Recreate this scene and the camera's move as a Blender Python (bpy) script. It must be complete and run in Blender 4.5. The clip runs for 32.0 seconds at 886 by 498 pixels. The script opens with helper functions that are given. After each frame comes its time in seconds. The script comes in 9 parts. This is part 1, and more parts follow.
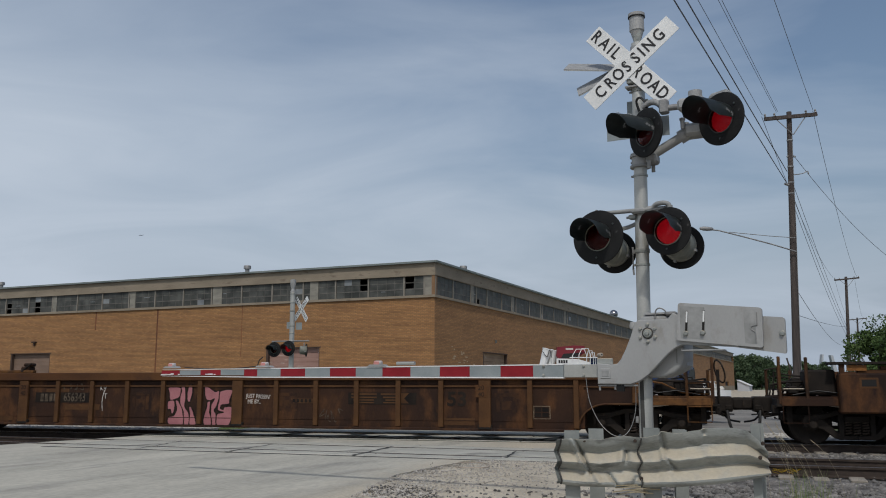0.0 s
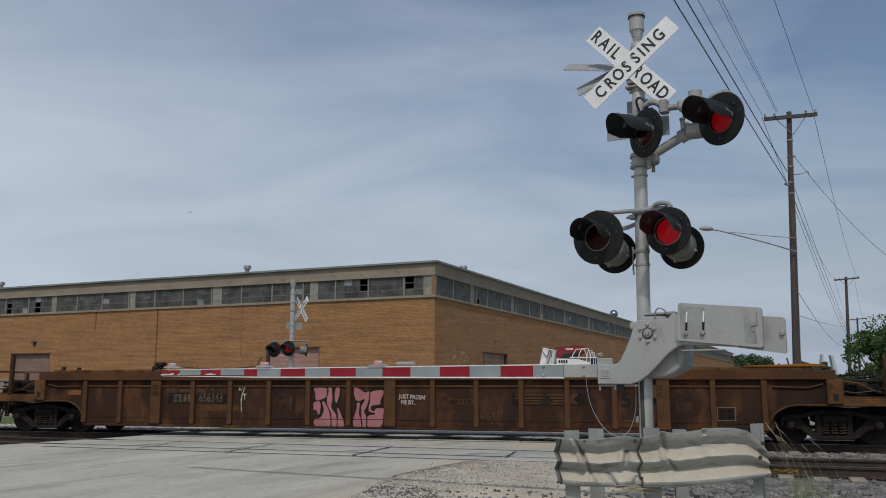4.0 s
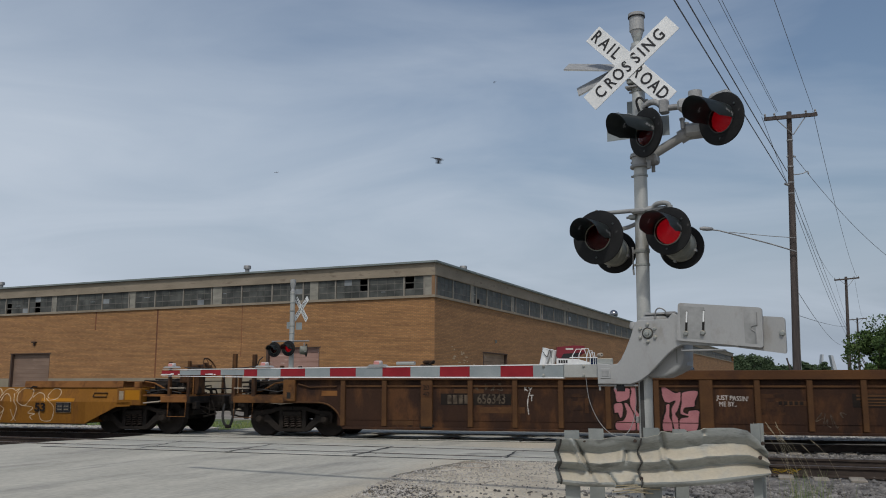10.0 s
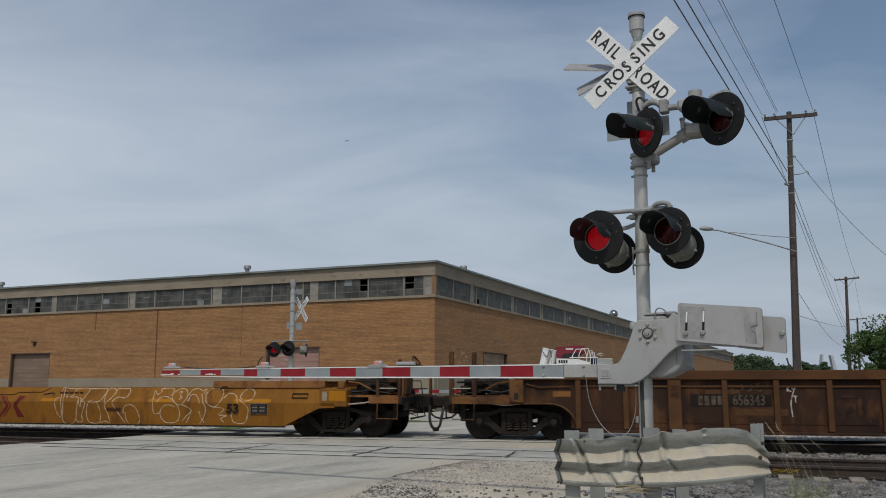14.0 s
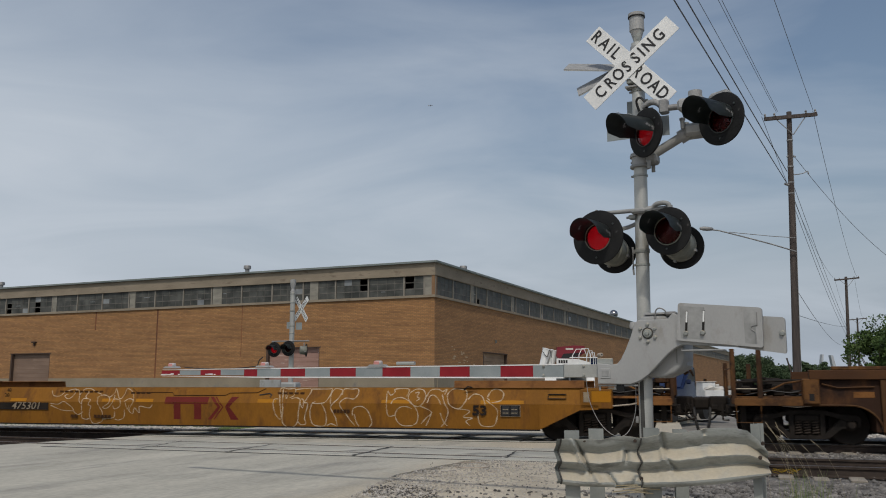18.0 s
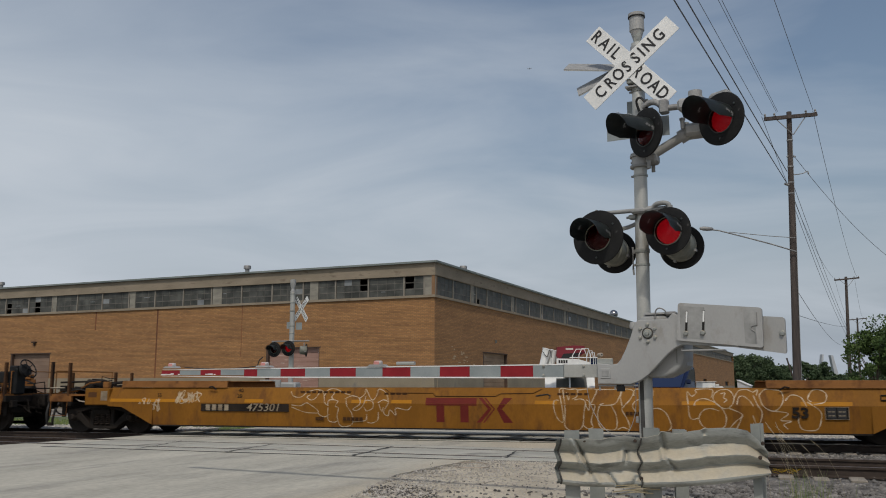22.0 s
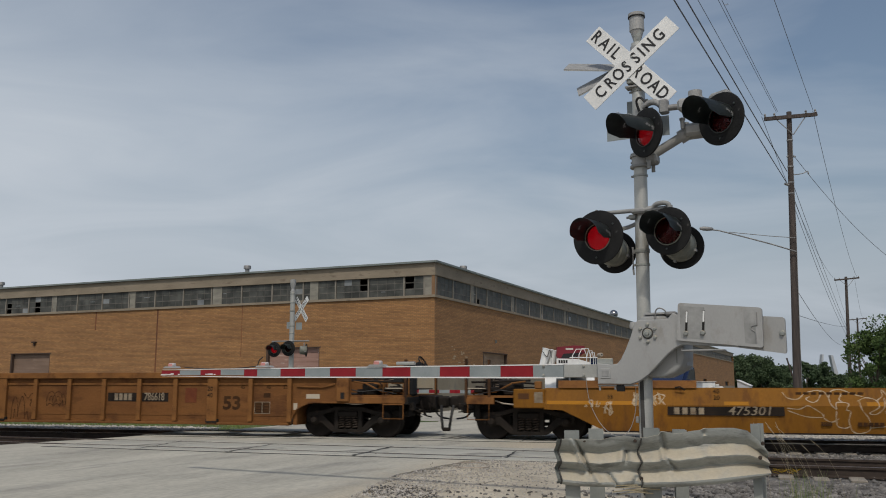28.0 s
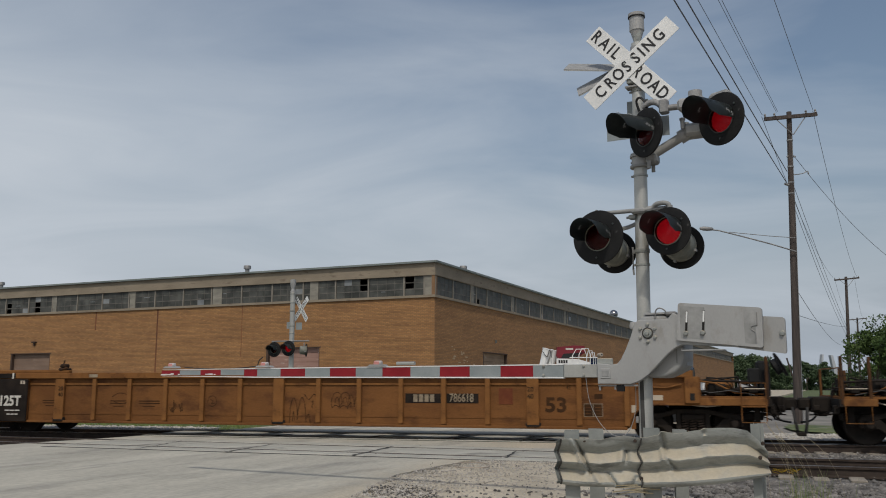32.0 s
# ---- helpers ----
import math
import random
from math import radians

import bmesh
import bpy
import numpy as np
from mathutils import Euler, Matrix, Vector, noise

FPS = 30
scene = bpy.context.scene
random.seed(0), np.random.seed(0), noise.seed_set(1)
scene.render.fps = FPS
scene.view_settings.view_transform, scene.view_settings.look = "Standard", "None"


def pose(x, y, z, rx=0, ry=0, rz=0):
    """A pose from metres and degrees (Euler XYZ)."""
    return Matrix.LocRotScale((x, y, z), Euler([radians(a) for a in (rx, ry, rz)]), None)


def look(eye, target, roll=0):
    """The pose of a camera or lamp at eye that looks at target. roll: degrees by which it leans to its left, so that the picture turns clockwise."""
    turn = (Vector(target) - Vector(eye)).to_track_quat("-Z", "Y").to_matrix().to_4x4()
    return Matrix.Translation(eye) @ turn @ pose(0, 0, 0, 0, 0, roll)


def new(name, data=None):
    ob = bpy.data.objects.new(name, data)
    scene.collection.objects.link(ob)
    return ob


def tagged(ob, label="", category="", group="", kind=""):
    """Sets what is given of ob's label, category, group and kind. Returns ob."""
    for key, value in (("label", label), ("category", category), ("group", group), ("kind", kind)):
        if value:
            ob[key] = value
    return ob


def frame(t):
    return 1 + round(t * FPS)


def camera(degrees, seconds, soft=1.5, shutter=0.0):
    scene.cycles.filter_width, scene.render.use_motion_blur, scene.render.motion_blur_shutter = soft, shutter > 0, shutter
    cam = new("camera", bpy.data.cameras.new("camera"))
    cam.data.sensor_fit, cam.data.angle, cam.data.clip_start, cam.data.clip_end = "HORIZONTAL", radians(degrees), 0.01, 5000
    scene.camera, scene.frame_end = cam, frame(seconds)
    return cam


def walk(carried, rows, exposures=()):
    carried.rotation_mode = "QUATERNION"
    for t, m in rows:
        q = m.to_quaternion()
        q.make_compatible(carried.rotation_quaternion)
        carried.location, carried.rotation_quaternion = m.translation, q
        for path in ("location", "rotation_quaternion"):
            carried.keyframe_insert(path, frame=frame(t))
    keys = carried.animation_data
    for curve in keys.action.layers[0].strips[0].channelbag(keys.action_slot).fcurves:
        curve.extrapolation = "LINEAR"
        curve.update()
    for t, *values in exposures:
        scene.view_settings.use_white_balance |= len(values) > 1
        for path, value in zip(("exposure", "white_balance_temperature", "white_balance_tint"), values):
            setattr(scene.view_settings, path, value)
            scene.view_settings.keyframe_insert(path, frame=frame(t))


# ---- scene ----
cam = camera(54.27, 32.0, soft=1.0, shutter=0.5)
EYE = (0.0, 0.0, 1.28)
AIM = (0.0, 10.0, 2.842)
walk(cam, [(0.0, look(EYE, AIM)), (32.0, look(EYE, AIM))], exposures=[(0.0, -0.12, 6260, 10), (12.0, -0.12, 6300, 10), (21.0, -0.12, 6620, 10), (32.0, -0.12, 6640, 10)])

# ---- world and sun ----
SUN_WAY = Vector((-0.08, -0.76, 1.0)).normalized()


def make_world():
    w = bpy.data.worlds.new("sky")
    scene.world = w
    w.use_nodes = True
    nt = w.node_tree
    nt.nodes.clear()
    N, L = nt.nodes.new, nt.links.new
    out = N("ShaderNodeOutputWorld")
    bg = N("ShaderNodeBackground")
    bg.inputs["Strength"].default_value = 1.0
    sky = N("ShaderNodeTexSky")
    sky.sky_type = "NISHITA"
    sky.sun_disc = False
    sky.sun_elevation = math.asin(SUN_WAY.z)
    sky.sun_rotation = math.atan2(SUN_WAY.x, SUN_WAY.y)
    sky.dust_density = 2.5
    sky.air_density = 1.2
    dim = N("ShaderNodeVectorMath")
    dim.operation = "SCALE"
    dim.inputs["Scale"].default_value = 0.095
    L(sky.outputs[0], dim.inputs[0])
    tc = N("ShaderNodeTexCoord")
    sep = N("ShaderNodeSeparateXYZ")
    L(tc.outputs["Generated"], sep.inputs[0])
    # flat cloud layer: direction divided by its height
    up = N("ShaderNodeMath")
    up.operation = "ADD"
    up.inputs[1].default_value = 0.22
    L(sep.outputs["Z"], up.inputs[0])
    lim = N("ShaderNodeMath")
    lim.operation = "MAXIMUM"
    lim.inputs[1].default_value = 0.08
    L(up.outputs[0], lim.inputs[0])
    div = N("ShaderNodeVectorMath")
    div.operation = "DIVIDE"
    comb = N("ShaderNodeCombineXYZ")
    for k in range(3):
        L(lim.outputs[0], comb.inputs[k])
    L(tc.outputs["Generated"], div.inputs[0])
    L(comb.outputs[0], div.inputs[1])
    mp = N("ShaderNodeMapping")
    mp.inputs["Scale"].default_value = (1.0, 1.5, 0.0)
    mp.inputs["Rotation"].default_value = (0, 0, radians(14))
    mp.inputs["Location"].default_value = (3.1, 1.7, 0)
    L(div.outputs[0], mp.inputs[0])
    nz = N("ShaderNodeTexNoise")
    nz.inputs["Scale"].default_value = 1.15
    nz.inputs["Detail"].default_value = 7
    nz.inputs["Roughness"].default_value = 0.52
    nz.inputs["Distortion"].default_value = 0.9
    L(mp.outputs[0], nz.inputs["Vector"])
    calm = N("ShaderNodeMath")
    calm.operation = "MULTIPLY_ADD"
    calm.inputs[1].default_value = 0.62
    calm.inputs[2].default_value = 0.17
    L(nz.outputs["Fac"], calm.inputs[0])
    # thicker haze towards the west and the horizon
    ad = N("ShaderNodeMath")
    ad.operation = "MULTIPLY_ADD"
    ad.inputs[1].default_value = -0.36
    L(sep.outputs["X"], ad.inputs[0])
    L(calm.outputs[0], ad.inputs[2])
    ad2 = N("ShaderNodeMath")
    ad2.operation = "MULTIPLY_ADD"
    ad2.inputs[1].default_value = -0.57
    L(sep.outputs["Z"], ad2.inputs[0])
    L(ad.outputs[0], ad2.inputs[2])
    ramp = N("ShaderNodeValToRGB")
    ramp.color_ramp.elements[0].position = 0.15
    ramp.color_ramp.elements[0].color = (0.02, 0.02, 0.02, 1)
    ramp.color_ramp.elements[1].position = 0.58
    ramp.color_ramp.elements[1].color = (0.95, 0.95, 0.95, 1)
    L(ad2.outputs[0], ramp.inputs[0])
    # blue-grey haze low over the horizon
    low = N("ShaderNodeMapRange")
    low.interpolation_type = "SMOOTHSTEP"
    low.inputs["From Min"].default_value = 0.34
    low.inputs["From Max"].default_value = 0.0
    low.inputs["To Min"].default_value = 0.0
    low.inputs["To Max"].default_value = 0.92
    L(sep.outputs["Z"], low.inputs["Value"])
    hz = N("ShaderNodeMix")
    hz.data_type = "RGBA"
    L(low.outputs[0], hz.inputs["Factor"])
    L(dim.outputs[0], hz.inputs["A"])
    hz.inputs["B"].default_value = (0.35, 0.41, 0.495, 1)
    mix = N("ShaderNodeMix")
    mix.data_type = "RGBA"
    L(ramp.outputs[0], mix.inputs["Factor"])
    L(hz.outputs["Result"], mix.inputs["A"])
    mix.inputs["B"].default_value = (0.55, 0.61, 0.685, 1)
    L(mix.outputs["Result"], bg.inputs["Color"])
    L(bg.outputs[0], out.inputs["Surface"])


make_world()
sun_data = bpy.data.lights.new("sun", "SUN")
sun_data.energy = 1.75
sun_data.angle = radians(1.5)
sun_data.color = (1.0, 0.95, 0.86)
sun = new("sun", sun_data)
sun.matrix_world = look(SUN_WAY * 50, (0, 0, 0))


# ---- materials ----
def surf(name, c1, c2, scale=3.0, rough=0.7, metal=0.0, bump=0.15, fine=60.0, spot=None, spot_at=0.62, spot_scale=1.2, stretch=(1, 1, 1), per_piece=0.0, rough_var=0.12, grain=None, mottle=0.5, spec=0.5):
    """Colour c1 to c2 by a coarse noise, mottled by a fine one, patches of spot above a threshold."""
    m = bpy.data.materials.new(name)
    m.use_nodes = True
    nt = m.node_tree
    N, L = nt.nodes.new, nt.links.new
    b = nt.nodes["Principled BSDF"]
    b.inputs["Metallic"].default_value = metal
    b.inputs["Specular IOR Level"].default_value = spec
    tc = N("ShaderNodeTexCoord")
    mp = N("ShaderNodeMapping")
    mp.inputs["Scale"].default_value = stretch
    if grain:                      # streaks drawn out along a heading
        mp.vector_type = "TEXTURE"
        mp.inputs["Rotation"].default_value = (0, 0, radians(grain[0]))
        mp.inputs["Scale"].default_value = (grain[1], 1, 1)
    L(tc.outputs["Object"], mp.inputs[0])
    n1 = N("ShaderNodeTexNoise")
    n1.inputs["Scale"].default_value = scale
    n1.inputs["Detail"].default_value = 6
    L(mp.outputs[0], n1.inputs["Vector"])
    r1 = N("ShaderNodeValToRGB")
    r1.color_ramp.elements[0].position = 0.32
    r1.color_ramp.elements[0].color = (*c1, 1)
    r1.color_ramp.elements[1].position = 0.68
    r1.color_ramp.elements[1].color = (*c2, 1)
    L(n1.outputs["Fac"], r1.inputs[0])
    n2 = N("ShaderNodeTexNoise")
    n2.inputs["Scale"].default_value = fine
    n2.inputs["Detail"].default_value = 4
    L(mp.outputs[0], n2.inputs["Vector"])
    col = r1.outputs[0]
    if spot:
        n3 = N("ShaderNodeTexNoise")
        n3.inputs["Scale"].default_value = spot_scale
        n3.inputs["Detail"].default_value = 9
        n3.inputs["Roughness"].default_value = 0.62
        L(mp.outputs[0], n3.inputs["Vector"])
        r3 = N("ShaderNodeValToRGB")
        r3.color_ramp.elements[0].position = spot_at - 0.07
        r3.color_ramp.elements[1].position = spot_at + 0.07
        L(n3.outputs["Fac"], r3.inputs[0])
        mx = N("ShaderNodeMix")
        mx.data_type = "RGBA"
        L(r3.outputs[0], mx.inputs["Factor"])
        L(col, mx.inputs["A"])
        mx.inputs["B"].default_value = (*spot, 1)
        col = mx.outputs["Result"]
    hsv = N("ShaderNodeHueSaturation")
    L(col, hsv.inputs["Color"])
    ma = N("ShaderNodeMath")
    ma.operation = "MULTIPLY_ADD"
    ma.inputs[1].default_value = mottle
    ma.inputs[2].default_value = 1.0 - mottle / 2
    L(n2.outputs["Fac"], ma.inputs[0])
    val = ma.outputs[0]
    if per_piece:
        oi = N("ShaderNodeObjectInfo")
        geo = N("ShaderNodeNewGeometry")
        su = N("ShaderNodeMath")
        su.operation = "ADD"
        L(oi.outputs["Random"], su.inputs[0])
        L(geo.outputs["Random Per Island"], su.inputs[1])
        pm = N("ShaderNodeMath")
        pm.operation = "MULTIPLY_ADD"
        pm.inputs[1].default_value = per_piece
        pm.inputs[2].default_value = 1.0 - per_piece
        L(su.outputs[0], pm.inputs[0])
        mu = N("ShaderNodeMath")
        mu.operation = "MULTIPLY"
        L(pm.outputs[0], mu.inputs[0])
        L(val, mu.inputs[1])
        val = mu.outputs[0]
    L(val, hsv.inputs["Value"])
    L(hsv.outputs[0], b.inputs["Base Color"])
    rm = N("ShaderNodeMath")
    rm.operation = "MULTIPLY_ADD"
    rm.inputs[1].default_value = rough_var * 2
    rm.inputs[2].default_value = rough - rough_var
    L(n1.outputs["Fac"], rm.inputs[0])
    L(rm.outputs[0], b.inputs["Roughness"])
    if bump:
        bp = N("ShaderNodeBump")
        bp.inputs["Strength"].default_value = bump
        bp.inputs["Distance"].default_value = 0.02
        L(n2.outputs["Fac"], bp.inputs["Height"])
        L(bp.outputs[0], b.inputs["Normal"])
    return m


def plain(name, c, rough=0.5, metal=0.0, emit=0.0, trans=0.0, ior=1.45):
    m = bpy.data.materials.new(name)
    m.use_nodes = True
    b = m.node_tree.nodes["Principled BSDF"]
    b.inputs["Base Color"].default_value = (*c, 1)
    b.inputs["Roughness"].default_value = rough
    b.inputs["Metallic"].default_value = metal
    b.inputs["IOR"].default_value = ior
    if emit:
        b.inputs["Emission Color"].default_value = (*c, 1)
        b.inputs["Emission Strength"].default_value = emit
    if trans:
        b.inputs["Transmission Weight"].default_value = trans
    return m


def brick_mat(name, c1, c2, mortar):
    m = bpy.data.materials.new(name)
    m.use_nodes = True
    nt = m.node_tree
    N, L = nt.nodes.new, nt.links.new
    b = nt.nodes["Principled BSDF"]
    b.inputs["Roughness"].default_value = 0.85
    tc = N("ShaderNodeTexCoord")
    sep = N("ShaderNodeSeparateXYZ")
    L(tc.outputs["Object"], sep.inputs[0])
    su = N("ShaderNodeMath")
    su.operation = "ADD"
    L(sep.outputs["X"], su.inputs[0])
    L(sep.outputs["Y"], su.inputs[1])
    co = N("ShaderNodeCombineXYZ")
    L(su.outputs[0], co.inputs[0])
    L(sep.outputs["Z"], co.inputs[1])
    br = N("ShaderNodeTexBrick")
    br.inputs["Scale"].default_value = 1.0
    br.inputs["Brick Width"].default_value = 0.23
    br.inputs["Row Height"].default_value = 0.078
    br.inputs["Mortar Size"].default_value = 0.015
    br.inputs["Color1"].default_value = (*c1, 1)
    br.inputs["Color2"].default_value = (*c2, 1)
    br.inputs["Mortar"].default_value = (*mortar, 1)
    L(co.outputs[0], br.inputs["Vector"])
    # soft courses and weather streaks
    mp = N("ShaderNodeMapping")
    mp.inputs["Scale"].default_value = (0.35, 0.35, 1.3)
    L(tc.outputs["Object"], mp.inputs[0])
    nz = N("ShaderNodeTexNoise")
    nz.inputs["Scale"].default_value = 1.0
    nz.inputs["Detail"].default_value = 8
    L(mp.outputs[0], nz.inputs["Vector"])
    nr = N("ShaderNodeTexNoise")
    nr.inputs["Scale"].default_value = 0.16
    nr.inputs["Detail"].default_value = 3
    L(tc.outputs["Object"], nr.inputs["Vector"])
    mpr = N("ShaderNodeMapping")
    mpr.inputs["Scale"].default_value = (0.22, 4.0, 1.0)
    L(co.outputs[0], mpr.inputs[0])
    row = N("ShaderNodeTexNoise")
    row.inputs["Scale"].default_value = 1.3
    row.inputs["Detail"].default_value = 5
    L(mpr.outputs[0], row.inputs["Vector"])
    a1 = N("ShaderNodeMath")
    a1.operation = "MULTIPLY_ADD"
    a1.inputs[1].default_value = 0.55
    a1.inputs[2].default_value = 0.30
    L(nz.outputs["Fac"], a1.inputs[0])
    a2 = N("ShaderNodeMath")
    a2.operation = "MULTIPLY_ADD"
    a2.inputs[1].default_value = 0.88
    L(row.outputs["Fac"], a2.inputs[0])
    L(a1.outputs[0], a2.inputs[2])
    hsv = N("ShaderNodeHueSaturation")
    L(br.outputs["Color"], hsv.inputs["Color"])
    L(a2.outputs[0], hsv.inputs["Value"])
    L(hsv.outputs[0], b.inputs["Base Color"])
    bp = N("ShaderNodeBump")
    bp.inputs["Strength"].default_value = 0.5
    bp.inputs["Distance"].default_value = 0.01
    L(br.outputs["Fac"], bp.inputs["Height"])
    bp.invert = True
    L(bp.outputs[0], b.inputs["Normal"])
    return m


M = {}
M["ground"] = surf("gravel_ground", (0.15, 0.14, 0.125), (0.27, 0.255, 0.225), 0.35, 0.95, bump=0.6, fine=26, spot=(0.12, 0.11, 0.10), spot_at=0.64, spot_scale=0.6)
M["concrete"] = surf("worn_concrete", (0.350, 0.332, 0.278), (0.475, 0.452, 0.380), 1.1, 0.85, bump=0.25, fine=30, mottle=0.8, spot=(0.262, 0.252, 0.220), spot_at=0.60, spot_scale=0.9, grain=(64, 4.0))


def sand_over(m, line, c1, c2, lo, hi):
    """Sand washed over a surface along a line a*x + b*y + c, thinning out between lo and hi."""
    nt = m.node_tree
    N, L = nt.nodes.new, nt.links.new
    b = nt.nodes["Principled BSDF"]
    old = b.inputs["Base Color"].links[0].from_socket
    tc = N("ShaderNodeTexCoord")
    dot = N("ShaderNodeVectorMath")
    dot.operation = "DOT_PRODUCT"
    dot.inputs[1].default_value = (line[0], line[1], 0)
    L(tc.outputs["Object"], dot.inputs[0])
    nz = N("ShaderNodeTexNoise")
    nz.inputs["Scale"].default_value = 2.2
    nz.inputs["Detail"].default_value = 10
    nz.inputs["Roughness"].default_value = 0.7
    L(tc.outputs["Object"], nz.inputs["Vector"])
    ad = N("ShaderNodeMath")
    ad.operation = "MULTIPLY_ADD"
    ad.inputs[1].default_value = 2.2
    L(nz.outputs["Fac"], ad.inputs[0])
    L(dot.outputs["Value"], ad.inputs[2])
    mr = N("ShaderNodeMapRange")
    mr.interpolation_type = "SMOOTHSTEP"
    mr.inputs["From Min"].default_value = lo + 1.1 - line[2]
    mr.inputs["From Max"].default_value = hi + 1.1 - line[2]
    L(ad.outputs[0], mr.inputs["Value"])
    fine = N("ShaderNodeTexNoise")
    fine.inputs["Scale"].default_value = 30
    fine.inputs["Detail"].default_value = 5
    L(tc.outputs["Object"], fine.inputs["Vector"])
    cr = N("ShaderNodeValToRGB")
    cr.color_ramp.elements[0].position = 0.35
    cr.color_ramp.elements[0].color = (*c1, 1)
    cr.color_ramp.elements[1].position = 0.65
    cr.color_ramp.elements[1].color = (*c2, 1)
    L(fine.outputs["Fac"], cr.inputs[0])
    mx = N("ShaderNodeMix")
    mx.data_type = "RGBA"
    L(mr.outputs[0], mx.inputs["Factor"])
    L(old, mx.inputs["A"])
    L(cr.outputs[0], mx.inputs["B"])
    L(mx.outputs["Result"], b.inputs["Base Color"])


sand_over(M["concrete"], (1.0, -0.297, 3.75), (0.375, 0.33, 0.25), (0.52, 0.462, 0.36), -1.7, 0.0)
M["panel"] = surf("crossing_concrete", (0.315, 0.309, 0.268), (0.445, 0.434, 0.374), 0.9, 0.8, bump=0.1, fine=40, spot=(0.17, 0.165, 0.1472), spot_at=0.64, spot_scale=0.8, per_piece=0.12)
M["joint"] = surf("dark_joint", (0.035, 0.034, 0.033), (0.07, 0.068, 0.062), 4, 0.9)
M["ballast"] = surf("ballast_stone", (0.075, 0.07, 0.066), (0.24, 0.228, 0.212), 5, 0.9, bump=0, fine=50, per_piece=0.55, spec=0.2)
M["dirt"] = surf("sandy_dirt", (0.385, 0.338, 0.262), (0.545, 0.485, 0.382), 1.3, 0.95, bump=0.7, fine=34, mottle=0.9, spot=(0.27, 0.245, 0.205), spot_at=0.64, spot_scale=2.6)
M["steel"] = surf("rail_steel", (0.03, 0.022, 0.018), (0.062, 0.046, 0.037), 6, 0.7, 0.2, spec=0.3)
M["yellow_spray"] = plain("yellow_spray_paint", (0.28, 0.18, 0.012), 0.8)
M["chrome"] = plain("worn_bright_metal", (0.28, 0.28, 0.29), 0.25, 1.0)
M["railtop"] = plain("polished_rail_head", (0.42, 0.41, 0.40), 0.3, 1.0)
M["pebble"] = surf("tan_pebble", (0.28, 0.262, 0.232), (0.53, 0.50, 0.45), 5, 0.9, bump=0, fine=50, per_piece=0.3)
M["tie"] = surf("weathered_timber", (0.16, 0.142, 0.118), (0.38, 0.34, 0.28), 3, 0.9, bump=0.4, stretch=(1, 8, 8))
M["grass"] = surf("grass_ground", (0.05, 0.08, 0.025), (0.12, 0.145, 0.05), 1.0, 0.95, bump=0.8, fine=20, mottle=0.8, spot=(0.2, 0.19, 0.15), spot_at=0.62, spot_scale=1.5)
M["blade"] = surf("grass_blade", (0.08, 0.13, 0.03), (0.2, 0.24, 0.08), 2, 0.7, bump=0, per_piece=0.3)
M["straw"] = surf("dry_straw", (0.25, 0.21, 0.13), (0.42, 0.36, 0.24), 2, 0.8, bump=0)
M["leaf"] = surf("tree_leaves", (0.046, 0.084, 0.025), (0.092, 0.140, 0.044), 0.8, 0.6, bump=0, per_piece=0.35, spec=0.2)
# far green lightened and evened, distance haze put into the colour
M["leaf_far"] = surf("far_leaves", (0.058, 0.088, 0.048), (0.086, 0.120, 0.066), 0.3, 0.9, bump=0, per_piece=0.10, spec=0.05)
M["bark"] = surf("bark", (0.08, 0.06, 0.045), (0.16, 0.13, 0.1), 4, 0.9, bump=0.6)
M["brick"] = brick_mat("tan_brick", (0.236, 0.115, 0.0425), (0.338, 0.176, 0.0640), (0.214, 0.116, 0.052))
M["found"] = surf("pale_foundation", (0.19, 0.160, 0.112), (0.27, 0.233, 0.168), 0.6, 0.85, bump=0.1, spot=(0.1804, 0.164, 0.1394), spot_at=0.63)
M["fascia"] = surf("weathered_fascia", (0.1955, 0.1615, 0.1148), (0.272, 0.2295, 0.17), 0.6, 0.8, bump=0.1, stretch=(1, 1, 3), spot=(0.1445, 0.1105, 0.0765), spot_at=0.63)
M["roofedge"] = surf("roof_flashing", (0.13, 0.16, 0.155), (0.24, 0.27, 0.26), 1, 0.6, 0.2)
M["roof"] = surf("tar_roof", (0.1, 0.1, 0.1), (0.17, 0.17, 0.16), 0.5, 0.9)
M["mullion"] = surf("window_mullion", (0.165, 0.15, 0.122), (0.24, 0.22, 0.185), 2, 0.7)
M["muntin"] = surf("window_bar", (0.07, 0.068, 0.06), (0.14, 0.13, 0.115), 3, 0.8)
M["glass"] = surf("dirty_glass", (0.030, 0.032, 0.029), (0.080, 0.083, 0.075), 1.5, 0.5, bump=0, per_piece=0.45, spec=0.25)
M["blind"] = surf("pale_boarded_pane", (0.16, 0.152, 0.128), (0.27, 0.257, 0.215), 1.2, 0.8, bump=0.05, stretch=(1, 1, 3))
M["rust_post"] = surf("rusty_corner_steel", (0.16, 0.085, 0.04), (0.25, 0.15, 0.08), 2, 0.85, bump=0.1, stretch=(1, 1, 0.4))
M["glass_pale"] = surf("painted_pane", (0.14, 0.155, 0.165), (0.24, 0.255, 0.255), 1.5, 0.4, bump=0)
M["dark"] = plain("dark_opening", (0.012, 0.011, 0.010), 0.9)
M["rolldoor"] = surf("faded_pink_door", (0.26, 0.150, 0.115), (0.33, 0.205, 0.165), 0.6, 0.7, bump=0.1, stretch=(1, 1, 6), spot=(0.5, 0.42, 0.38), spot_at=0.66)
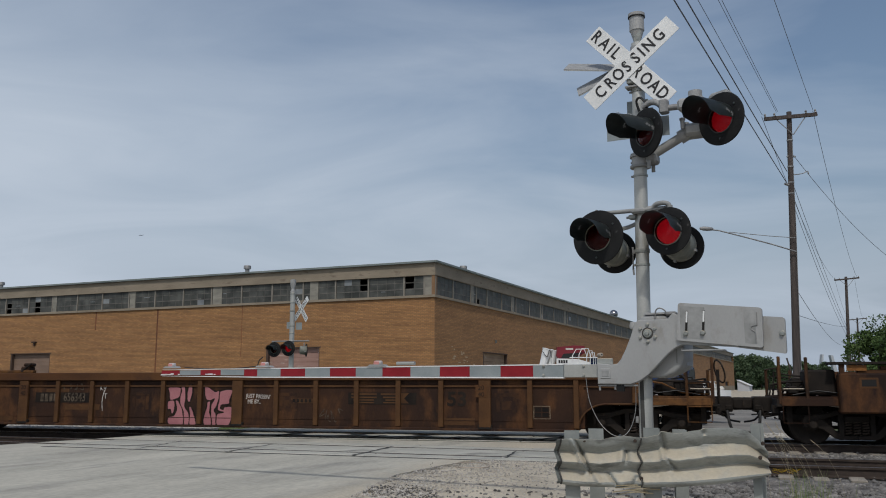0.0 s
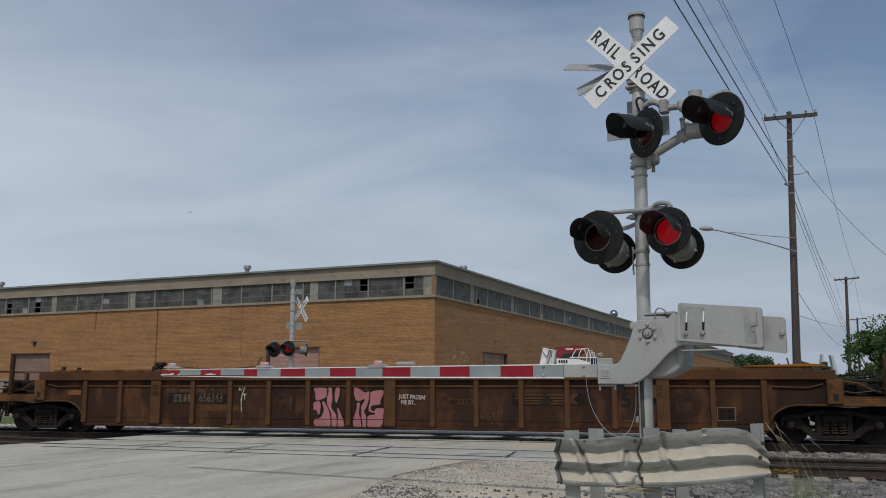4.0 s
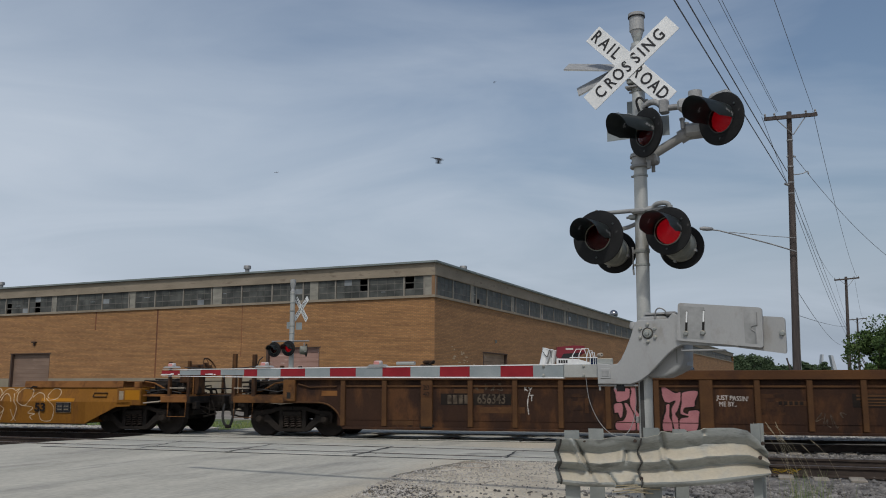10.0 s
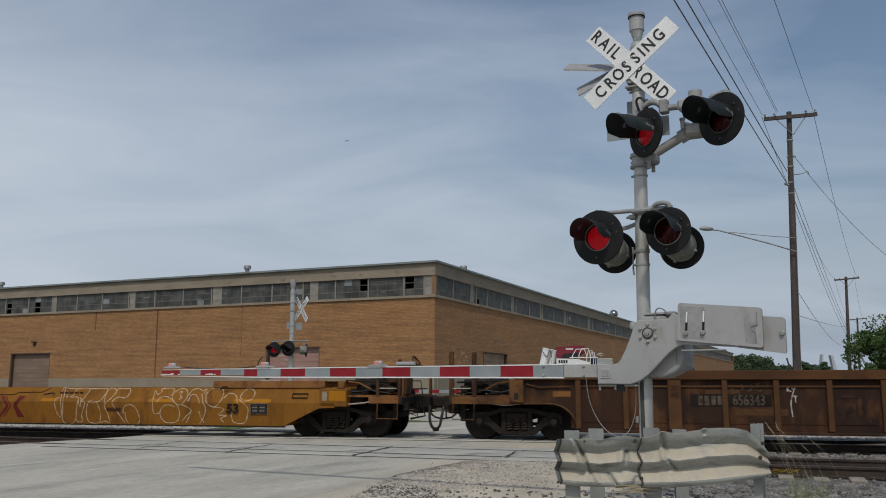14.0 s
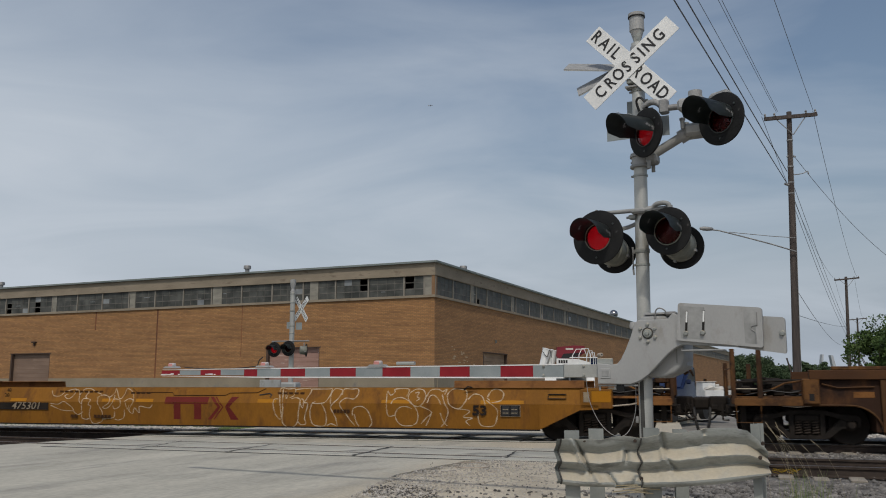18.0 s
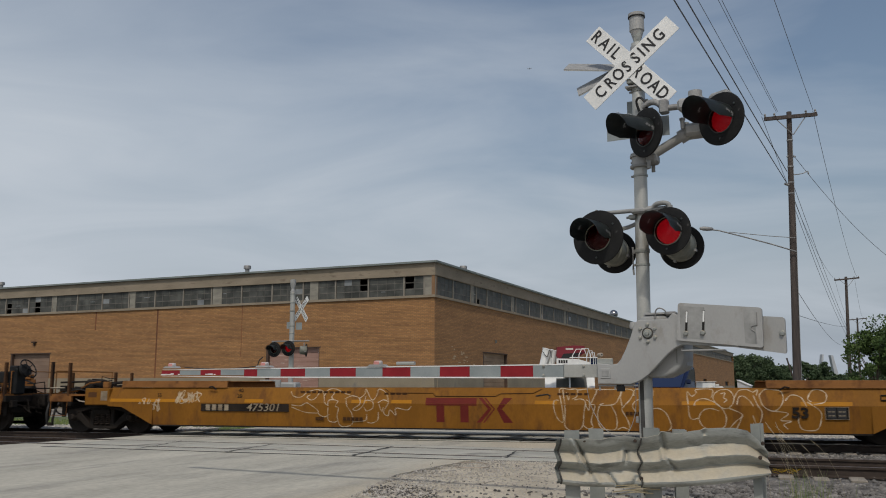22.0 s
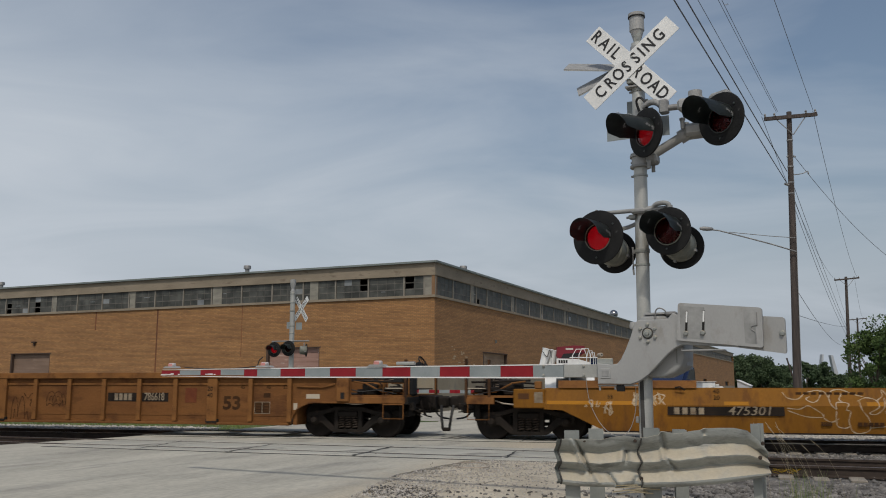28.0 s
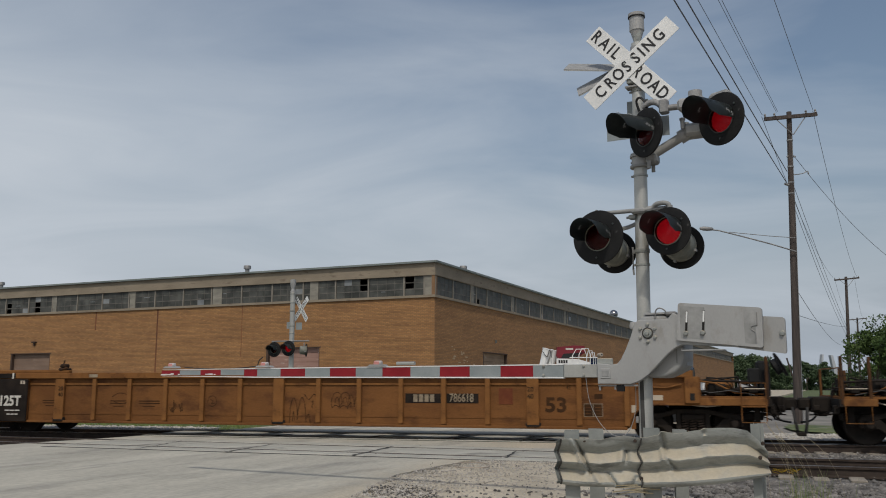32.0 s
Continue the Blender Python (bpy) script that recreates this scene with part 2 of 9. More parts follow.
M["rust_line"] = surf("rust_stain", (0.105, 0.040, 0.018), (0.20, 0.080, 0.034), 3, 0.9, stretch=(1, 1, 0.4))
M["alu"] = surf("silver_paint", (0.3488, 0.3488, 0.3231), (0.472, 0.472, 0.4412), 2.5, 0.45, 0.45, bump=0.03, mottle=0.25, fine=60, spot=(0.3386, 0.3283, 0.2975), spot_at=0.66, spot_scale=3)
M["alu_mech"] = surf("grey_paint", (0.2838, 0.2881, 0.2838), (0.344, 0.3483, 0.344), 1.8, 0.6, 0.1, bump=0.01, mottle=0.15, fine=50, spot=(0.262, 0.254, 0.238), spot_at=0.60, spot_scale=4.5, stretch=(1, 1, 0.6))
M["patch_grey"] = surf("worn_grey_paint", (0.20, 0.205, 0.20), (0.30, 0.305, 0.30), 5, 0.6, bump=0, mottle=0.3, fine=20)
M["galv"] = surf("galvanised_steel", (0.23, 0.248, 0.238), (0.34, 0.355, 0.335), 2.2, 0.62, 0.15, bump=0.06, mottle=0.45, fine=45, spot=(0.135, 0.143, 0.136), spot_at=0.575, spot_scale=4.5, stretch=(0.6, 1, 1.8))


def dust_and_sky_on(m, c1, c2, lo, hi):
    """Dust and sky light put into a pale colour on upward faces, in patches."""
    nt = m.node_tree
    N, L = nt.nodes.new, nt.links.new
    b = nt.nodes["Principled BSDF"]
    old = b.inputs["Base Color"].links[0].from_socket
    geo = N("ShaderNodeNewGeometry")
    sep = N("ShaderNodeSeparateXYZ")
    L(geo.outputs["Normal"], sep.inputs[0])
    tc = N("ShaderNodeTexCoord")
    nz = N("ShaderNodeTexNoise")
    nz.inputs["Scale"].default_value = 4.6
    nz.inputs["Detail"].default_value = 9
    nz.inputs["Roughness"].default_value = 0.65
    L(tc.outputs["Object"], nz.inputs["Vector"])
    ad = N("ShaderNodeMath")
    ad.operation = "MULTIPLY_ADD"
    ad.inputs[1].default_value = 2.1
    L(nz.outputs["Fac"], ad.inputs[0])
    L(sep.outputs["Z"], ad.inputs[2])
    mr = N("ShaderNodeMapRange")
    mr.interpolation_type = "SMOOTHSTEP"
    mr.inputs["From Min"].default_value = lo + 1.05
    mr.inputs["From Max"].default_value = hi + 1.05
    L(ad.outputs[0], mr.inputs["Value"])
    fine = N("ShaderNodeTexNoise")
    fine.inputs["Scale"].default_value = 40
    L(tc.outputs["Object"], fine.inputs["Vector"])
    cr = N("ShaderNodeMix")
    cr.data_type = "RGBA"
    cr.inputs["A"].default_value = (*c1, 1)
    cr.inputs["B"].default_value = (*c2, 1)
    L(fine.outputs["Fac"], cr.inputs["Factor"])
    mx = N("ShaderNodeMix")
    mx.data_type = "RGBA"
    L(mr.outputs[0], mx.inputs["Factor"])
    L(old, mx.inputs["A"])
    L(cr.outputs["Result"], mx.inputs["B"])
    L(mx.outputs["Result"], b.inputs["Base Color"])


# pale tan on the guard's upward ribs, dust and sky light together
dust_and_sky_on(M["galv"], (0.345, 0.311, 0.242), (0.455, 0.405, 0.310), 0.0, 0.9)
M["galv_post"] = surf("galvanised_post", (0.17, 0.185, 0.175), (0.26, 0.275, 0.26), 3, 0.7, 0.0, bump=0.05, mottle=0.25, fine=45)
M["tan_patch"] = surf("pale_brick_patch", (0.34, 0.25, 0.15), (0.44, 0.34, 0.22), 3, 0.9)
M["door_edge"] = surf("dark_door_edge", (0.045, 0.028, 0.02), (0.085, 0.05, 0.034), 2, 0.85, bump=0.1)
M["tan_door"] = surf("weathered_tan_door", (0.15, 0.098, 0.068), (0.21, 0.143, 0.104), 0.6, 0.7, bump=0.1, stretch=(1, 1, 6), spot=(0.25, 0.18, 0.135), spot_at=0.66)
M["side_door"] = surf("rusty_tan_door", (0.20, 0.135, 0.085), (0.30, 0.21, 0.135), 0.8, 0.8, bump=0.1, stretch=(1, 1, 5))
M["chippings"] = surf("pale_chippings", (0.30, 0.29, 0.265), (0.52, 0.505, 0.465), 7, 0.95, bump=0.8, fine=18, mottle=0.9)
M["chalk_white"] = surf("white_paint_pen", (0.46, 0.43, 0.39), (0.6, 0.57, 0.53), 6, 0.8, bump=0, spec=0.1)
M["black"] = surf("black_paint", (0.008, 0.0085, 0.009), (0.016, 0.0165, 0.017), 5, 0.7, bump=0.05, spot=(0.1, 0.1, 0.1), spot_at=0.74, spot_scale=7, spec=0.2)
M["hood"] = surf("hood_paint", (0.0204, 0.0255, 0.0255), (0.051, 0.0612, 0.0612), 4, 0.36, bump=0.05, spot=(0.85, 0.85, 0.85), spot_at=0.70, spot_scale=9, spec=0.5)
M["olive"] = surf("olive_grey_paint", (0.13, 0.135, 0.115), (0.21, 0.21, 0.175), 6, 0.6, bump=0.02, mottle=0.3, fine=25, spot=(0.06, 0.06, 0.055), spot_at=0.64, spot_scale=6)
M["white"] = surf("white_sheeting", (0.62, 0.63, 0.62), (0.74, 0.75, 0.74), 3, 0.5, bump=0.0, mottle=0.12, spot=(0.5, 0.49, 0.45), spot_at=0.72, spot_scale=2)
M["ink"] = plain("black_ink", (0.015, 0.015, 0.016), 0.6)
M["red"] = surf("red_reflective", (0.19, 0.006, 0.012), (0.25, 0.011, 0.018), 4, 0.45, bump=0.02, mottle=0.2, spec=0.3)
M["stripe"] = surf("white_reflective", (0.205, 0.235, 0.242), (0.26, 0.29, 0.296), 4, 0.45, bump=0.02, mottle=0.2, spec=0.3)
M["lamp_case"] = surf("clouded_lamp_case", (0.36, 0.33, 0.32), (0.52, 0.48, 0.46), 9, 0.4, bump=0)
M["lens"] = plain("red_lens", (0.80, 0.20, 0.22), 0.2, trans=1.0, ior=1.25)
M["lamp_inside"] = plain("dark_lamp_inside", (0.03, 0.006, 0.005), 0.8)
M["lamp_back"] = plain("dull_red_plate", (0.035, 0.007, 0.006), 0.7)


def led_mat(name, most):
    """Glowing face made of many small bright cells."""
    m = plain(name, (1.0, 0.05, 0.10), 0.5, emit=0.5)
    m.node_tree.nodes["Principled BSDF"].inputs["Base Color"].default_value = (0.25, 0.012, 0.02, 1)
    nt = m.node_tree
    v = nt.nodes.new("ShaderNodeTexVoronoi")
    v.inputs["Scale"].default_value = 85
    tc = nt.nodes.new("ShaderNodeTexCoord")
    nt.links.new(tc.outputs["Object"], v.inputs["Vector"])
    r = nt.nodes.new("ShaderNodeMapRange")
    r.inputs["From Max"].default_value = 0.75
    r.inputs["To Min"].default_value = most
    r.inputs["To Max"].default_value = most * 0.24
    nt.links.new(v.outputs["Distance"], r.inputs["Value"])
    nt.links.new(r.outputs[0], nt.nodes["Principled BSDF"].inputs["Emission Strength"])
    return m


M["lamp_on"] = led_mat("red_lamp", 0.42)
# dimmer copy of the glow, for the upper lamps seen off their beam
M["lamp_dim"] = led_mat("off_axis_red_lamp", 0.26)
M["lamp_cover"] = surf("pale_red_lamp", (0.48, 0.19, 0.17), (0.58, 0.26, 0.24), 5, 0.4, bump=0)
M["wood"] = surf("pole_wood", (0.040, 0.032, 0.029), (0.084, 0.068, 0.060), 2, 0.9, bump=0.3, stretch=(6, 6, 0.5))
M["wire"] = plain("wire", (0.12, 0.125, 0.14), 0.7)
M["grey"] = surf("grey_metal", (0.2, 0.2, 0.2), (0.32, 0.32, 0.31), 3, 0.6, 0.4)
# train
M["brown"] = surf("brown_car_paint", (0.021, 0.0120, 0.0092), (0.042, 0.0210, 0.0125), 0.9, 0.8, bump=0.1, fine=30, spot=(0.082, 0.037, 0.016), spot_at=0.565, spot_scale=1.5, stretch=(1.3, 1, 0.6), spec=0.15)
M["brown_post"] = surf("rusty_post_paint", (0.055, 0.0255, 0.0108), (0.095, 0.0455, 0.0172), 2, 0.75, bump=0.15, spot=(0.05772, 0.02597, 0.0127), spot_at=0.6, spot_scale=3, spec=0.2)
M["brown_top"] = surf("rusty_chord_paint", (0.056, 0.0240, 0.0096), (0.096, 0.0420, 0.0142), 1.2, 0.7, bump=0.1, spot=(0.05461, 0.02427, 0.01214), spot_at=0.58, spot_scale=2, stretch=(0.5, 1, 1), spec=0.2)
M["brown_faded"] = surf("faded_emblem_paint", (0.036, 0.018, 0.0105), (0.072, 0.034, 0.0155), 3, 0.8, bump=0.05, spot=(0.025, 0.014, 0.01), spot_at=0.52, spot_scale=4, spec=0.15)
M["bright_orange"] = surf("bright_orange_paint", (0.24, 0.080, 0.006), (0.32, 0.112, 0.009), 2, 0.65, bump=0.05, spec=0.2)
M["brown_end"] = surf("ochre_end_paint", (0.088, 0.040, 0.0135), (0.150, 0.068, 0.021), 2.2, 0.75, bump=0.12, spot=(0.05, 0.024, 0.011), spot_at=0.55, spot_scale=3.2, spec=0.2)
M["yellow"] = surf("yellow_car_paint", (0.168, 0.0715, 0.0090), (0.232, 0.1000, 0.013), 1.2, 0.7, bump=0.05, fine=24, spot=(0.130, 0.054, 0.012), spot_at=0.57, spot_scale=2.4, stretch=(1.6, 1, 0.45), spec=0.15)
M["bright"] = surf("bright_yellow_patch", (0.30, 0.125, 0.005), (0.36, 0.15, 0.007), 2, 0.6, bump=0.03, spec=0.15)
M["orange"] = surf("orange_car_paint", (0.126, 0.053, 0.0178), (0.184, 0.080, 0.0260), 0.9, 0.75, bump=0.1, fine=35, spot=(0.095, 0.040, 0.0155), spot_at=0.57, spot_scale=1.4, stretch=(0.6, 1, 1.3), spec=0.15)
M["orange_post"] = surf("orange_post_paint", (0.150, 0.065, 0.021), (0.225, 0.100, 0.031), 2, 0.75, bump=0.1, spot=(0.10, 0.042, 0.016), spot_at=0.58, spot_scale=3, spec=0.15)
M["truck"] = surf("sooty_cast_steel", (0.0098, 0.00805, 0.00665), (0.0224, 0.0175, 0.014), 4, 0.8, bump=0.25, spot=(0.049, 0.035, 0.0245), spot_at=0.68, spot_scale=4, spec=0.2)
M["wheel"] = surf("wheel_steel", (0.016, 0.0132, 0.0112), (0.0304, 0.024, 0.02), 5, 0.75, 0.0, bump=0.1, spec=0.2)
M["spring"] = surf("rusty_spring_steel", (0.028, 0.021, 0.016), (0.055, 0.04, 0.03), 8, 0.7, 0.1, bump=0.1, spec=0.3)
M["stake"] = surf("rusty_stake", (0.040, 0.019, 0.0095), (0.098, 0.045, 0.017), 3, 0.8, bump=0.2, spot=(0.02, 0.012, 0.008), spot_at=0.55, spot_scale=4, stretch=(1, 1, 0.5), spec=0.2)
M["hose"] = plain("rubber_hose", (0.015, 0.015, 0.015), 0.6)
M["pipe"] = plain("pale_pipe", (0.35, 0.3, 0.24), 0.6)
M["pink"] = surf("pink_spray_paint", (0.29, 0.118, 0.13), (0.36, 0.155, 0.165), 3, 0.75, bump=0.03, spec=0.15)
M["chalk"] = surf("white_spray_line", (0.34, 0.25, 0.14), (0.50, 0.42, 0.31), 6, 0.8, bump=0, spec=0.1)
M["maroon"] = surf("maroon_mark", (0.098, 0.013, 0.010), (0.138, 0.021, 0.015), 2, 0.75, bump=0.03, spec=0.15)
M["red_mark"] = surf("faded_red_mark", (0.115, 0.034, 0.018), (0.15, 0.05, 0.022), 5, 0.8, bump=0, spec=0.1)
M["dim_ink"] = surf("faded_black_mark", (0.012, 0.010, 0.009), (0.026, 0.02, 0.016), 3, 0.85, bump=0, spec=0.1)
M["paper"] = plain("pale_label", (0.55, 0.53, 0.48), 0.7)
M["faint_ink"] = surf("worn_pale_mark", (0.038, 0.029, 0.021), (0.118, 0.092, 0.067), 7, 0.8, bump=0, spec=0.1)
M["worn_ink"] = surf("chalky_pale_mark", (0.17, 0.13, 0.09), (0.30, 0.25, 0.18), 7, 0.8, bump=0, spec=0.1)
M["scrawl_ink"] = surf("thin_dark_spray", (0.035, 0.018, 0.009), (0.062, 0.03, 0.013), 4, 0.85, bump=0, spec=0.1)
M["pale_ink"] = plain("pale_mark", (0.42, 0.36, 0.28), 0.7)
M["blue"] = surf("blue_car_paint", (0.005, 0.011, 0.040), (0.008, 0.017, 0.058), 1, 0.2, 0.1, bump=0)
M["screen"] = plain("tinted_screen", (0.02, 0.032, 0.075), 0.08)
M["maroon_boom"] = surf("dark_red_boom", (0.14, 0.008, 0.018), (0.2, 0.015, 0.025), 2, 0.4, bump=0.02)
M["plane"] = plain("aircraft_skin", (0.25, 0.27, 0.3), 0.4)
M["bird"] = plain("dark_feather", (0.02, 0.02, 0.022), 0.8)
M["far_grey"] = plain("far_concrete", (0.4, 0.42, 0.45), 0.9)


# ---- mesh helpers ----
def link(name, bm, mat, smooth=False):
    me = bpy.data.meshes.new(name)
    bm.to_mesh(me)
    bm.free()
    if smooth:
        for f in me.polygons:
            f.use_smooth = True
        me.set_sharp_from_angle(angle=radians(38))
    me.materials.append(mat)
    return new(name, me)


def part(name, bm, mat, parent, label="", smooth=False):
    ob = link(name, bm, mat, smooth)
    ob.parent = parent
    return tagged(ob, label)


def thing(name, m, label, category, group="", kind=""):
    ob = new(name)
    ob.empty_display_size = 0.2
    ob.matrix_world = m
    return tagged(ob, label, category, group, kind)


def box(bm, x0, x1, y0, y1, z0, z1, bevel=0.0):
    r = bmesh.ops.create_cube(bm, size=1.0)
    vs = r["verts"]
    for v in vs:
        v.co = Vector(((x0 + x1) / 2 + v.co.x * (x1 - x0), (y0 + y1) / 2 + v.co.y * (y1 - y0), (z0 + z1) / 2 + v.co.z * (z1 - z0)))
    if bevel:
        es = list({e for v in vs for e in v.link_edges})
        bmesh.ops.bevel(bm, geom=es, offset=bevel, segments=1, affect="EDGES")
    return bm


def B():
    return bmesh.new()


def boxed(*a, bevel=0.0):
    return box(B(), *a, bevel=bevel)


def rod(bm, p, q, r, seg=10, r2=None):
    p, q = Vector(p), Vector(q)
    d = q - p
    m = Matrix.Translation((p + q) / 2) @ d.to_track_quat("Z", "Y").to_matrix().to_4x4()
    bmesh.ops.create_cone(bm, cap_ends=True, segments=seg, radius1=r, radius2=r if r2 is None else r2, depth=d.length, matrix=m)
    return bm


def tube(bm, pts, r, seg=6):
    """A bent rod through pts, one skin from end to end."""
    pts = [Vector(p) for p in pts]
    rings = []
    for i, p in enumerate(pts):
        a, b = pts[max(i - 1, 0)], pts[min(i + 1, len(pts) - 1)]
        q = (b - a).to_track_quat("Z", "Y")
        rings.append([bm.verts.new(p + q @ Vector((r * math.cos(k * math.tau / seg), r * math.sin(k * math.tau / seg), 0))) for k in range(seg)])
    for a, b in zip(rings, rings[1:]):
        for k in range(seg):
            bm.faces.new((a[k], a[(k + 1) % seg], b[(k + 1) % seg], b[k]))
    bm.faces.new(rings[0][::-1])
    bm.faces.new(rings[-1])
    return bm


def smooth_line(pts, n=5):
    P = [Vector(p) for p in pts]
    out = []
    for i in range(len(P) - 1):
        p0, p1, p2, p3 = P[max(i - 1, 0)], P[i], P[i + 1], P[min(i + 2, len(P) - 1)]
        for k in range(n):
            t = k / n
            out.append(0.5 * ((2 * p1) + (p2 - p0) * t + (2 * p0 - 5 * p1 + 4 * p2 - p3) * t * t + (3 * p1 - p0 - 3 * p2 + p3) * t ** 3))
    return out + [P[-1]]


def prism(bm, poly, y0, y1):
    """A closed outline in x and z, from y0 to y1."""
    a = [bm.verts.new((x, y0, z)) for x, z in poly]
    b = [bm.verts.new((x, y1, z)) for x, z in poly]
    n = len(poly)
    bm.faces.new(a)
    bm.faces.new(b[::-1])
    for i in range(n):
        bm.faces.new((a[i], b[i], b[(i + 1) % n], a[(i + 1) % n]))
    bmesh.ops.recalc_face_normals(bm, faces=bm.faces)
    return bm


def bar(bm, x0, x1, prof):
    """A closed outline in y and z, drawn out along x."""
    a = [bm.verts.new((x0, y, z)) for y, z in prof]
    b = [bm.verts.new((x1, y, z)) for y, z in prof]
    n = len(prof)
    bm.faces.new(a)
    bm.faces.new(b[::-1])
    for i in range(n):
        bm.faces.new((a[i], b[i], b[(i + 1) % n], a[(i + 1) % n]))
    bmesh.ops.recalc_face_normals(bm, faces=bm.faces)
    return bm


def lathe(bm, prof, seg=24, m=Matrix()):
    """prof: (radius, height) from one end to the other, turned about z, then placed by m."""
    rings = []
    for r, z in prof:
        if r < 1e-4:
            rings.append([bm.verts.new(m @ Vector((0, 0, z)))])
        else:
            rings.append([bm.verts.new(m @ Vector((r * math.cos(k * math.tau / seg), r * math.sin(k * math.tau / seg), z))) for k in range(seg)])
    for a, b in zip(rings, rings[1:]):
        for k in range(seg):
            j = (k + 1) % seg
            if len(a) == 1 and len(b) == 1:
                continue
            if len(a) == 1:
                bm.faces.new((a[0], b[j], b[k]))
            elif len(b) == 1:
                bm.faces.new((a[k], a[j], b[0]))
            else:
                bm.faces.new((a[k], a[j], b[j], b[k]))
    bmesh.ops.recalc_face_normals(bm, faces=bm.faces)
    return bm


def words(name, text, size, mat, parent, m, label="", thick=0.002, width=1.0, bold=0.0, lean=0.0):
    """Lettering in the built-in font as a mesh: reads along x, stands up along y before m is applied."""
    cu = bpy.data.curves.new(name, "FONT")
    cu.body, cu.size, cu.extrude, cu.offset = text, size, thick, bold
    cu.align_x, cu.align_y = "CENTER", "CENTER"
    cu.resolution_u = 3
    tmp = new("tmp", cu)
    me = bpy.data.meshes.new_from_object(tmp.evaluated_get(bpy.context.evaluated_depsgraph_get()))
    bpy.data.objects.remove(tmp)
    bpy.data.curves.remove(cu)
    me.name = name
    me.transform(m @ Matrix(((width, lean, 0, 0), (0, 1, 0, 0), (0, 0, 1, 0), (0, 0, 0, 1))))
    me.materials.clear()
    me.materials.append(mat)
    ob = new(name, me)
    ob.parent = parent
    return tagged(ob, label)


STAND = Matrix.Rotation(radians(90), 4, "X")
# ---- plan ----
TURN_TRACK = -14.745
ALONG = Vector((0.96707, -0.25451, 0))
ACROSS = Vector((0.25451, 0.96707, 0))
MAIN = Vector((-0.668, 22.051, 0))          # centre of the train's track
SIDE_TRACK = MAIN - ACROSS * 4.5             # centre of the empty track, which runs off the main line at a slight angle
SIDE_TURN = TURN_TRACK - 5.43
SIDE_ALONG = Vector((math.cos(radians(SIDE_TURN)), math.sin(radians(SIDE_TURN)), 0))
SIDE_ACROSS = Vector((-SIDE_ALONG.y, SIDE_ALONG.x, 0))
ROAD_WAY = Vector((0.407, 0.913, 0))
ROAD_SIDE = Vector((0.913, -0.407, 0))


def on_track(centre, s, off=0.0, z=0.0):
    a, c = (SIDE_ALONG, SIDE_ACROSS) if centre is SIDE_TRACK else (ALONG, ACROSS)
    p = centre + a * s + c * off
    return Vector((p.x, p.y, z))


# ---- ground ----
def sheet(name, mat, outline, z, label, category, depth=0.0, kind="structure", seg=0):
    """A flat sheet over an outline, with an edge of the given depth."""
    bm = B()
    top = [bm.verts.new((x, y, z)) for x, y in outline]
    f = bm.faces.new(top)
    if f.normal.z < 0:
        f.normal_flip()
    if depth:
        low = [bm.verts.new((x, y, z - depth)) for x, y in outline]
        n = len(top)
        for i in range(n):
            bm.faces.new((top[i], top[(i + 1) % n], low[(i + 1) % n], low[i]))
    bmesh.ops.recalc_face_normals(bm, faces=bm.faces)
    bmesh.ops.triangulate(bm, faces=[q for q in bm.faces if len(q.verts) > 4])
    return tagged(link(name, bm, mat), label, category, kind=kind)


def rough_edge(pts, amp, step, seed):
    """Points along a line of corners, pushed about so the edge is ragged."""
    rnd = random.Random(seed)
    out = []
    for a, b in zip(pts, pts[1:]):
        a, b = Vector(a), Vector(b)
        n = max(1, int((b - a).length / step))
        for i in range(n):
            q = a + (b - a) * (i / n)
            out.append((q.x + rnd.uniform(-amp, amp), q.y + rnd.uniform(-amp, amp)))
    out.append(tuple(pts[-1]))
    return out


ground = sheet("ground", M["ground"], [(-2500, -400), (2500, -400), (2500, 4200), (-2500, 4200)], -0.24, "pale gravelly ground reaching to the horizon", "ground")

# road sheet with a ragged gravel shoulder on its right-hand side
right_edge = rough_edge([(-16.0, -40.0), (-3.2, 2.0), (-1.35, 9.0), (-0.95, 10.4), (-0.72, 12.2), (-0.45, 13.6), (0.3, 15.0), (1.5, 15.75)], 0.09, 0.35, 3)
left_edge = rough_edge([(-8.2, 21.4), (-10.2, 18.0), (-14.5, 9.0), (-18.0, 2.0), (-34.0, -40.0)], 0.06, 0.6, 4)
far_r = [(4.25, 15.05), (5.6, 18.0), (6.6, 24.2), (8.7, 32.6), (15.0, 47.0), (80.0, 193.0)]
far_l = [(62.0, 197.0), (1.6, 47.0), (-3.4, 33.0), (-6.0, 25.6)]
road = sheet("road", M["concrete"], right_edge + far_r + far_l + left_edge, -0.015, "pale worn concrete road over the crossing", "road", depth=0.3)

shoulder = sheet("shoulder", M["dirt"], rough_edge([(-17.5, -40.0), (-3.9, 2.0), (-1.62, 8.3)], 0.12, 0.8, 28) + rough_edge([(-1.5, 8.6), (-0.88, 10.1), (-0.80, 11.4), (-0.48, 12.8), (0.16, 14.2), (0.73, 15.1)], 0.16, 0.13, 8) + rough_edge([(0.78, 15.15), (2.3, 15.22), (3.9, 14.75)], 0.05, 0.25, 18) + rough_edge([(3.95, 14.6), (3.3, 13.2), (2.7, 11.6), (2.9, 9.6), (3.4, 7.0)], 0.15, 0.3, 19) + [(4.5, 2.0), (1.0, -40.0)], -0.0105, "sandy gravel shoulder beside the road", "ground", depth=0.2)

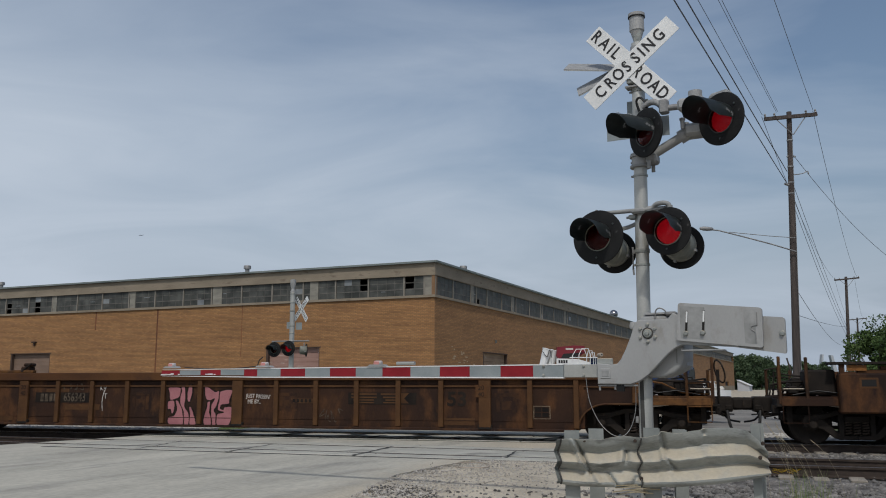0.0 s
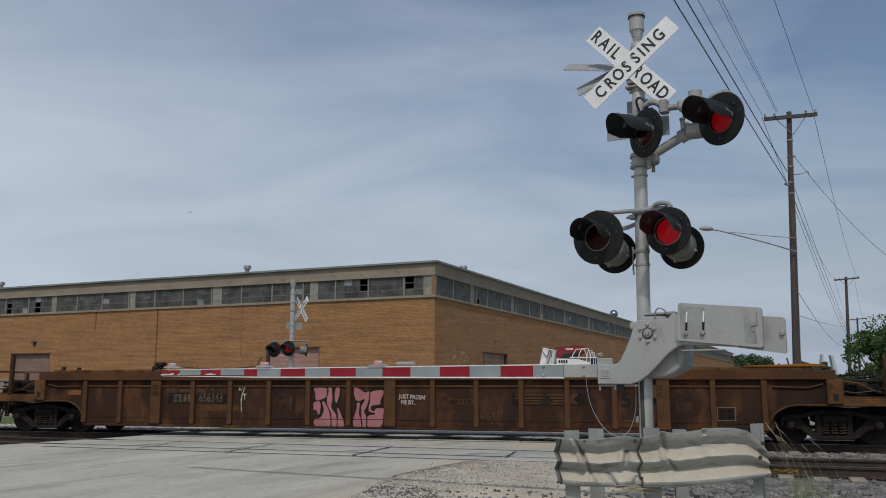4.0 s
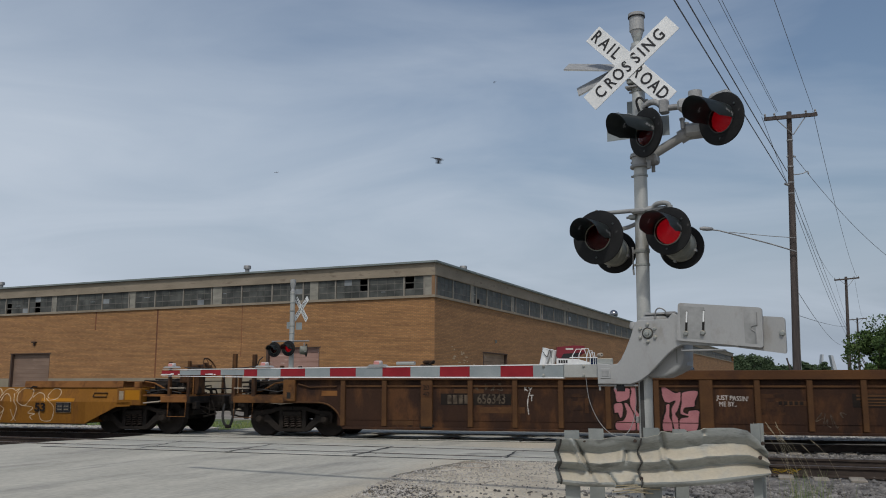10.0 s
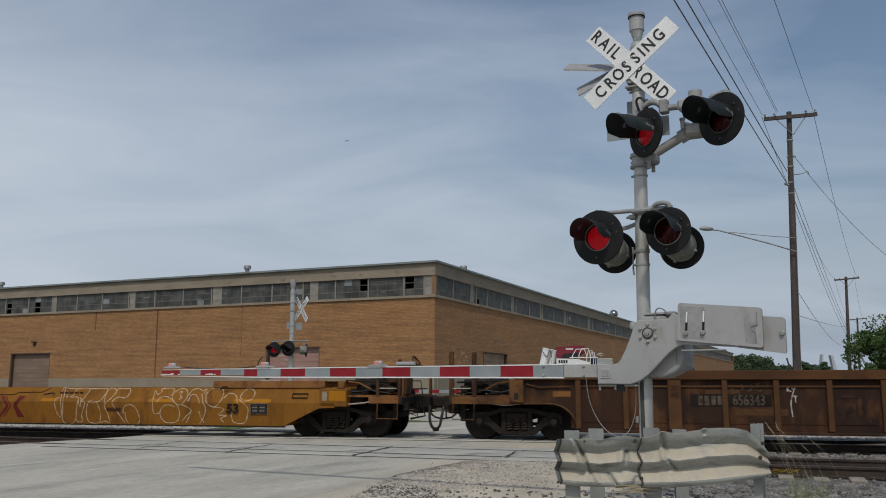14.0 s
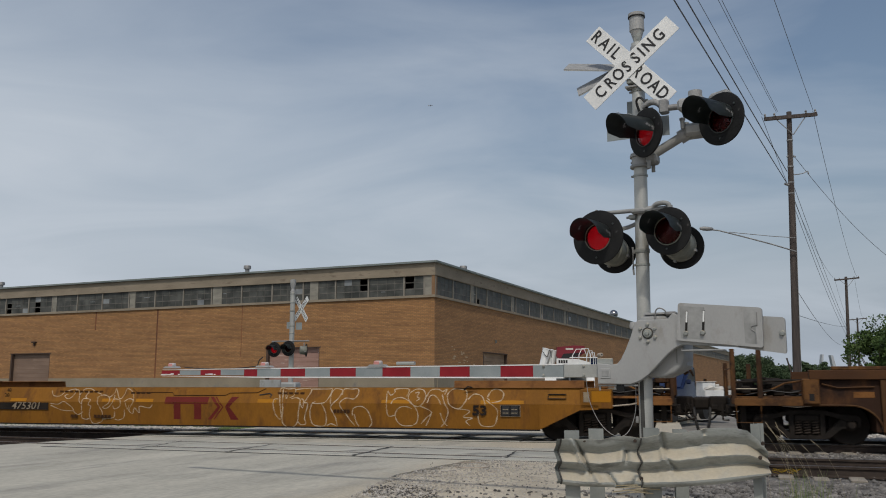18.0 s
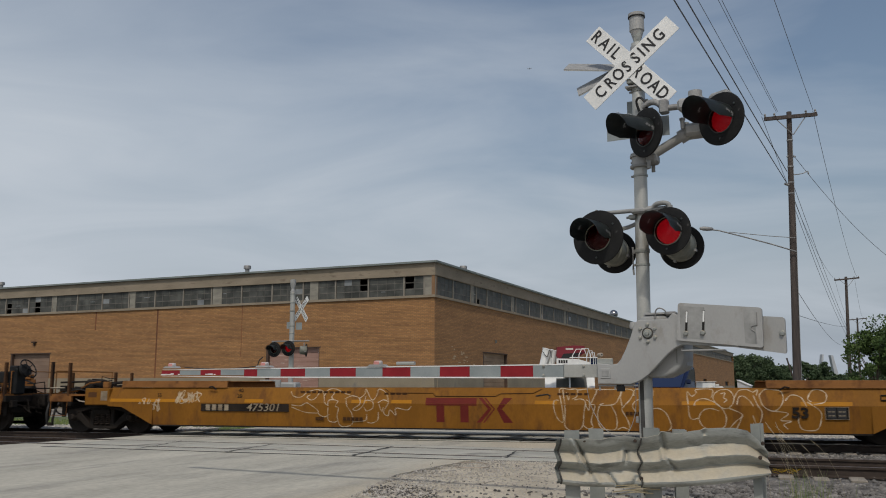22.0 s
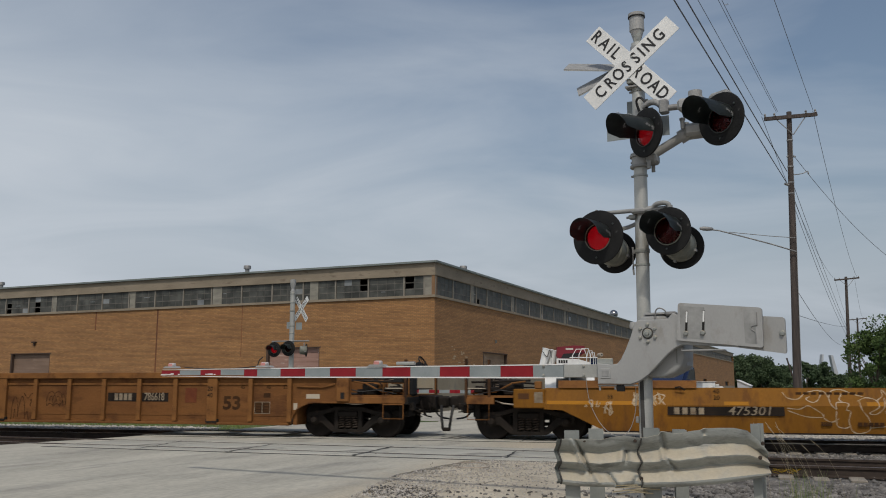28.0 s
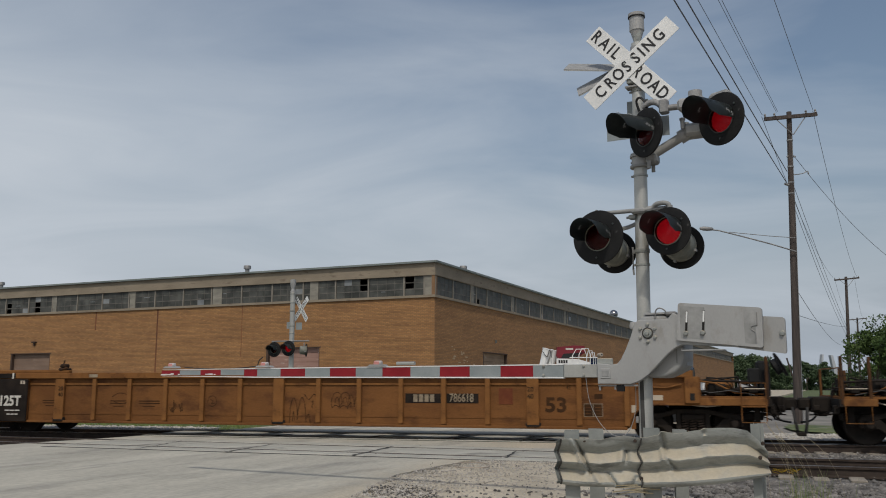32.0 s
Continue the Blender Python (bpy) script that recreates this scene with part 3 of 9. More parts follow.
grass_left = sheet("grass", M["grass"], rough_edge([(-60, 41.4), (-30, 33.5), (-12.0, 28.75), (-6.2, 27.2)], 0.2, 0.6, 5) + [(-4.6, 32.4)] + rough_edge([(-10, 35.5), (-30, 42.0), (-62, 52)], 0.2, 1.0, 6), -0.10, "strip of short green grass beyond the tracks", "grass", depth=0.13)
grass_strip = sheet("grass", M["grass"], rough_edge([(-5.4, 27.9), (-3.6, 29.3), (-1.2, 30.0), (-0.2, 30.5), (-1.4, 32.2), (-4.2, 32.6)], 0.12, 0.4, 9), 0.004, "thin strip of grass along the far road edge", "grass", depth=0.05)
grass_right = sheet("grass", M["grass"], rough_edge([(11.6, 26.2), (14.5, 27.0), (15.2, 30.5), (12.6, 32.2), (11.2, 29.0), (11.6, 26.2)], 0.15, 0.5, 7), -0.18, "patch of grass beside the far road", "grass")
far_grass = sheet("grass", M["grass"], [(24, 60), (300, 40), (600, 500), (120, 500)], -0.2, "far grassy verge under the trees", "grass")


# ---- tracks ----
RAIL = [(-0.068, -0.172), (0.068, -0.172), (0.068, -0.158), (0.012, -0.138), (0.010, -0.05), (0.036, -0.038), (0.037, -0.006), (0.03, 0.0), (-0.03, 0.0), (-0.037, -0.006), (-0.036, -0.038), (-0.010, -0.05), (-0.012, -0.138), (-0.068, -0.158)]


def track(name, centre, turn, s0, s1, label, gap):
    t = thing(name, Matrix.Translation(centre) @ pose(0, 0, 0, 0, 0, turn), label, "railway track", kind="structure")
    for y in (-0.7525, 0.7525):
        r = part("rail", bar(B(), s0, s1, [(y + a, b) for a, b in RAIL]), M["steel"], t)
        part("rail_head", boxed(s0, s1, y - 0.026, y + 0.026, 0.0005, 0.0025), M["railtop"], r, "bright worn rail head")
    me = None
    s = s0
    k = 0
    rnd = random.Random(5)
    rest = B()
    while s < s1:
        if not gap[0] < s < gap[1]:
            if -24 < s < 26:
                if me is None:
                    o = part("sleeper", boxed(-0.115, 0.115, -1.3, 1.3, -0.33, -0.172, bevel=0.012), M["tie"], t)
                    me = o.data
                else:
                    o = new("sleeper", me)
                    o.parent = t
                o.matrix_basis = pose(s, rnd.uniform(-0.06, 0.06), rnd.uniform(0.008, 0.026), 0, 0, rnd.uniform(-1.5, 1.5))
            else:
                box(rest, s - 0.115, s + 0.115, -1.3, 1.3, -0.33, -0.175)
        s += 0.52
    part("sleeper_rows", rest, M["tie"], t, "rows of far timber sleepers")["kind"] = "stuff"
    return t


main_track = track("main_track", MAIN, TURN_TRACK, -140, 140, "rails of the track that the train runs on", (-6.9, 6.5))
side_track = track("side_track", SIDE_TRACK, SIDE_TURN, -32, 140, "empty rusty rails set in grey ballast", (-6.4, 5.9))


def ballast_bed(name, centre, s0, s1, half, seed, fill=0.0):
    bm = B()
    rnd = random.Random(seed)
    n = int((s1 - s0) / 0.5)
    rows = []
    ys = [-half - 0.6, -half, -0.8, 0, 0.8, half, half + 0.6]
    zs = [-0.3, -0.17, -0.185, -0.20 + fill, -0.185 + fill, -0.17 + fill, -0.3]
    for i in range(n + 1):
        s = s0 + (s1 - s0) * i / n
        rows.append([bm.verts.new(on_track(centre, s, y + rnd.uniform(-0.05, 0.05), z + rnd.uniform(-0.02, 0.015))) for y, z in zip(ys, zs)])
    for a, b in zip(rows, rows[1:]):
        for k in range(len(ys) - 1):
            bm.faces.new((a[k], b[k], b[k + 1], a[k + 1]))
    bmesh.ops.recalc_face_normals(bm, faces=bm.faces)
    return tagged(link(name, bm, M["ballast"]), "grey crushed stone under the rails", "ballast", kind="structure")


ballast_bed("ballast", MAIN, -140, -7.1, 1.9, 11)
ballast_bed("ballast", MAIN, 6.3, 140, 1.9, 12, 0.13)
ballast_bed("ballast", SIDE_TRACK, -22, -6.6, 1.9, 13)
ballast_bed("ballast", SIDE_TRACK, 5.7, 140, 1.9, 14)


def verge(s0, s1, seed, wide):
    """Pale chippings beyond the train's track, level with the sleepers."""
    a = [on_track(MAIN, s0 + (s1 - s0) * i / 40, 1.75) for i in range(41)]
    b = [on_track(MAIN, s0 + (s1 - s0) * i / 40, wide) for i in range(41)]
    near = rough_edge([(p.x, p.y) for p in a], 0.12, 0.5, seed)
    far = rough_edge([(p.x, p.y) for p in reversed(b)], 0.25, 0.5, seed + 1)
    return sheet("gravel_verge", M["chippings"], near + far, -0.06, "strip of pale chippings beyond the tracks", "gravel", depth=0.2)


verge(-60, -7.3, 71, 3.7)
verge(7.2, 60, 73, 4.6)


def stones(name, spots, label, mat, seed):
    """Loose stones as one mesh; spots give (x, y, z, size)."""
    ico = bmesh.new()
    bmesh.ops.create_icosphere(ico, subdivisions=1, radius=1.0)
    base = np.array([v.co[:] for v in ico.verts])
    faces = np.array([[v.index for v in f.verts] for f in ico.faces])
    ico.free()
    V, F = [], []
    for i, (x, y, z, r) in enumerate(spots):
        k = np.random.RandomState(seed * 7919 + i)
        w = base * (0.75 + 0.5 * k.rand(len(base), 1)) * np.array([1, 0.6 + 0.6 * k.rand(), 0.5 + 0.4 * k.rand()]) * r
        a = k.rand() * 6.28
        c, s = np.cos(a), np.sin(a)
        w = w @ np.array([[c, s, 0], [-s, c, 0], [0, 0, 1]])
        V.append(w + np.array([x, y, z]))
        F.append(faces + i * len(base))
    me = bpy.data.meshes.new(name)
    me.from_pydata(np.concatenate(V).tolist(), [], np.concatenate(F).tolist())
    me.materials.append(mat)
    return tagged(new(name, me), label, "stones", kind="stuff")


def scatter():
    rnd = random.Random(21)
    out = []
    # ballast of the empty track where it passes nearest, and of the main track
    for _ in range(9000):
        s = rnd.uniform(5.8, 15)
        off = rnd.uniform(-2.4, 2.4)
        if -1.6 < off < -0.82 and s < 12 and rnd.random() < 0.93:
            continue
        p = on_track(SIDE_TRACK, s, off)
        z = -0.175 if abs(off) < 1.9 else -0.175 - (abs(off) - 1.9) * 0.2
        out.append((p.x, p.y, z, rnd.uniform(0.018, 0.045)))
    for _ in range(4000):
        s = rnd.uniform(6.5, 19)
        off = rnd.uniform(-2.9, 1.6)
        p = on_track(MAIN, s, off)
        out.append((p.x, p.y, -0.18, rnd.uniform(0.02, 0.045)))
    for _ in range(3500):
        s = rnd.uniform(-22, -7)
        c = rnd.choice((MAIN, SIDE_TRACK))
        off = rnd.uniform(-2.3, 2.3)
        p = on_track(c, s, off)
        out.append((p.x, p.y, -0.18, rnd.uniform(0.02, 0.05)))
    # coarse apron of stones on the near side of the empty track
    for _ in range(9000):
        s = rnd.uniform(3.6, 13)
        off = -2.3 - 4.2 * rnd.random() ** 0.9
        p = on_track(SIDE_TRACK, s, off)
        if p.x < np.interp(p.y, [7.0, 9.6, 11.6, 13.2, 14.6], [3.2, 2.8, 2.6, 3.2, 3.9]):
            continue
        out.append((p.x, p.y, -0.225 + 0.01 * rnd.random(), rnd.uniform(0.015, 0.055)))
    pale = []
    for s0, s1, n in ((7.4, 18.0, 2600), (-24.0, -7.4, 3400)):
        for _ in range(n):
            p = on_track(MAIN, rnd.uniform(s0, s1), rnd.uniform(1.6, 4.4 if s0 > 0 else 3.6))
            pale.append((p.x, p.y, -0.06, rnd.uniform(0.02, 0.06)))
    stones("verge_stones", pale, "loose pale chippings beyond the tracks", M["pebble"], 6)
    stones("ballast_stones", out, "loose grey crushed stones round the rails", M["ballast"], 2)
    out = []
    for _ in range(7500):
        a = rnd.random() ** 0.8
        y = 9.6 + a * 5.5
        x0 = np.interp(y, [8.6, 10.1, 11.4, 12.8, 14.2, 15.1], [-1.5, -1.1, -0.95, -0.65, 0.0, 0.6])
        x = x0 + abs(rnd.gauss(0, 1.0)) * (0.5 + 0.25 * (y - 9)) * 0.8 if rnd.random() < 0.5 else rnd.uniform(x0, 7.5)
        if x > np.interp(y, [9.6, 11.6, 13.2, 14.6], [2.9, 2.7, 3.2, 3.9]):
            continue
        out.append((x, y, -0.004, 0.004 + 0.017 * rnd.random() ** 3.0))
    dark = []
    for _ in range(460):
        a, q = rnd.uniform(0, math.tau), rnd.random() ** 0.6
        dark.append((-0.50 + 0.42 * q * math.cos(a) - 0.10 * q * math.sin(a), 10.7 + 0.85 * q * math.sin(a), -0.005, rnd.uniform(0.006, 0.017)))
    for _ in range(280):
        y = 9.4 + 1.5 * rnd.random() ** 1.8
        dark.append((rnd.uniform(-0.4, 2.7), y, -0.003, rnd.uniform(0.008, 0.032)))
    for _ in range(70):
        dark.append((rnd.uniform(-0.5, 2.6), rnd.uniform(11.0, 14.6), -0.004, 0.006 + 0.014 * rnd.random() ** 2))
    stones("dark_gravel", dark, "clump of darker crushed stones at the road's edge", M["ballast"], 5)
    for _ in range(160):
        y = rnd.uniform(9.7, 11.9)
        x = -0.75 + abs(rnd.gauss(0, 0.42)) + (y - 10.5) * 0.12
        out.append((x, y, -0.002, rnd.uniform(0.008, 0.024)))
    stones("shoulder_gravel", out, "loose pale gravel on the sandy shoulder", M["pebble"], 3)


scatter()


# ---- crossing slabs ----
BEDS = ((MAIN, TURN_TRACK, -6.9, 6.5), (SIDE_TRACK, SIDE_TURN, -6.4, 5.9))     # centre, heading and reach of each crossing


def crossing(centre, turn, s_lo, s_hi, seed):
    cr = thing("crossing_deck", Matrix.Translation(centre) @ pose(0, 0, 0, 0, 0, turn), "concrete crossing slabs between and beside the rails", "road", kind="structure")
    rnd = random.Random(seed)
    cache = {}
    for y0, y1 in ((-1.40, -0.86), (-0.64, 0.64), (0.86, 1.40)):
        s = s_lo
        while s < s_hi - 0.3:
            e = min(s + 2.44, s_hi)
            key = (round(e - s, 2), y0)
            if key not in cache:
                bm = boxed(0.012, e - s - 0.012, y0 + 0.006, y1 - 0.006, -0.2, 0.0, bevel=0.012)
                o = part("slab", bm, M["panel"], cr)
                cache[key] = o.data
            else:
                o = new("slab", cache[key])
                o.parent = cr
            o.matrix_basis = pose(s, 0, rnd.uniform(-0.002, 0.006))
            s = e
    # dark flangeways and joints, sunk strips just proud of the road
    joints = thing("road_joints", Matrix.Translation(centre) @ pose(0, 0, 0, 0, 0, turn), "dark joints and flangeways in the concrete crossing", "road", kind="structure")
    for y in (-0.7525, 0.7525):
        part("flangeway", boxed(s_lo - 0.1, s_hi + 0.1, y - 0.105, y + 0.105, -0.2, -0.011), M["joint"], joints)
    for y in (-1.45, 1.45):
        part("joint", boxed(s_lo - 0.1, s_hi + 0.1, y - 0.05, y + 0.05, -0.1, -0.009), M["joint"], joints)
    return cr


for k, bed in enumerate(BEDS):
    crossing(*bed, 9 + k)


def crack(pts, w, seed):
    rnd = random.Random(seed)
    bm = B()
    fine = []
    for a, b in zip(pts, pts[1:]):
        a, b = Vector((*a, 0)), Vector((*b, 0))
        n = max(2, int((b - a).length / 0.25))
        fine += [a + (b - a) * (i / n) + Vector((rnd.uniform(-0.03, 0.03), rnd.uniform(-0.03, 0.03), 0)) for i in range(n)]
    prev = None
    for p, q in zip(fine, fine[1:]):
        d = (q - p).normalized()
        s = Vector((-d.y, d.x, 0)) * w * rnd.uniform(0.5, 1.2)
        cur = (bm.verts.new((p.x + s.x, p.y + s.y, 0.0085)), bm.verts.new((p.x - s.x, p.y - s.y, 0.0085)))
        if prev:
            bm.faces.new((prev[0], prev[1], cur[1], cur[0]))
        prev = cur
    bmesh.ops.recalc_face_normals(bm, faces=bm.faces)
    return tagged(link("crack", bm, M["joint"]), "thin dark crack across the concrete road", "crack", kind="structure")


def across_road(s0, o0, s1, o1, w, seed):
    """A crack between two places given along and across the main track."""
    a, b = on_track(MAIN, s0, o0), on_track(MAIN, s1, o1)
    crack([(a.x, a.y), (b.x, b.y)], w, seed)


across_road(-4.06, -6.0, -4.68, -2.7, 0.024, 32)
across_road(-2.05, -6.0, -2.12, -3.1, 0.026, 33)
across_road(0.58, -6.0, 0.62, -3.2, 0.034, 34)
across_road(3.38, -5.9, 3.25, -3.9, 0.03, 35)
across_road(-4.95, -7.05, -3.85, -6.7, 0.02, 36)
across_road(-7.6, -7.6, -5.6, -7.2, 0.02, 37)
across_road(0.9, -7.3, 1.3, -6.9, 0.018, 38)
# wider dark stripes over the main line's crossing slabs, drawn like the cracks
for s0, s1, w in ((-0.95, -0.78, 0.07), (0.94, 1.22, 0.06), (1.2, 1.48, 0.06), (3.2, 3.4, 0.08), (-3.4, -3.25, 0.05)):
    across_road(s0, -1.05, s1, 0.5, w, int(50 + 10 * s0))


ring = tagged(link("cable_loop", tube(B(), [(0.62 + 0.37 * math.cos(a) * 0.75 - 0.16, 14.1 + 0.5 * math.sin(a) + 0.05 * math.sin(3 * a), 0.008) for a in [i * math.tau / 26 for i in range(27)]], 0.009, 6), M["pipe"]), "thin tan loop of cable lying on the gravel", "cable")


# ---- warehouse ----
def warehouse():
    w = thing("warehouse", Matrix.Translation((-0.44, 45.0, -0.2)) @ pose(0, 0, 0, 0, 0, -23.95), "long tan brick warehouse with a band of dirty clerestory windows", "building")
    Z = 0.2
    LEN_L, LEN_R = 75.0, 152.0
    f0, f1, f2, f3 = 1.64 + Z, 5.77 + Z, 6.94 + Z, 7.66 + Z
    T = 0.35

    def wall(name, lo, hi, z0, z1, face, mat, holes=(), proud=0.0, label=""):
        """One leaf of wall along the front (face 'x') or the flank ('y'), with square holes (a, b, za, zb)."""
        bm = B()
        hs = sorted(holes)
        cuts = [lo]
        for a, b, za, zb in hs:
            cuts += [a, b]
        cuts.append(hi)

        def slab(a, b, c, d):
            if b - a < 1e-3 or d - c < 1e-3:
                return
            if face == "x":
                box(bm, a, b, -proud, T, c, d)
            else:
                box(bm, -T, proud, a, b, c, d)
        for i in range(0, len(cuts), 2):
            slab(cuts[i], cuts[i + 1], z0, z1)
        for a, b, za, zb in hs:
            slab(a, b, z0, za)
            slab(a, b, zb, z1)
        return part(name, bm, mat, w, label)

    doors_l = [(-30.75, -27.2, 0.0, 3.22 + Z), (-10.48, -6.95, 0.0, 3.27 + Z)]
    doors_r = [(6.9, 11.1, 0.0, 3.12 + Z)]
    up = lambda ds: [(a, b, f0, d) for a, b, c, d in ds]
    low = lambda ds: [(a, b, 0.0, f0) for a, b, c, d in ds]
    step_y, f_low = 32.0, 1.15
    wall("brick_wall", -LEN_L, 0.0, f0, f1, "x", M["brick"], up(doors_l))
    wall("brick_wall", T + 0.002, step_y, f0, f1, "y", M["brick"], up(doors_r))
    small = [(103.6, 107.6, 1.95, 2.3), (135.0, 141.0, f_low, 1.95)]
    wall("brick_wall", step_y + 0.002, LEN_R, f_low, f1, "y", M["brick"], small)
    for a, b, za, zb in small:
        part("dark_hatch", boxed(-T + 0.02, -T + 0.1, a, b, za, zb), M["dark"], w, "dark opening in the brick flank")
    wall("foundation", -LEN_L, 0.0, 0.0, f0 - 0.002, "x", M["found"], low(doors_l), 0.03)
    wall("foundation", T + 0.002, step_y, 0.0, f0 - 0.002, "y", M["found"], low(doors_r), 0.03)
    wall("foundation", step_y + 0.002, LEN_R, 0.0, f_low - 0.002, "y", M["found"], (), 0.03)
    part("sill", boxed(-LEN_L, 0.09, -0.09, T, f1 + 0.002, f1 + 0.13), M["fascia"], w, "pale stained stone sill")
    part("sill", boxed(-T, 0.09, T + 0.002, LEN_R, f1 + 0.002, f1 + 0.13), M["fascia"], w, "pale stained stone sill")
    part("fascia", boxed(-LEN_L, 0.05, -0.05, T, f2, f3 - 0.07), M["fascia"], w, "weathered tan fascia board")
    part("fascia", boxed(-T, 0.05, T + 0.002, LEN_R, f2, f3 - 0.07), M["fascia"], w, "weathered tan fascia board")
    part("roof_edge", boxed(-LEN_L, 0.22, -0.22, T, f3 - 0.068, f3 + 0.03), M["roofedge"], w, "grey metal roof edge")
    part("roof_edge", boxed(-T, 0.22, T + 0.002, LEN_R, f3 - 0.068, f3 + 0.03), M["roofedge"], w, "grey metal roof edge")
    part("roof", boxed(-LEN_L, -T - 0.01, T + 0.01, LEN_R, f3 - 0.10, f3 - 0.02), M["roof"], w)
    part("back_wall", boxed(-LEN_L, 0, LEN_R + 0.003, LEN_R + T, 0, f3 - 0.12), M["brick"], w)
    part("end_wall", boxed(-LEN_L - T, -LEN_L - 0.003, 0, LEN_R, 0, f3 - 0.12), M["brick"], w)
    # clerestory
    rnd = random.Random(77)
    g0, g1 = f1 + 0.135, f2 - 0.002

    def window(a, b, face, near, broken, blind):
        win = new("window")
        win.parent = w
        tagged(win, "steel window with small dirty panes")

        def bx(bm, p, q, d0, d1, z0, z1):
            if face == "x":
                return box(bm, p, q, d0, d1, z0, z1)
            return box(bm, -d1, -d0, p, q, z0, z1)
        part("mullion", bx(B(), b - 0.04, b + 0.04, 0.03, 0.14, g0, g1), M["mullion"], win)
        cols, rows = max(1, round((b - a) / 0.53)), 3
        bars = B()
        lo, hi = a + 0.0, b - 0.052
        for i in range(1, cols):
            x = lo + (hi - lo) * i / cols
            bx(bars, x - 0.011, x + 0.011, 0.06, 0.10, g0, g1)
        for j in range(1, rows):
            z = g0 + (g1 - g0) * j / rows
            bx(bars, lo, hi, 0.055, 0.095, z - (0.03 if j == 1 else 0.016), z + (0.03 if j == 1 else 0.016))
        part("glazing_grid", bars, M["muntin"], win)
        if near:
            for i in range(cols):
                for j in range(rows):
                    x0, x1 = lo + (hi - lo) * i / cols, lo + (hi - lo) * (i + 1) / cols
                    z0, z1 = g0 + (g1 - g0) * j / rows, g0 + (g1 - g0) * (j + 1) / rows
                    u = rnd.random()
                    if (i, j) in broken:
                        continue
                    mt = M["glass_pale"] if u > 0.975 else M["glass"]
                    part("pane", bx(B(), x0 + 0.005, x1 - 0.005, 0.07, 0.078, z0 + 0.005, z1 - 0.005), mt, win)
        else:
            part("pane", bx(B(), lo, hi, 0.07, 0.078, g0, g1), M["glass"], win)
        if blind:
            part("blind_panel", bx(B(), lo + (hi - lo) * blind[0], lo + (hi - lo) * blind[1], 0.040, 0.054, g0, g1), M["blind"], win, "pale boarded pane")
        # pale streaks painted at random for the light of tubes inside
        if near and rnd.random() < 0.5:
            x = lo + (hi - lo) * rnd.uniform(0.3, 0.6)
            z = g0 + (g1 - g0) * rnd.uniform(0.2, 0.7)
            part("lit_streak", bx(B(), x, x + rnd.uniform(0.2, 0.45), 0.066, 0.0695, z, z + 0.035), M["glass_pale"], win, "pale streak painted for the light of tubes inside")

    # uprights of the clerestory, front and flank, where they stand; pale blind bays between some of them
    front = [0.0, -0.62, -1.81, -3.97, -6.03, -8.13, -10.22, -12.35, -14.51, -16.62, -18.80, -20.88, -23.06, -25.18, -27.36, -29.49, -31.62]
    blind = {0: (0.02, 0.98), 4: (0.2, 0.47), 7: (0.02, 0.34), 10: (0.02, 0.24), 13: (0.0, 0.16)}
    shut = {(2, 0, 2): 0, (2, 0, 1): 0, (4, 3, 2): 0, (4, 3, 1): 0, (15, 1, 0): 0, (15, 1, 1): 0, (16, 0, 0): 0, (16, 0, 1): 0}
    while front[-1] > -LEN_L + 4:
        front.append(front[-1] - 2.13)
    for i in range(1, len(front)):
        window(front[i] + 0.05, front[i - 1], "x", i < 19, [(c, r) for (k, c, r) in shut if k == i], blind.get(i - 1))
    flank = [T, 2.58, 5.14, 6.02, 7.77, 10.35, 12.17, 13.07, 15.90, 18.33, 18.87, 21.68, 24.42, 25.37, 28.5, 31.65, 33.19, 36.4, 39.55]
    pale_bays = (3, 7, 10, 13, 16)
    while flank[-1] < LEN_R - 4:
        flank.append(flank[-1] + 2.6)
    for i in range(1, len(flank)):
        window(flank[i - 1], flank[i], "y", i < 19, [(0, 0)] if i == 4 else [], (0.06, 0.52) if i in pale_bays else None)
    part("corner_post", boxed(-0.16, 0.02, -0.02, 0.30, g0, g1), M["rust_post"], w, "rusty corner post")
    # black sheets added behind the glass for the unlit hall
    part("hall_dark_sheet", boxed(-LEN_L, -1.2, 1.2, 1.3, f1, f2), M["dark"], w)
    part("hall_dark_sheet", boxed(-1.3, -1.2, 1.2, LEN_R - 1, f1, f2), M["dark"], w)
    # roller doors in reveals
    for ds, face in ((doors_l, "x"), (doors_r, "y")):
        for a, b, c, d in ds:
            dr = new("roller_door")
            dr.parent = w
            tagged(dr, "faded pink ribbed roller door" if face == "x" and a > -20 else "rusty tan roller door")
            k = int((d - 0.15) / 0.24)
            for i in range(k):
                z0, z1 = 0.1 + i * (d - 0.1) / k, 0.1 + (i + 1) * (d - 0.1) / k - 0.008
                e = 0.26 - 0.012 * (i % 2)
                bm = boxed(a, b, 0.2, e, z0, z1) if face == "x" else boxed(-e, -0.2, a, b, z0, z1)
                part("slat", bm, (M["rolldoor"] if a > -20 else M["tan_door"]) if face == "x" else M["side_door"], dr)
            bm = boxed(a - 0.1, b + 0.1, -0.012, 0.2, d - 0.005, d + 0.05) if face == "x" else boxed(-0.2, 0.012, a - 0.1, b + 0.1, d - 0.005, d + 0.05)
            part("lintel", bm, M["door_edge"], w)
            for p in (a, b):
                q0, q1 = (p, p + 0.13) if p == a else (p - 0.04, p)
                bm = boxed(q0, q1, 0.0, 0.19, 0.0, d - 0.006) if face == "x" else boxed(-0.19, 0.0, q0, q1, 0.0, d - 0.006)
                part("door_jamb", bm, M["door_edge"], w, "dark door jamb")
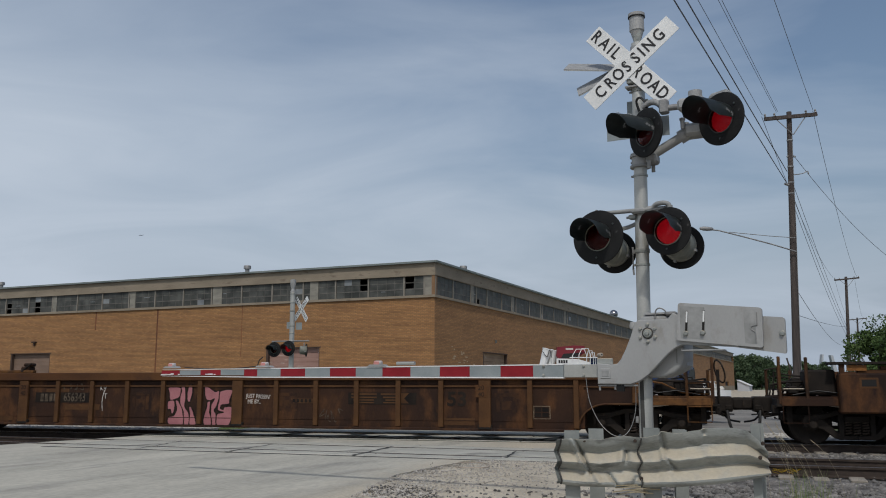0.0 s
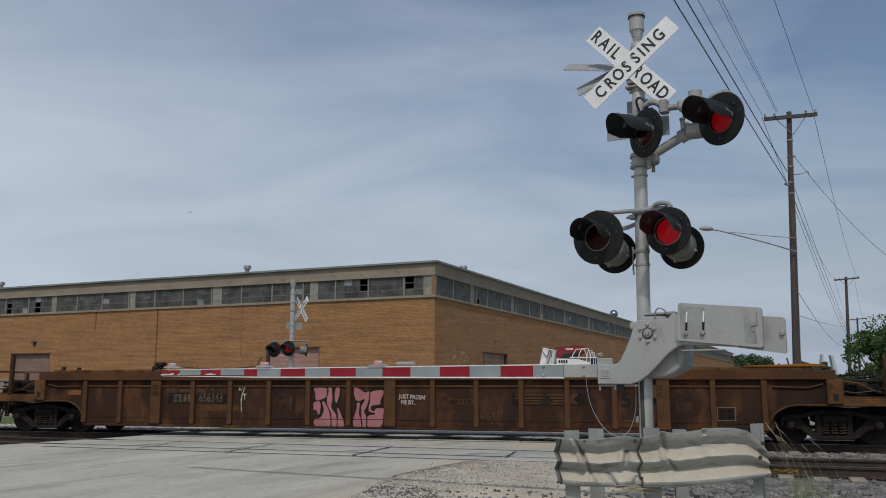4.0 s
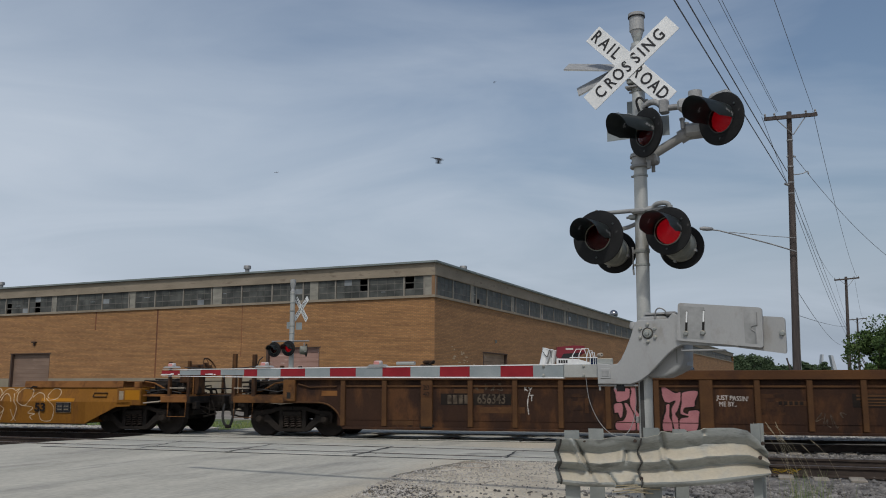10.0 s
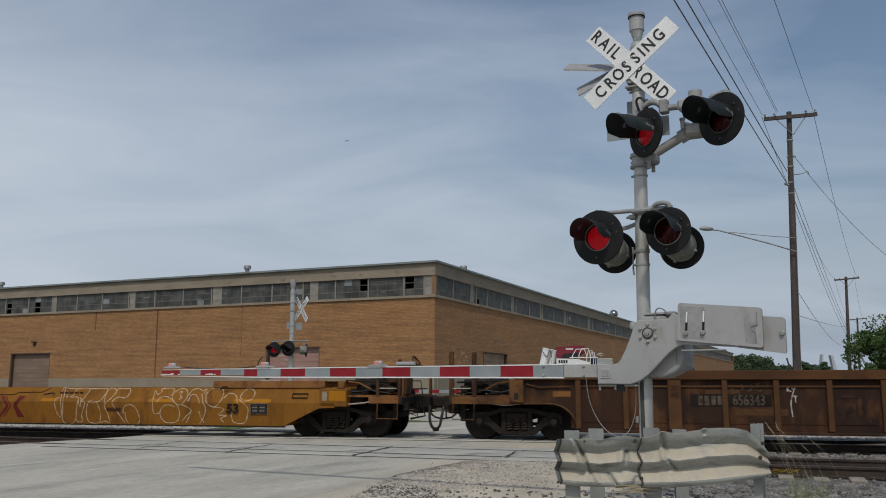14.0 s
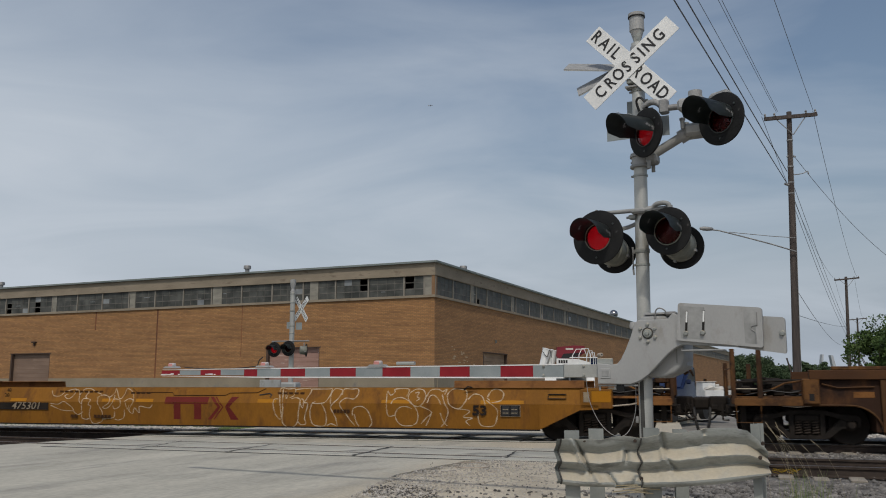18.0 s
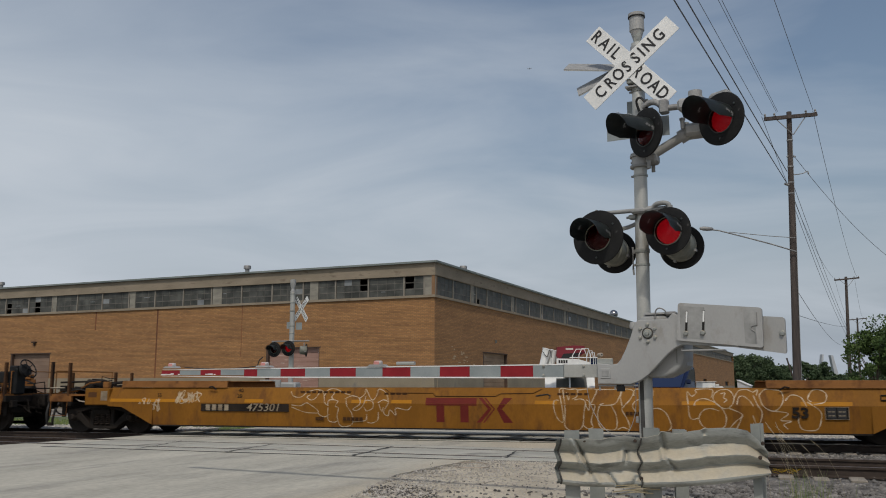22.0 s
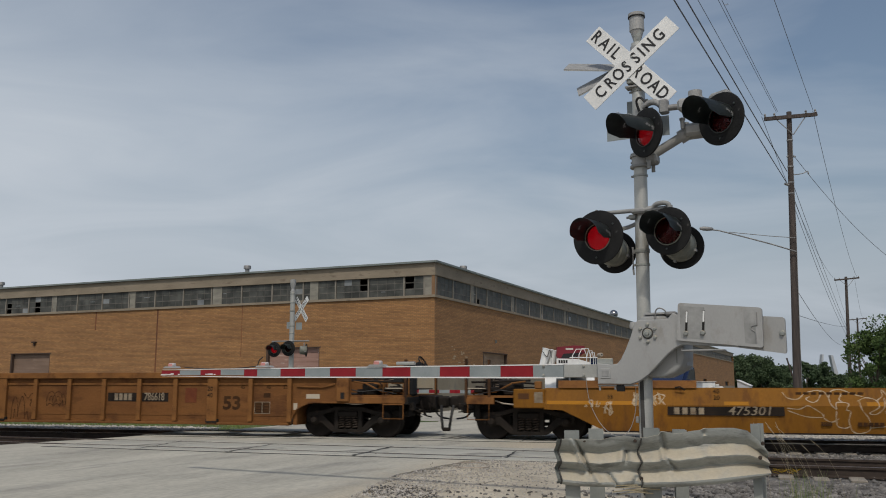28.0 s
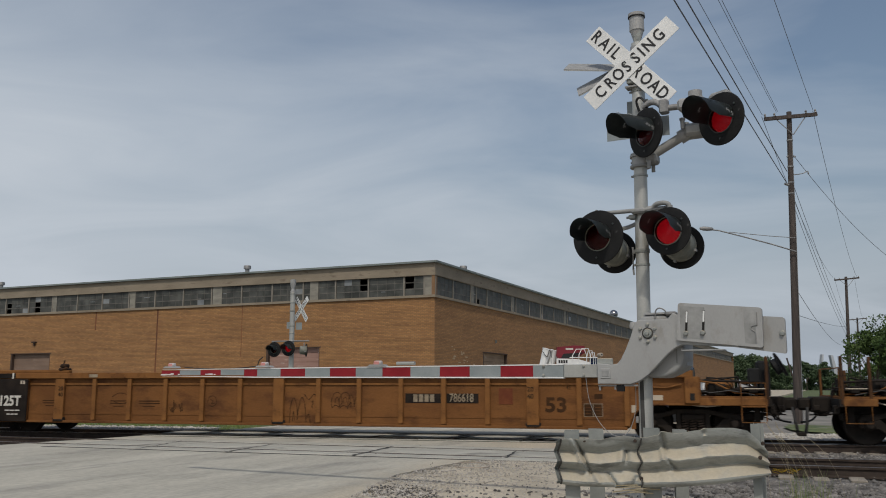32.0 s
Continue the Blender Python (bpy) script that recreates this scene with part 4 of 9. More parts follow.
    # expansion joints with rust, wall lamps, patch of lost paint
    part("rust_streak", boxed(-18.53, -18.42, -0.006, 0.0, f0 - 0.3, f1), M["rust_line"], w)
    part("rust_streak", boxed(-23.5, -23.40, -0.005, 0.0, f1 - 1.15, f1), M["rust_line"], w)
    part("rust_streak", boxed(-12.24, -12.20, -0.005, 0.0, f0 + 1.2, f1), M["rust_line"], w)
    part("wall_lamp", boxed(-28.80, -28.45, -0.18, 0, 4.12, 4.22, bevel=0.03), M["door_edge"], w, "small rusty wall lamp")
    part("lamp_stem", boxed(-28.66, -28.58, -0.12, 0, 3.93, 4.12, bevel=0.02), M["door_edge"], w)
    part("wall_lamp", boxed(0, 0.12, 8.85, 8.98, 3.95, 4.15, bevel=0.02), M["muntin"], w)
    for i in range(16):
        y = rnd.uniform(2.2, 5.6)
        z = 3.2 - (y - 2.2) * 0.25 + rnd.uniform(-0.35, 0.35)
        part("paint_patch", boxed(0.0, 0.004, y, y + rnd.uniform(0.12, 0.4), z, z + rnd.uniform(0.05, 0.1)), M["tan_patch"], w, "pale patch where the brick face is repaired")
    # roof vents
    for x, y in ((-12.72, 1.0), (-1.0, 6.33), (-33.4, 1.0)):
        part("roof_vent", lathe(B(), [(0.13, 0), (0.13, 0.42), (0.22, 0.44), (0.22, 0.6), (0.2, 0.64), (0.05, 0.66), (0, 0.66)], 14, Matrix.Translation((x, y, f3 - 0.05))), M["grey"], w, "small galvanised roof vent", True)
    lathe_prof = [(0.3, 0), (0.3, 0.25)] + [(0.42 * math.sin(a), 0.6 - 0.42 * math.cos(a)) for a in [0.6 + i * 0.25 for i in range(10)]] + [(0, 1.02)]
    part("turbine_vent", lathe(B(), lathe_prof, 18, Matrix.Translation((-1.0, 45.8, f3))), M["chrome"], w, "round metal turbine roof vent", True)
    return w


warehouse()
# ---- flashing crossing signal beside the road ----
LAMPS_A, LAMPS_B = [], []     # lamp plates that glow in turn


def flasher(parent, m, aim, group, hood=True, rear=False, chips=False, disc=0.305, glow="lamp_on", reach=0.335, deep=True):
    """One flashing light: aim is its turn about z in degrees; it looks along -y. disc: radius of its background."""
    f = new("flashing_light")
    f.parent = parent
    f.matrix_basis = m @ pose(0, 0, 0, 0, 0, aim)
    tagged(f, "round red flashing light on a black disc")
    face = Matrix.Rotation(radians(90), 4, "X")          # z of a lathe to -y
    part("background_disc", lathe(B(), [(0.155, 0.0), (disc - 0.016, 0.006), (disc - 0.004, 0.002), (disc, -0.008), (disc - 0.006, -0.022), (0.155, -0.012), (0.155, 0.0)], 44, face), M["black"], f, "black background disc", True)
    for a in (35, 145, 265):
        q = (0.75 * disc * math.cos(radians(a)), -0.006, 0.75 * disc * math.sin(radians(a)))
        part("disc_bolt", lathe(B(), [(0.0, 0.008), (0.011, 0.006), (0.013, 0.0)], 8, Matrix.Translation(q) @ face), M["hood"], f)
    part("housing", lathe(B(), [(0.172, 0.0), (0.172, -0.06), (0.180, -0.065), (0.180, -0.09), (0.172, -0.095), (0.168, -0.23), (0.155, -0.262), (0.08, -0.275), (0, -0.277)] if deep else [(0.15, 0.0), (0.14, -0.05), (0.11, -0.075), (0, -0.08)], 30, face), M["olive"], f, "dull olive-grey lamp housing", True)
    for a in (20, 200, 290) if deep else ():
        c, e = math.cos(radians(a)), math.sin(radians(a))
        part("housing_lug", boxed(0.178 * c - 0.016, 0.178 * c + 0.016, 0.05, 0.11, 0.178 * e - 0.016, 0.178 * e + 0.016, bevel=0.005), M["grey"], f)
    part("lamp_bowl", lathe(B(), [(0.152, 0.006), (0.150, -0.05), (0.146, -0.17), (0.05, -0.19), (0, -0.19)] if deep else [(0.152, 0.006), (0.138, -0.045), (0.10, -0.068), (0, -0.07)], 28, face), M["lamp_inside"], f, "", True)
    part("lens", lathe(B(), [(0.0, 0.034), (0.06, 0.03), (0.11, 0.02), (0.148, 0.004), (0.148, -0.002), (0.11, 0.013), (0.06, 0.023), (0.0, 0.027)], 32, face), M["lens"], f, "dark red glass lens", True)
    part("lens_ring", lathe(B(), [(0.146, 0.008), (0.150, 0.014), (0.157, 0.012), (0.159, 0.002), (0.146, 0.002), (0.146, 0.008)], 36, face), M["olive"] if deep else M["hood"], f, "thin worn lens ring", True)
    bm = B()
    lathe(bm, [(0.0, 0.0), (0.140, 0.0), (0.140, -0.006), (0.0, -0.006)], 28, face)
    plate = part("lamp_plate", bm, M["lamp_back"], f, "turning lamp plate with one glowing face")
    plate.data.materials.append(M[glow])
    for q in plate.data.polygons:
        q.material_index = 1 if q.normal.y < -0.9 else 0
    plate.location = (0, 0.03, 0)
    group.append(plate)
    if hood:
        bm = B()
        rings = []
        n = 32
        for j in range(11):
            u = j / 10
            ring = []
            for k in range(n + 1):
                a = radians(-12 + 204 * k / n)
                depth = (reach + 0.09 * max(0.0, math.sin(a)) - 0.16 * max(0.0, -math.sin(a)) / 0.21) * u
                r = 0.162 + 0.008 * u
                ring.append(bm.verts.new((r * math.cos(a), -depth, r * math.sin(a) + 0.004 - 0.016 * u * u)))
            rings.append(ring)
        for a, b in zip(rings, rings[1:]):
            for k in range(n):
                bm.faces.new((a[k], a[k + 1], b[k + 1], b[k]))
        bmesh.ops.solidify(bm, geom=bm.faces[:], thickness=0.004)
        part("hood", bm, M["hood"], f, "scuffed dark grey visor", True)
    if chips:
        rc = random.Random(12)
        for k in range(12):
            a = radians(rc.uniform(78, 128))
            d0, w = rc.uniform(0.10, 0.43), rc.uniform(0.006, 0.024)
            bm = boxed(-w, w, -d0 - rc.uniform(0.008, 0.035), -d0, -0.0015, 0.0015)
            bm.transform(Matrix.Rotation(-(a - math.pi / 2), 4, "Y") @ Matrix.Translation((0, 0, 0.1755)))
            part("paint_chip", bm, M["white"], f, "bare pale spot of chipped paint")
    part("neck", rod(B(), (0, 0.1, 0.10), (0, 0.1, 0.30), 0.022), M["grey"], f)
    return f


def crossbuck(parent, m):
    """Two lettered boards; each letter stands at its own place along its board."""
    cb = new("crossbuck")
    cb.parent = parent
    cb.matrix_basis = m
    tagged(cb, "white crossed boards lettered in black")
    for ang, cx, cz, y, text, at in ((-47.3, 0.0, -0.022, 0.0, "RAILROAD", (-0.572, -0.431, -0.326, -0.238, 0.117, 0.262, 0.401, 0.530)),
                                     (38.7, 0.008, -0.002, -0.012, "CROSSING", (-0.461, -0.312, -0.180, -0.055, 0.082, 0.176, 0.283, 0.436))):
        tilt = Matrix.Translation((cx, 0, cz)) @ Matrix.Rotation(radians(-ang), 4, "Y")
        b = part("board", boxed(-0.642, 0.642, y - 0.004, y + 0.004, -0.114, 0.114, bevel=0.002), M["white"], cb)
        b.matrix_basis = tilt
        for x, ch in zip(at, text):
            words("letter", ch, 0.203, M["ink"], cb, tilt @ Matrix.Translation((x, y - 0.0062, 0)) @ STAND, width=0.80, bold=0.003)
        for x in (-0.05, 0.06):
            part("board_bolt", lathe(B(), [(0.0, 0.012), (0.012, 0.009), (0.015, 0.0)], 8, tilt @ Matrix.Translation((x, y - 0.004, 0.05)) @ Matrix.Rotation(radians(90), 4, "X")), M["galv"], cb)
    return cb


def near_signal():
    s = thing("crossing_signal", pose(2.25, 9.6, -0.2, 0, 0, -28.2), "silver crossing signal mast with crossed boards and flashing lights", "crossing signal")
    part("mast", rod(B(), (-0.046, 0, 0), (0.018, 0, 5.4), 0.077, 28, 0.073), M["alu"], s, "", True)
    mx = lambda z: -0.046 + 0.064 * z / 5.4
    part("base", boxed(-0.32, 0.24, -0.28, 0.28, -0.02, 0.16, bevel=0.03), M["alu_mech"], s)
    bell = part("bell", lathe(B(), [(0.034, 5.36), (0.038, 5.42), (0.078, 5.55), (0.086, 5.555), (0.084, 5.725), (0.096, 5.73), (0.097, 5.762), (0.06, 5.78), (0, 5.785)], 28, Matrix.Translation((0.019, 0, 0))), M["alu_mech"], s, "grey electronic bell", True)
    # shade under the bell's rim, painted as a black band
    part("bell_band", lathe(B(), [(0.086, 5.715), (0.099, 5.717), (0.099, 5.728), (0.086, 5.73)], 28, Matrix.Translation((0.019, 0, 0))), M["ink"], bell, "black band for the shaded underside of the rim", True)
    part("bell_bracket", boxed(-0.012, 0.075, -0.06, -0.04, 5.38, 5.56, bevel=0.008), M["galv"], bell)
    part("bell_clamp", lathe(B(), [(0.075, 5.28), (0.082, 5.285), (0.082, 5.36), (0.05, 5.37)], 24, Matrix.Translation((0.018, 0, 0))), M["alu_mech"], bell, "", True)
    for z in (2.80, 2.945, 2.965, 3.82, 3.98, 4.08, 4.82, 4.88):
        part("band", lathe(B(), [(0.075, -0.014), (0.083, -0.011), (0.083, 0.011), (0.075, 0.014)], 24, Matrix.Translation((mx(z), 0, z))), M["galv"], s, "", True)
        part("band_screw", boxed(mx(z) - 0.105, mx(z) - 0.07, -0.02, 0.0, z - 0.012, z + 0.012, bevel=0.004), M["grey"], s)
    crossbuck(s, pose(-0.045, -0.11, 5.13))
    part("bracket", boxed(-0.1, 0.06, -0.1, 0.05, 4.90, 4.96, bevel=0.01), M["galv"], s)
    part("bracket", boxed(-0.12, 0.02, -0.105, 0.02, 4.85, 4.875, bevel=0.006), M["grey"], s)
    # second crossbuck, for the side road, seen nearly edge on
    cb2 = new("bent_crossbuck")
    cb2.parent = s
    tagged(cb2, "crossed boards bent down flat behind the mast")
    for p, q, up in (((-0.86, 0.02, 5.285), (-0.22, 0.08, 5.18), 0.2), ((-0.71, 0.05, 4.965), (-0.16, 0.10, 5.19), 0.62)):
        p, q = Vector(p), Vector(q)
        d = (q - p).normalized()
        wide = Vector((0.21, 0.80, 0.34)).normalized() * 0.95 + Vector((0, 0, 1)) * up
        wide = (wide - d * wide.dot(d)).normalized()
        nrm = d.cross(wide)
        turn = Matrix.Translation((p + q) / 2) @ Matrix((d, wide, nrm)).transposed().to_4x4()
        bm = boxed(-0.33, 0.33, -0.114, 0.114, -0.004, 0.004, bevel=0.002)
        bm.transform(turn)
        part("board", bm, M["alu_mech"], cb2)
        for e in (-0.108, 0.108):
            bm = boxed(-0.33, 0.33, e - 0.006, e + 0.006, -0.016, 0.0, bevel=0.002)
            bm.transform(turn)
            part("board_edge", bm, M["white"], cb2, "bright folded edge")
        bm = B()
        for x0, x1 in ((-0.28, 0.0), (0.0, 0.28)):
            sg = 1 if x0 < 0 else -1
            rod(bm, (x0, -0.1 * sg, -0.012), (x1, 0.1 * sg, -0.012), 0.006, 6)
        bm.transform(turn)
        part("stay", bm, M["grey"], cb2, "thin zigzag stays on the back")
    # small plates under the boards
    part("sign_plate", boxed(-0.407, 0.05, 0.10, 0.108, 4.305, 4.495), M["stripe"], s, "back of a small pale sign plate")
    part("sign_plate", boxed(0.02, 0.325, 0.10, 0.108, 4.29, 4.52), M["stripe"], s, "back of a small pale sign plate")
    part("sign_plate", boxed(-0.16, 0.09, 0.11, 0.118, 4.52, 4.755), M["stripe"], s, "back of a small pale sign plate")
    # lower pair on a cross arm, and its backward pair
    arm = part("cross_arm", rod(B(), (-0.50, -0.12, 3.405), (0.36, -0.12, 3.40), 0.024, 14), M["patch_grey"], s, "", True)
    part("arm_clamp", boxed(-0.095, 0.085, -0.15, 0.09, 3.365, 3.425, bevel=0.02), M["patch_grey"], arm)
    part("arm_union", rod(B(), (0.095, -0.12, 3.40), (0.15, -0.12, 3.405), 0.036, 8), M["patch_grey"], arm)
    part("arm_elbow", tube(B(), smooth_line([(0.15, -0.12, 3.405), (0.19, -0.14, 3.44), (0.24, -0.16, 3.45), (0.31, -0.17, 3.445), (0.345, -0.16, 3.42), (0.345, -0.15, 3.36)]), 0.027, 10), M["patch_grey"], arm, "", True)
    part("arm_end", rod(B(), (-0.49, -0.12, 3.39), (-0.49, -0.12, 3.45), 0.018, 8), M["patch_grey"], arm)
    part("arm_brace", tube(B(), smooth_line([(-0.30, -0.02, 3.235), (-0.25, -0.02, 3.225), (-0.15, 0.0, 3.245), (-0.03, 0.0, 3.29)]), 0.024, 8), M["patch_grey"], arm, "", True)
    part("brace_clamp", boxed(-0.13, -0.05, -0.10, -0.02, 3.315, 3.365, bevel=0.01), M["galv"], arm)
    part("clamp_bolt", rod(B(), (-0.16, -0.06, 3.34), (-0.10, -0.06, 3.34), 0.014, 8), M["grey"], arm)
    flasher(s, pose(-0.443, -0.25, 3.112), -8, LAMPS_A, disc=0.308)
    flasher(s, pose(0.344, -0.25, 3.119), -10, LAMPS_B, disc=0.262)
    flasher(s, pose(-0.41, 0.30, 3.012), 180, LAMPS_B, True, True, disc=0.252)
    flasher(s, pose(0.362, 0.30, 3.018), 180, LAMPS_A, True, True, disc=0.255)
    # upper pair on a boom, turned to the side road
    boom = part("upper_boom", rod(B(), (0.05, 0.0, 4.00), (0.56, 0.0, 4.255), 0.052, 18), M["alu_mech"], s, "", True)
    part("boom_clamp", rod(B(), (0.005, 0, 3.93), (0.005, 0, 4.04), 0.098, 22), M["alu_mech"], boom, "", True)
    for z in (3.925, 4.045):
        part("clamp_flange", rod(B(), (0.005, 0, z - 0.012), (0.005, 0, z + 0.012), 0.118, 22), M["patch_grey"], boom, "", True)
    part("boom_saddle", boxed(0.08, 0.21, -0.09, 0.09, 3.94, 4.05, bevel=0.025), M["patch_grey"], boom)
    for y in (-0.11, 0.08):
        part("clamp_bolt", rod(B(), (0.13, y, 3.87), (0.13, y, 3.96), 0.022, 8), M["patch_grey"], boom)
        part("clamp_bolt", rod(B(), (0.52, y, 4.28), (0.52, y, 4.385), 0.024, 8), M["patch_grey"], boom)
        part("bolt_nut", rod(B(), (0.52, y, 4.37), (0.52, y, 4.395), 0.034, 6), M["grey"], boom)
    part("boom_collar", rod(B(), (0.46, 0.0, 4.205), (0.56, 0.0, 4.255), 0.076, 18), M["patch_grey"], boom, "", True)
    part("boom_head", boxed(0.52, 0.76, -0.11, 0.11, 4.19, 4.335, bevel=0.035), M["patch_grey"], boom)
    part("boom_riser", rod(B(), (0.66, 0.0, 4.25), (0.66, -0.04, 4.50), 0.05, 14), M["alu_mech"], boom, "", True)
    part("junction_box", boxed(0.50, 0.80, -0.28, -0.12, 4.44, 4.575, bevel=0.03), M["alu_mech"], s)
    part("junction_cap", rod(B(), (0.69, -0.2, 4.57), (0.69, -0.2, 4.65), 0.075, 20), M["alu_mech"], s, "", True)
    part("upper_arm", tube(B(), smooth_line([(0.10, -0.18, 4.56), (0.19, -0.2, 4.60), (0.27, -0.22, 4.58), (0.36, -0.22, 4.51), (0.50, -0.22, 4.50)]), 0.034, 10), M["grey"], s, "", True)
    part("arm_box", boxed(0.30, 0.40, -0.27, -0.17, 4.44, 4.60, bevel=0.015), M["grey"], s)
    part("cable", tube(B(), smooth_line([(0.04, -0.1, 4.55), (0.02, -0.14, 4.66), (0.07, -0.16, 4.69), (0.13, -0.18, 4.62), (0.15, -0.2, 4.55)]), 0.014, 8), M["hose"], s, "", True)
    flasher(s, pose(0.138, -0.25, 4.247), -36, LAMPS_A, chips=True, disc=0.278, glow="lamp_dim", reach=0.38, deep=False)
    up = flasher(s, pose(0.965, -0.30, 4.272), -27, LAMPS_B, disc=0.288, glow="lamp_dim", reach=0.40, deep=False)
    part("wiring_box", boxed(-0.20, 0.07, 0.03, 0.16, 0.235, 0.335, bevel=0.04), M["patch_grey"], up)
    part("conduit", tube(B(), [(-0.105, -0.03, 2.69), (-0.105, -0.05, 2.75), (-0.105, -0.05, 3.0)], 0.011, 6), M["grey"], s, "", True)
    # conduit strip coloured dark to stand for shade on the mast's left
    part("shaded_conduit", boxed(-0.072, -0.028, -0.088, -0.05, 0.3, 1.54, bevel=0.012), M["joint"], s, "conduit on the mast, darkened for the shade on its left")
    part("conduit_clip", boxed(-0.135, -0.10, -0.06, -0.03, 1.06, 1.13, bevel=0.006), M["grey"], s)
    return s


near_signal()


# ---- gate machine and arm ----
def gate_machine():
    U = 0.2
    g = thing("gate_machine", pose(2.25, 9.6, -0.2, 0, 0, -28.2), "grey gate machine with slotted counterweight plates", "gate machine")
    # case behind, with a round-bellied end
    prof = [(0.06, 1.345), (0.2, 1.345), (0.33, 1.40), (0.40, 1.46), (0.435, 1.56), (0.435, 1.86), (0.37, 1.935), (0.25, 2.02), (0.0, 2.03), (-0.06, 1.95), (-0.06, 1.45)]
    bm = prism(B(), [(x, z + U) for x, z in prof], -0.12, 0.34)
    bmesh.ops.bevel(bm, geom=bm.edges[:], offset=0.03, segments=3, profile=0.5, affect="EDGES")
    case = part("case", bm, M["alu_mech"], g, "", True)
    part("lid", prism(B(), [(0.02, 2.03 + U), (0.255, 2.03 + U), (0.38, 1.95 + U), (0.39, 1.965 + U), (0.26, 2.05 + U), (0.02, 2.05 + U)], -0.13, 0.33), M["alu_mech"], case, "hinged case lid")
    part("latch", tube(B(), smooth_line([(0.145, -0.14, 1.95 + U), (0.15, -0.15, 2.06 + U), (0.19, -0.15, 2.095 + U), (0.24, -0.14, 2.075 + U), (0.27, -0.13, 2.03 + U)]), 0.008, 6), M["grey"], case, "thin wire latch", True)
    part("hasp", boxed(0.255, 0.37, -0.15, -0.05, 2.01 + U, 2.055 + U, bevel=0.015), M["grey"], case)
    part("case_rib", boxed(0.345, 0.36, -0.126, -0.118, 1.50 + U, 1.86 + U, bevel=0.003), M["patch_grey"], case)
    # long swan-neck arm support, one plate
    swan = [(-0.487, 1.28), (-0.12, 1.275), (-0.02, 1.31), (0.08, 1.38), (0.2, 1.50), (0.3, 1.60), (0.38, 1.66), (0.45, 1.69), (1.02, 1.655), (1.02, 1.70), (0.42, 1.76), (0.42, 2.0), (0.36, 2.03), (0.30, 1.965), (-0.02, 1.965), (-0.06, 1.92), (-0.1, 1.80), (-0.16, 1.66), (-0.22, 1.545), (-0.26, 1.50), (-0.33, 1.49), (-0.487, 1.505)]
    bm = prism(B(), [(x, z + U) for x, z in swan], -0.26, -0.18)
    bmesh.ops.bevel(bm, geom=[e for e in bm.edges if abs(e.verts[0].co.y - e.verts[1].co.y) < 1e-4], offset=0.008, segments=1, affect="EDGES")
    part("arm_support", bm, M["alu_mech"], g)
    part("support_rim", boxed(0.44, 0.87, -0.29, -0.1, 1.622 + U, 1.636 + U, bevel=0.003), M["alu_mech"], g)
    hub = part("hub", lathe(B(), [(0.0, 0.04), (0.02, 0.038), (0.026, 0.02), (0.042, 0.018), (0.05, -0.005)], 16, Matrix.Translation((0.085, -0.265, 1.82 + U)) @ Matrix.Rotation(radians(90), 4, "X")), M["galv"], g, "round pivot hub", True)
    part("hub_washer", lathe(B(), [(0.05, 0.003), (0.062, 0.002), (0.064, -0.004), (0.05, -0.004)], 20, Matrix.Translation((0.085, -0.2615, 1.82 + U)) @ Matrix.Rotation(radians(90), 4, "X")), M["joint"], hub, "dark washer ring", True)
    for k in range(6):
        a = radians(60 * k)
        part("bolt", lathe(B(), [(0.0, 0.024), (0.015, 0.018), (0.021, -0.002)], 8, Matrix.Translation((0.085 + 0.092 * math.sin(a), -0.262, 1.82 + U + 0.092 * math.cos(a))) @ Matrix.Rotation(radians(90), 4, "X")), M["galv"], g, "", True)
    part("emblem", boxed(-0.455, -0.335, -0.268, -0.26, 1.34 + U, 1.45 + U, bevel=0.004), M["alu_mech"], g, "small raised square plate")
    part("emblem_relief", boxed(-0.435, -0.355, -0.271, -0.267, 1.36 + U, 1.43 + U, bevel=0.002), M["patch_grey"], g)
    # counterweights
    def plate(x0, x1, za, zb, zc, zd, y0, y1, name):
        bm = prism(B(), [(x0, za + U), (x1, zb + U), (x1 + 0.0, zc + U), (x0 + 0.03, zd + U)], y0, y1)
        bmesh.ops.bevel(bm, geom=[e for e in bm.edges if abs(e.verts[0].co.y - e.verts[1].co.y) > 0.01], offset=0.028, segments=4, profile=0.5, affect="EDGES")
        return part(name, bm, M["alu_mech"], g, "", True)
    p1 = plate(0.40, 1.265, 1.735, 1.64, 2.045, 2.13, -0.30, -0.24, "counterweight")
    p2 = plate(0.95, 1.47, 1.66, 1.58, 1.945, 1.99, -0.215, -0.155, "counterweight")
    plate(0.42, 0.95, 1.74, 1.68, 2.05, 2.11, -0.10, -0.04, "counterweight")
    for xa, xb, lab in ((0.445, 0.70, "darker worn paint"), (1.09, 1.20, "darker repainted stripe")):
        za = lambda x: 1.735 - 0.095 * (x - 0.4) / 0.865 + U
        zb = lambda x: 2.13 - 0.085 * (x - 0.4) / 0.865 + U
        part("worn_patch", prism(B(), [(xa, za(xa) + 0.03), (xb, za(xb) + 0.03), (xb, zb(xb) - 0.03), (xa, zb(xa) - 0.03)], -0.3012, -0.3004), M["patch_grey"], p1, lab)
    for x in (0.512, 0.686):
        lean = lambda bm: bm.transform(Matrix.Translation((x, 0, 1.93 + U)) @ Matrix.Rotation(radians(4), 4, "Y") @ Matrix.Translation((-x, 0, -1.93 - U))) or bm
        slot, bright = boxed(x - 0.012, x + 0.012, -0.303, -0.2995, 1.80 + U, 2.04 + U), boxed(x - 0.009, x + 0.009, -0.306, -0.3035, 1.92 + U, 2.035 + U)
        lean(slot), lean(bright)
        part("slot", slot, M["dark"], p1, "long dark slot")
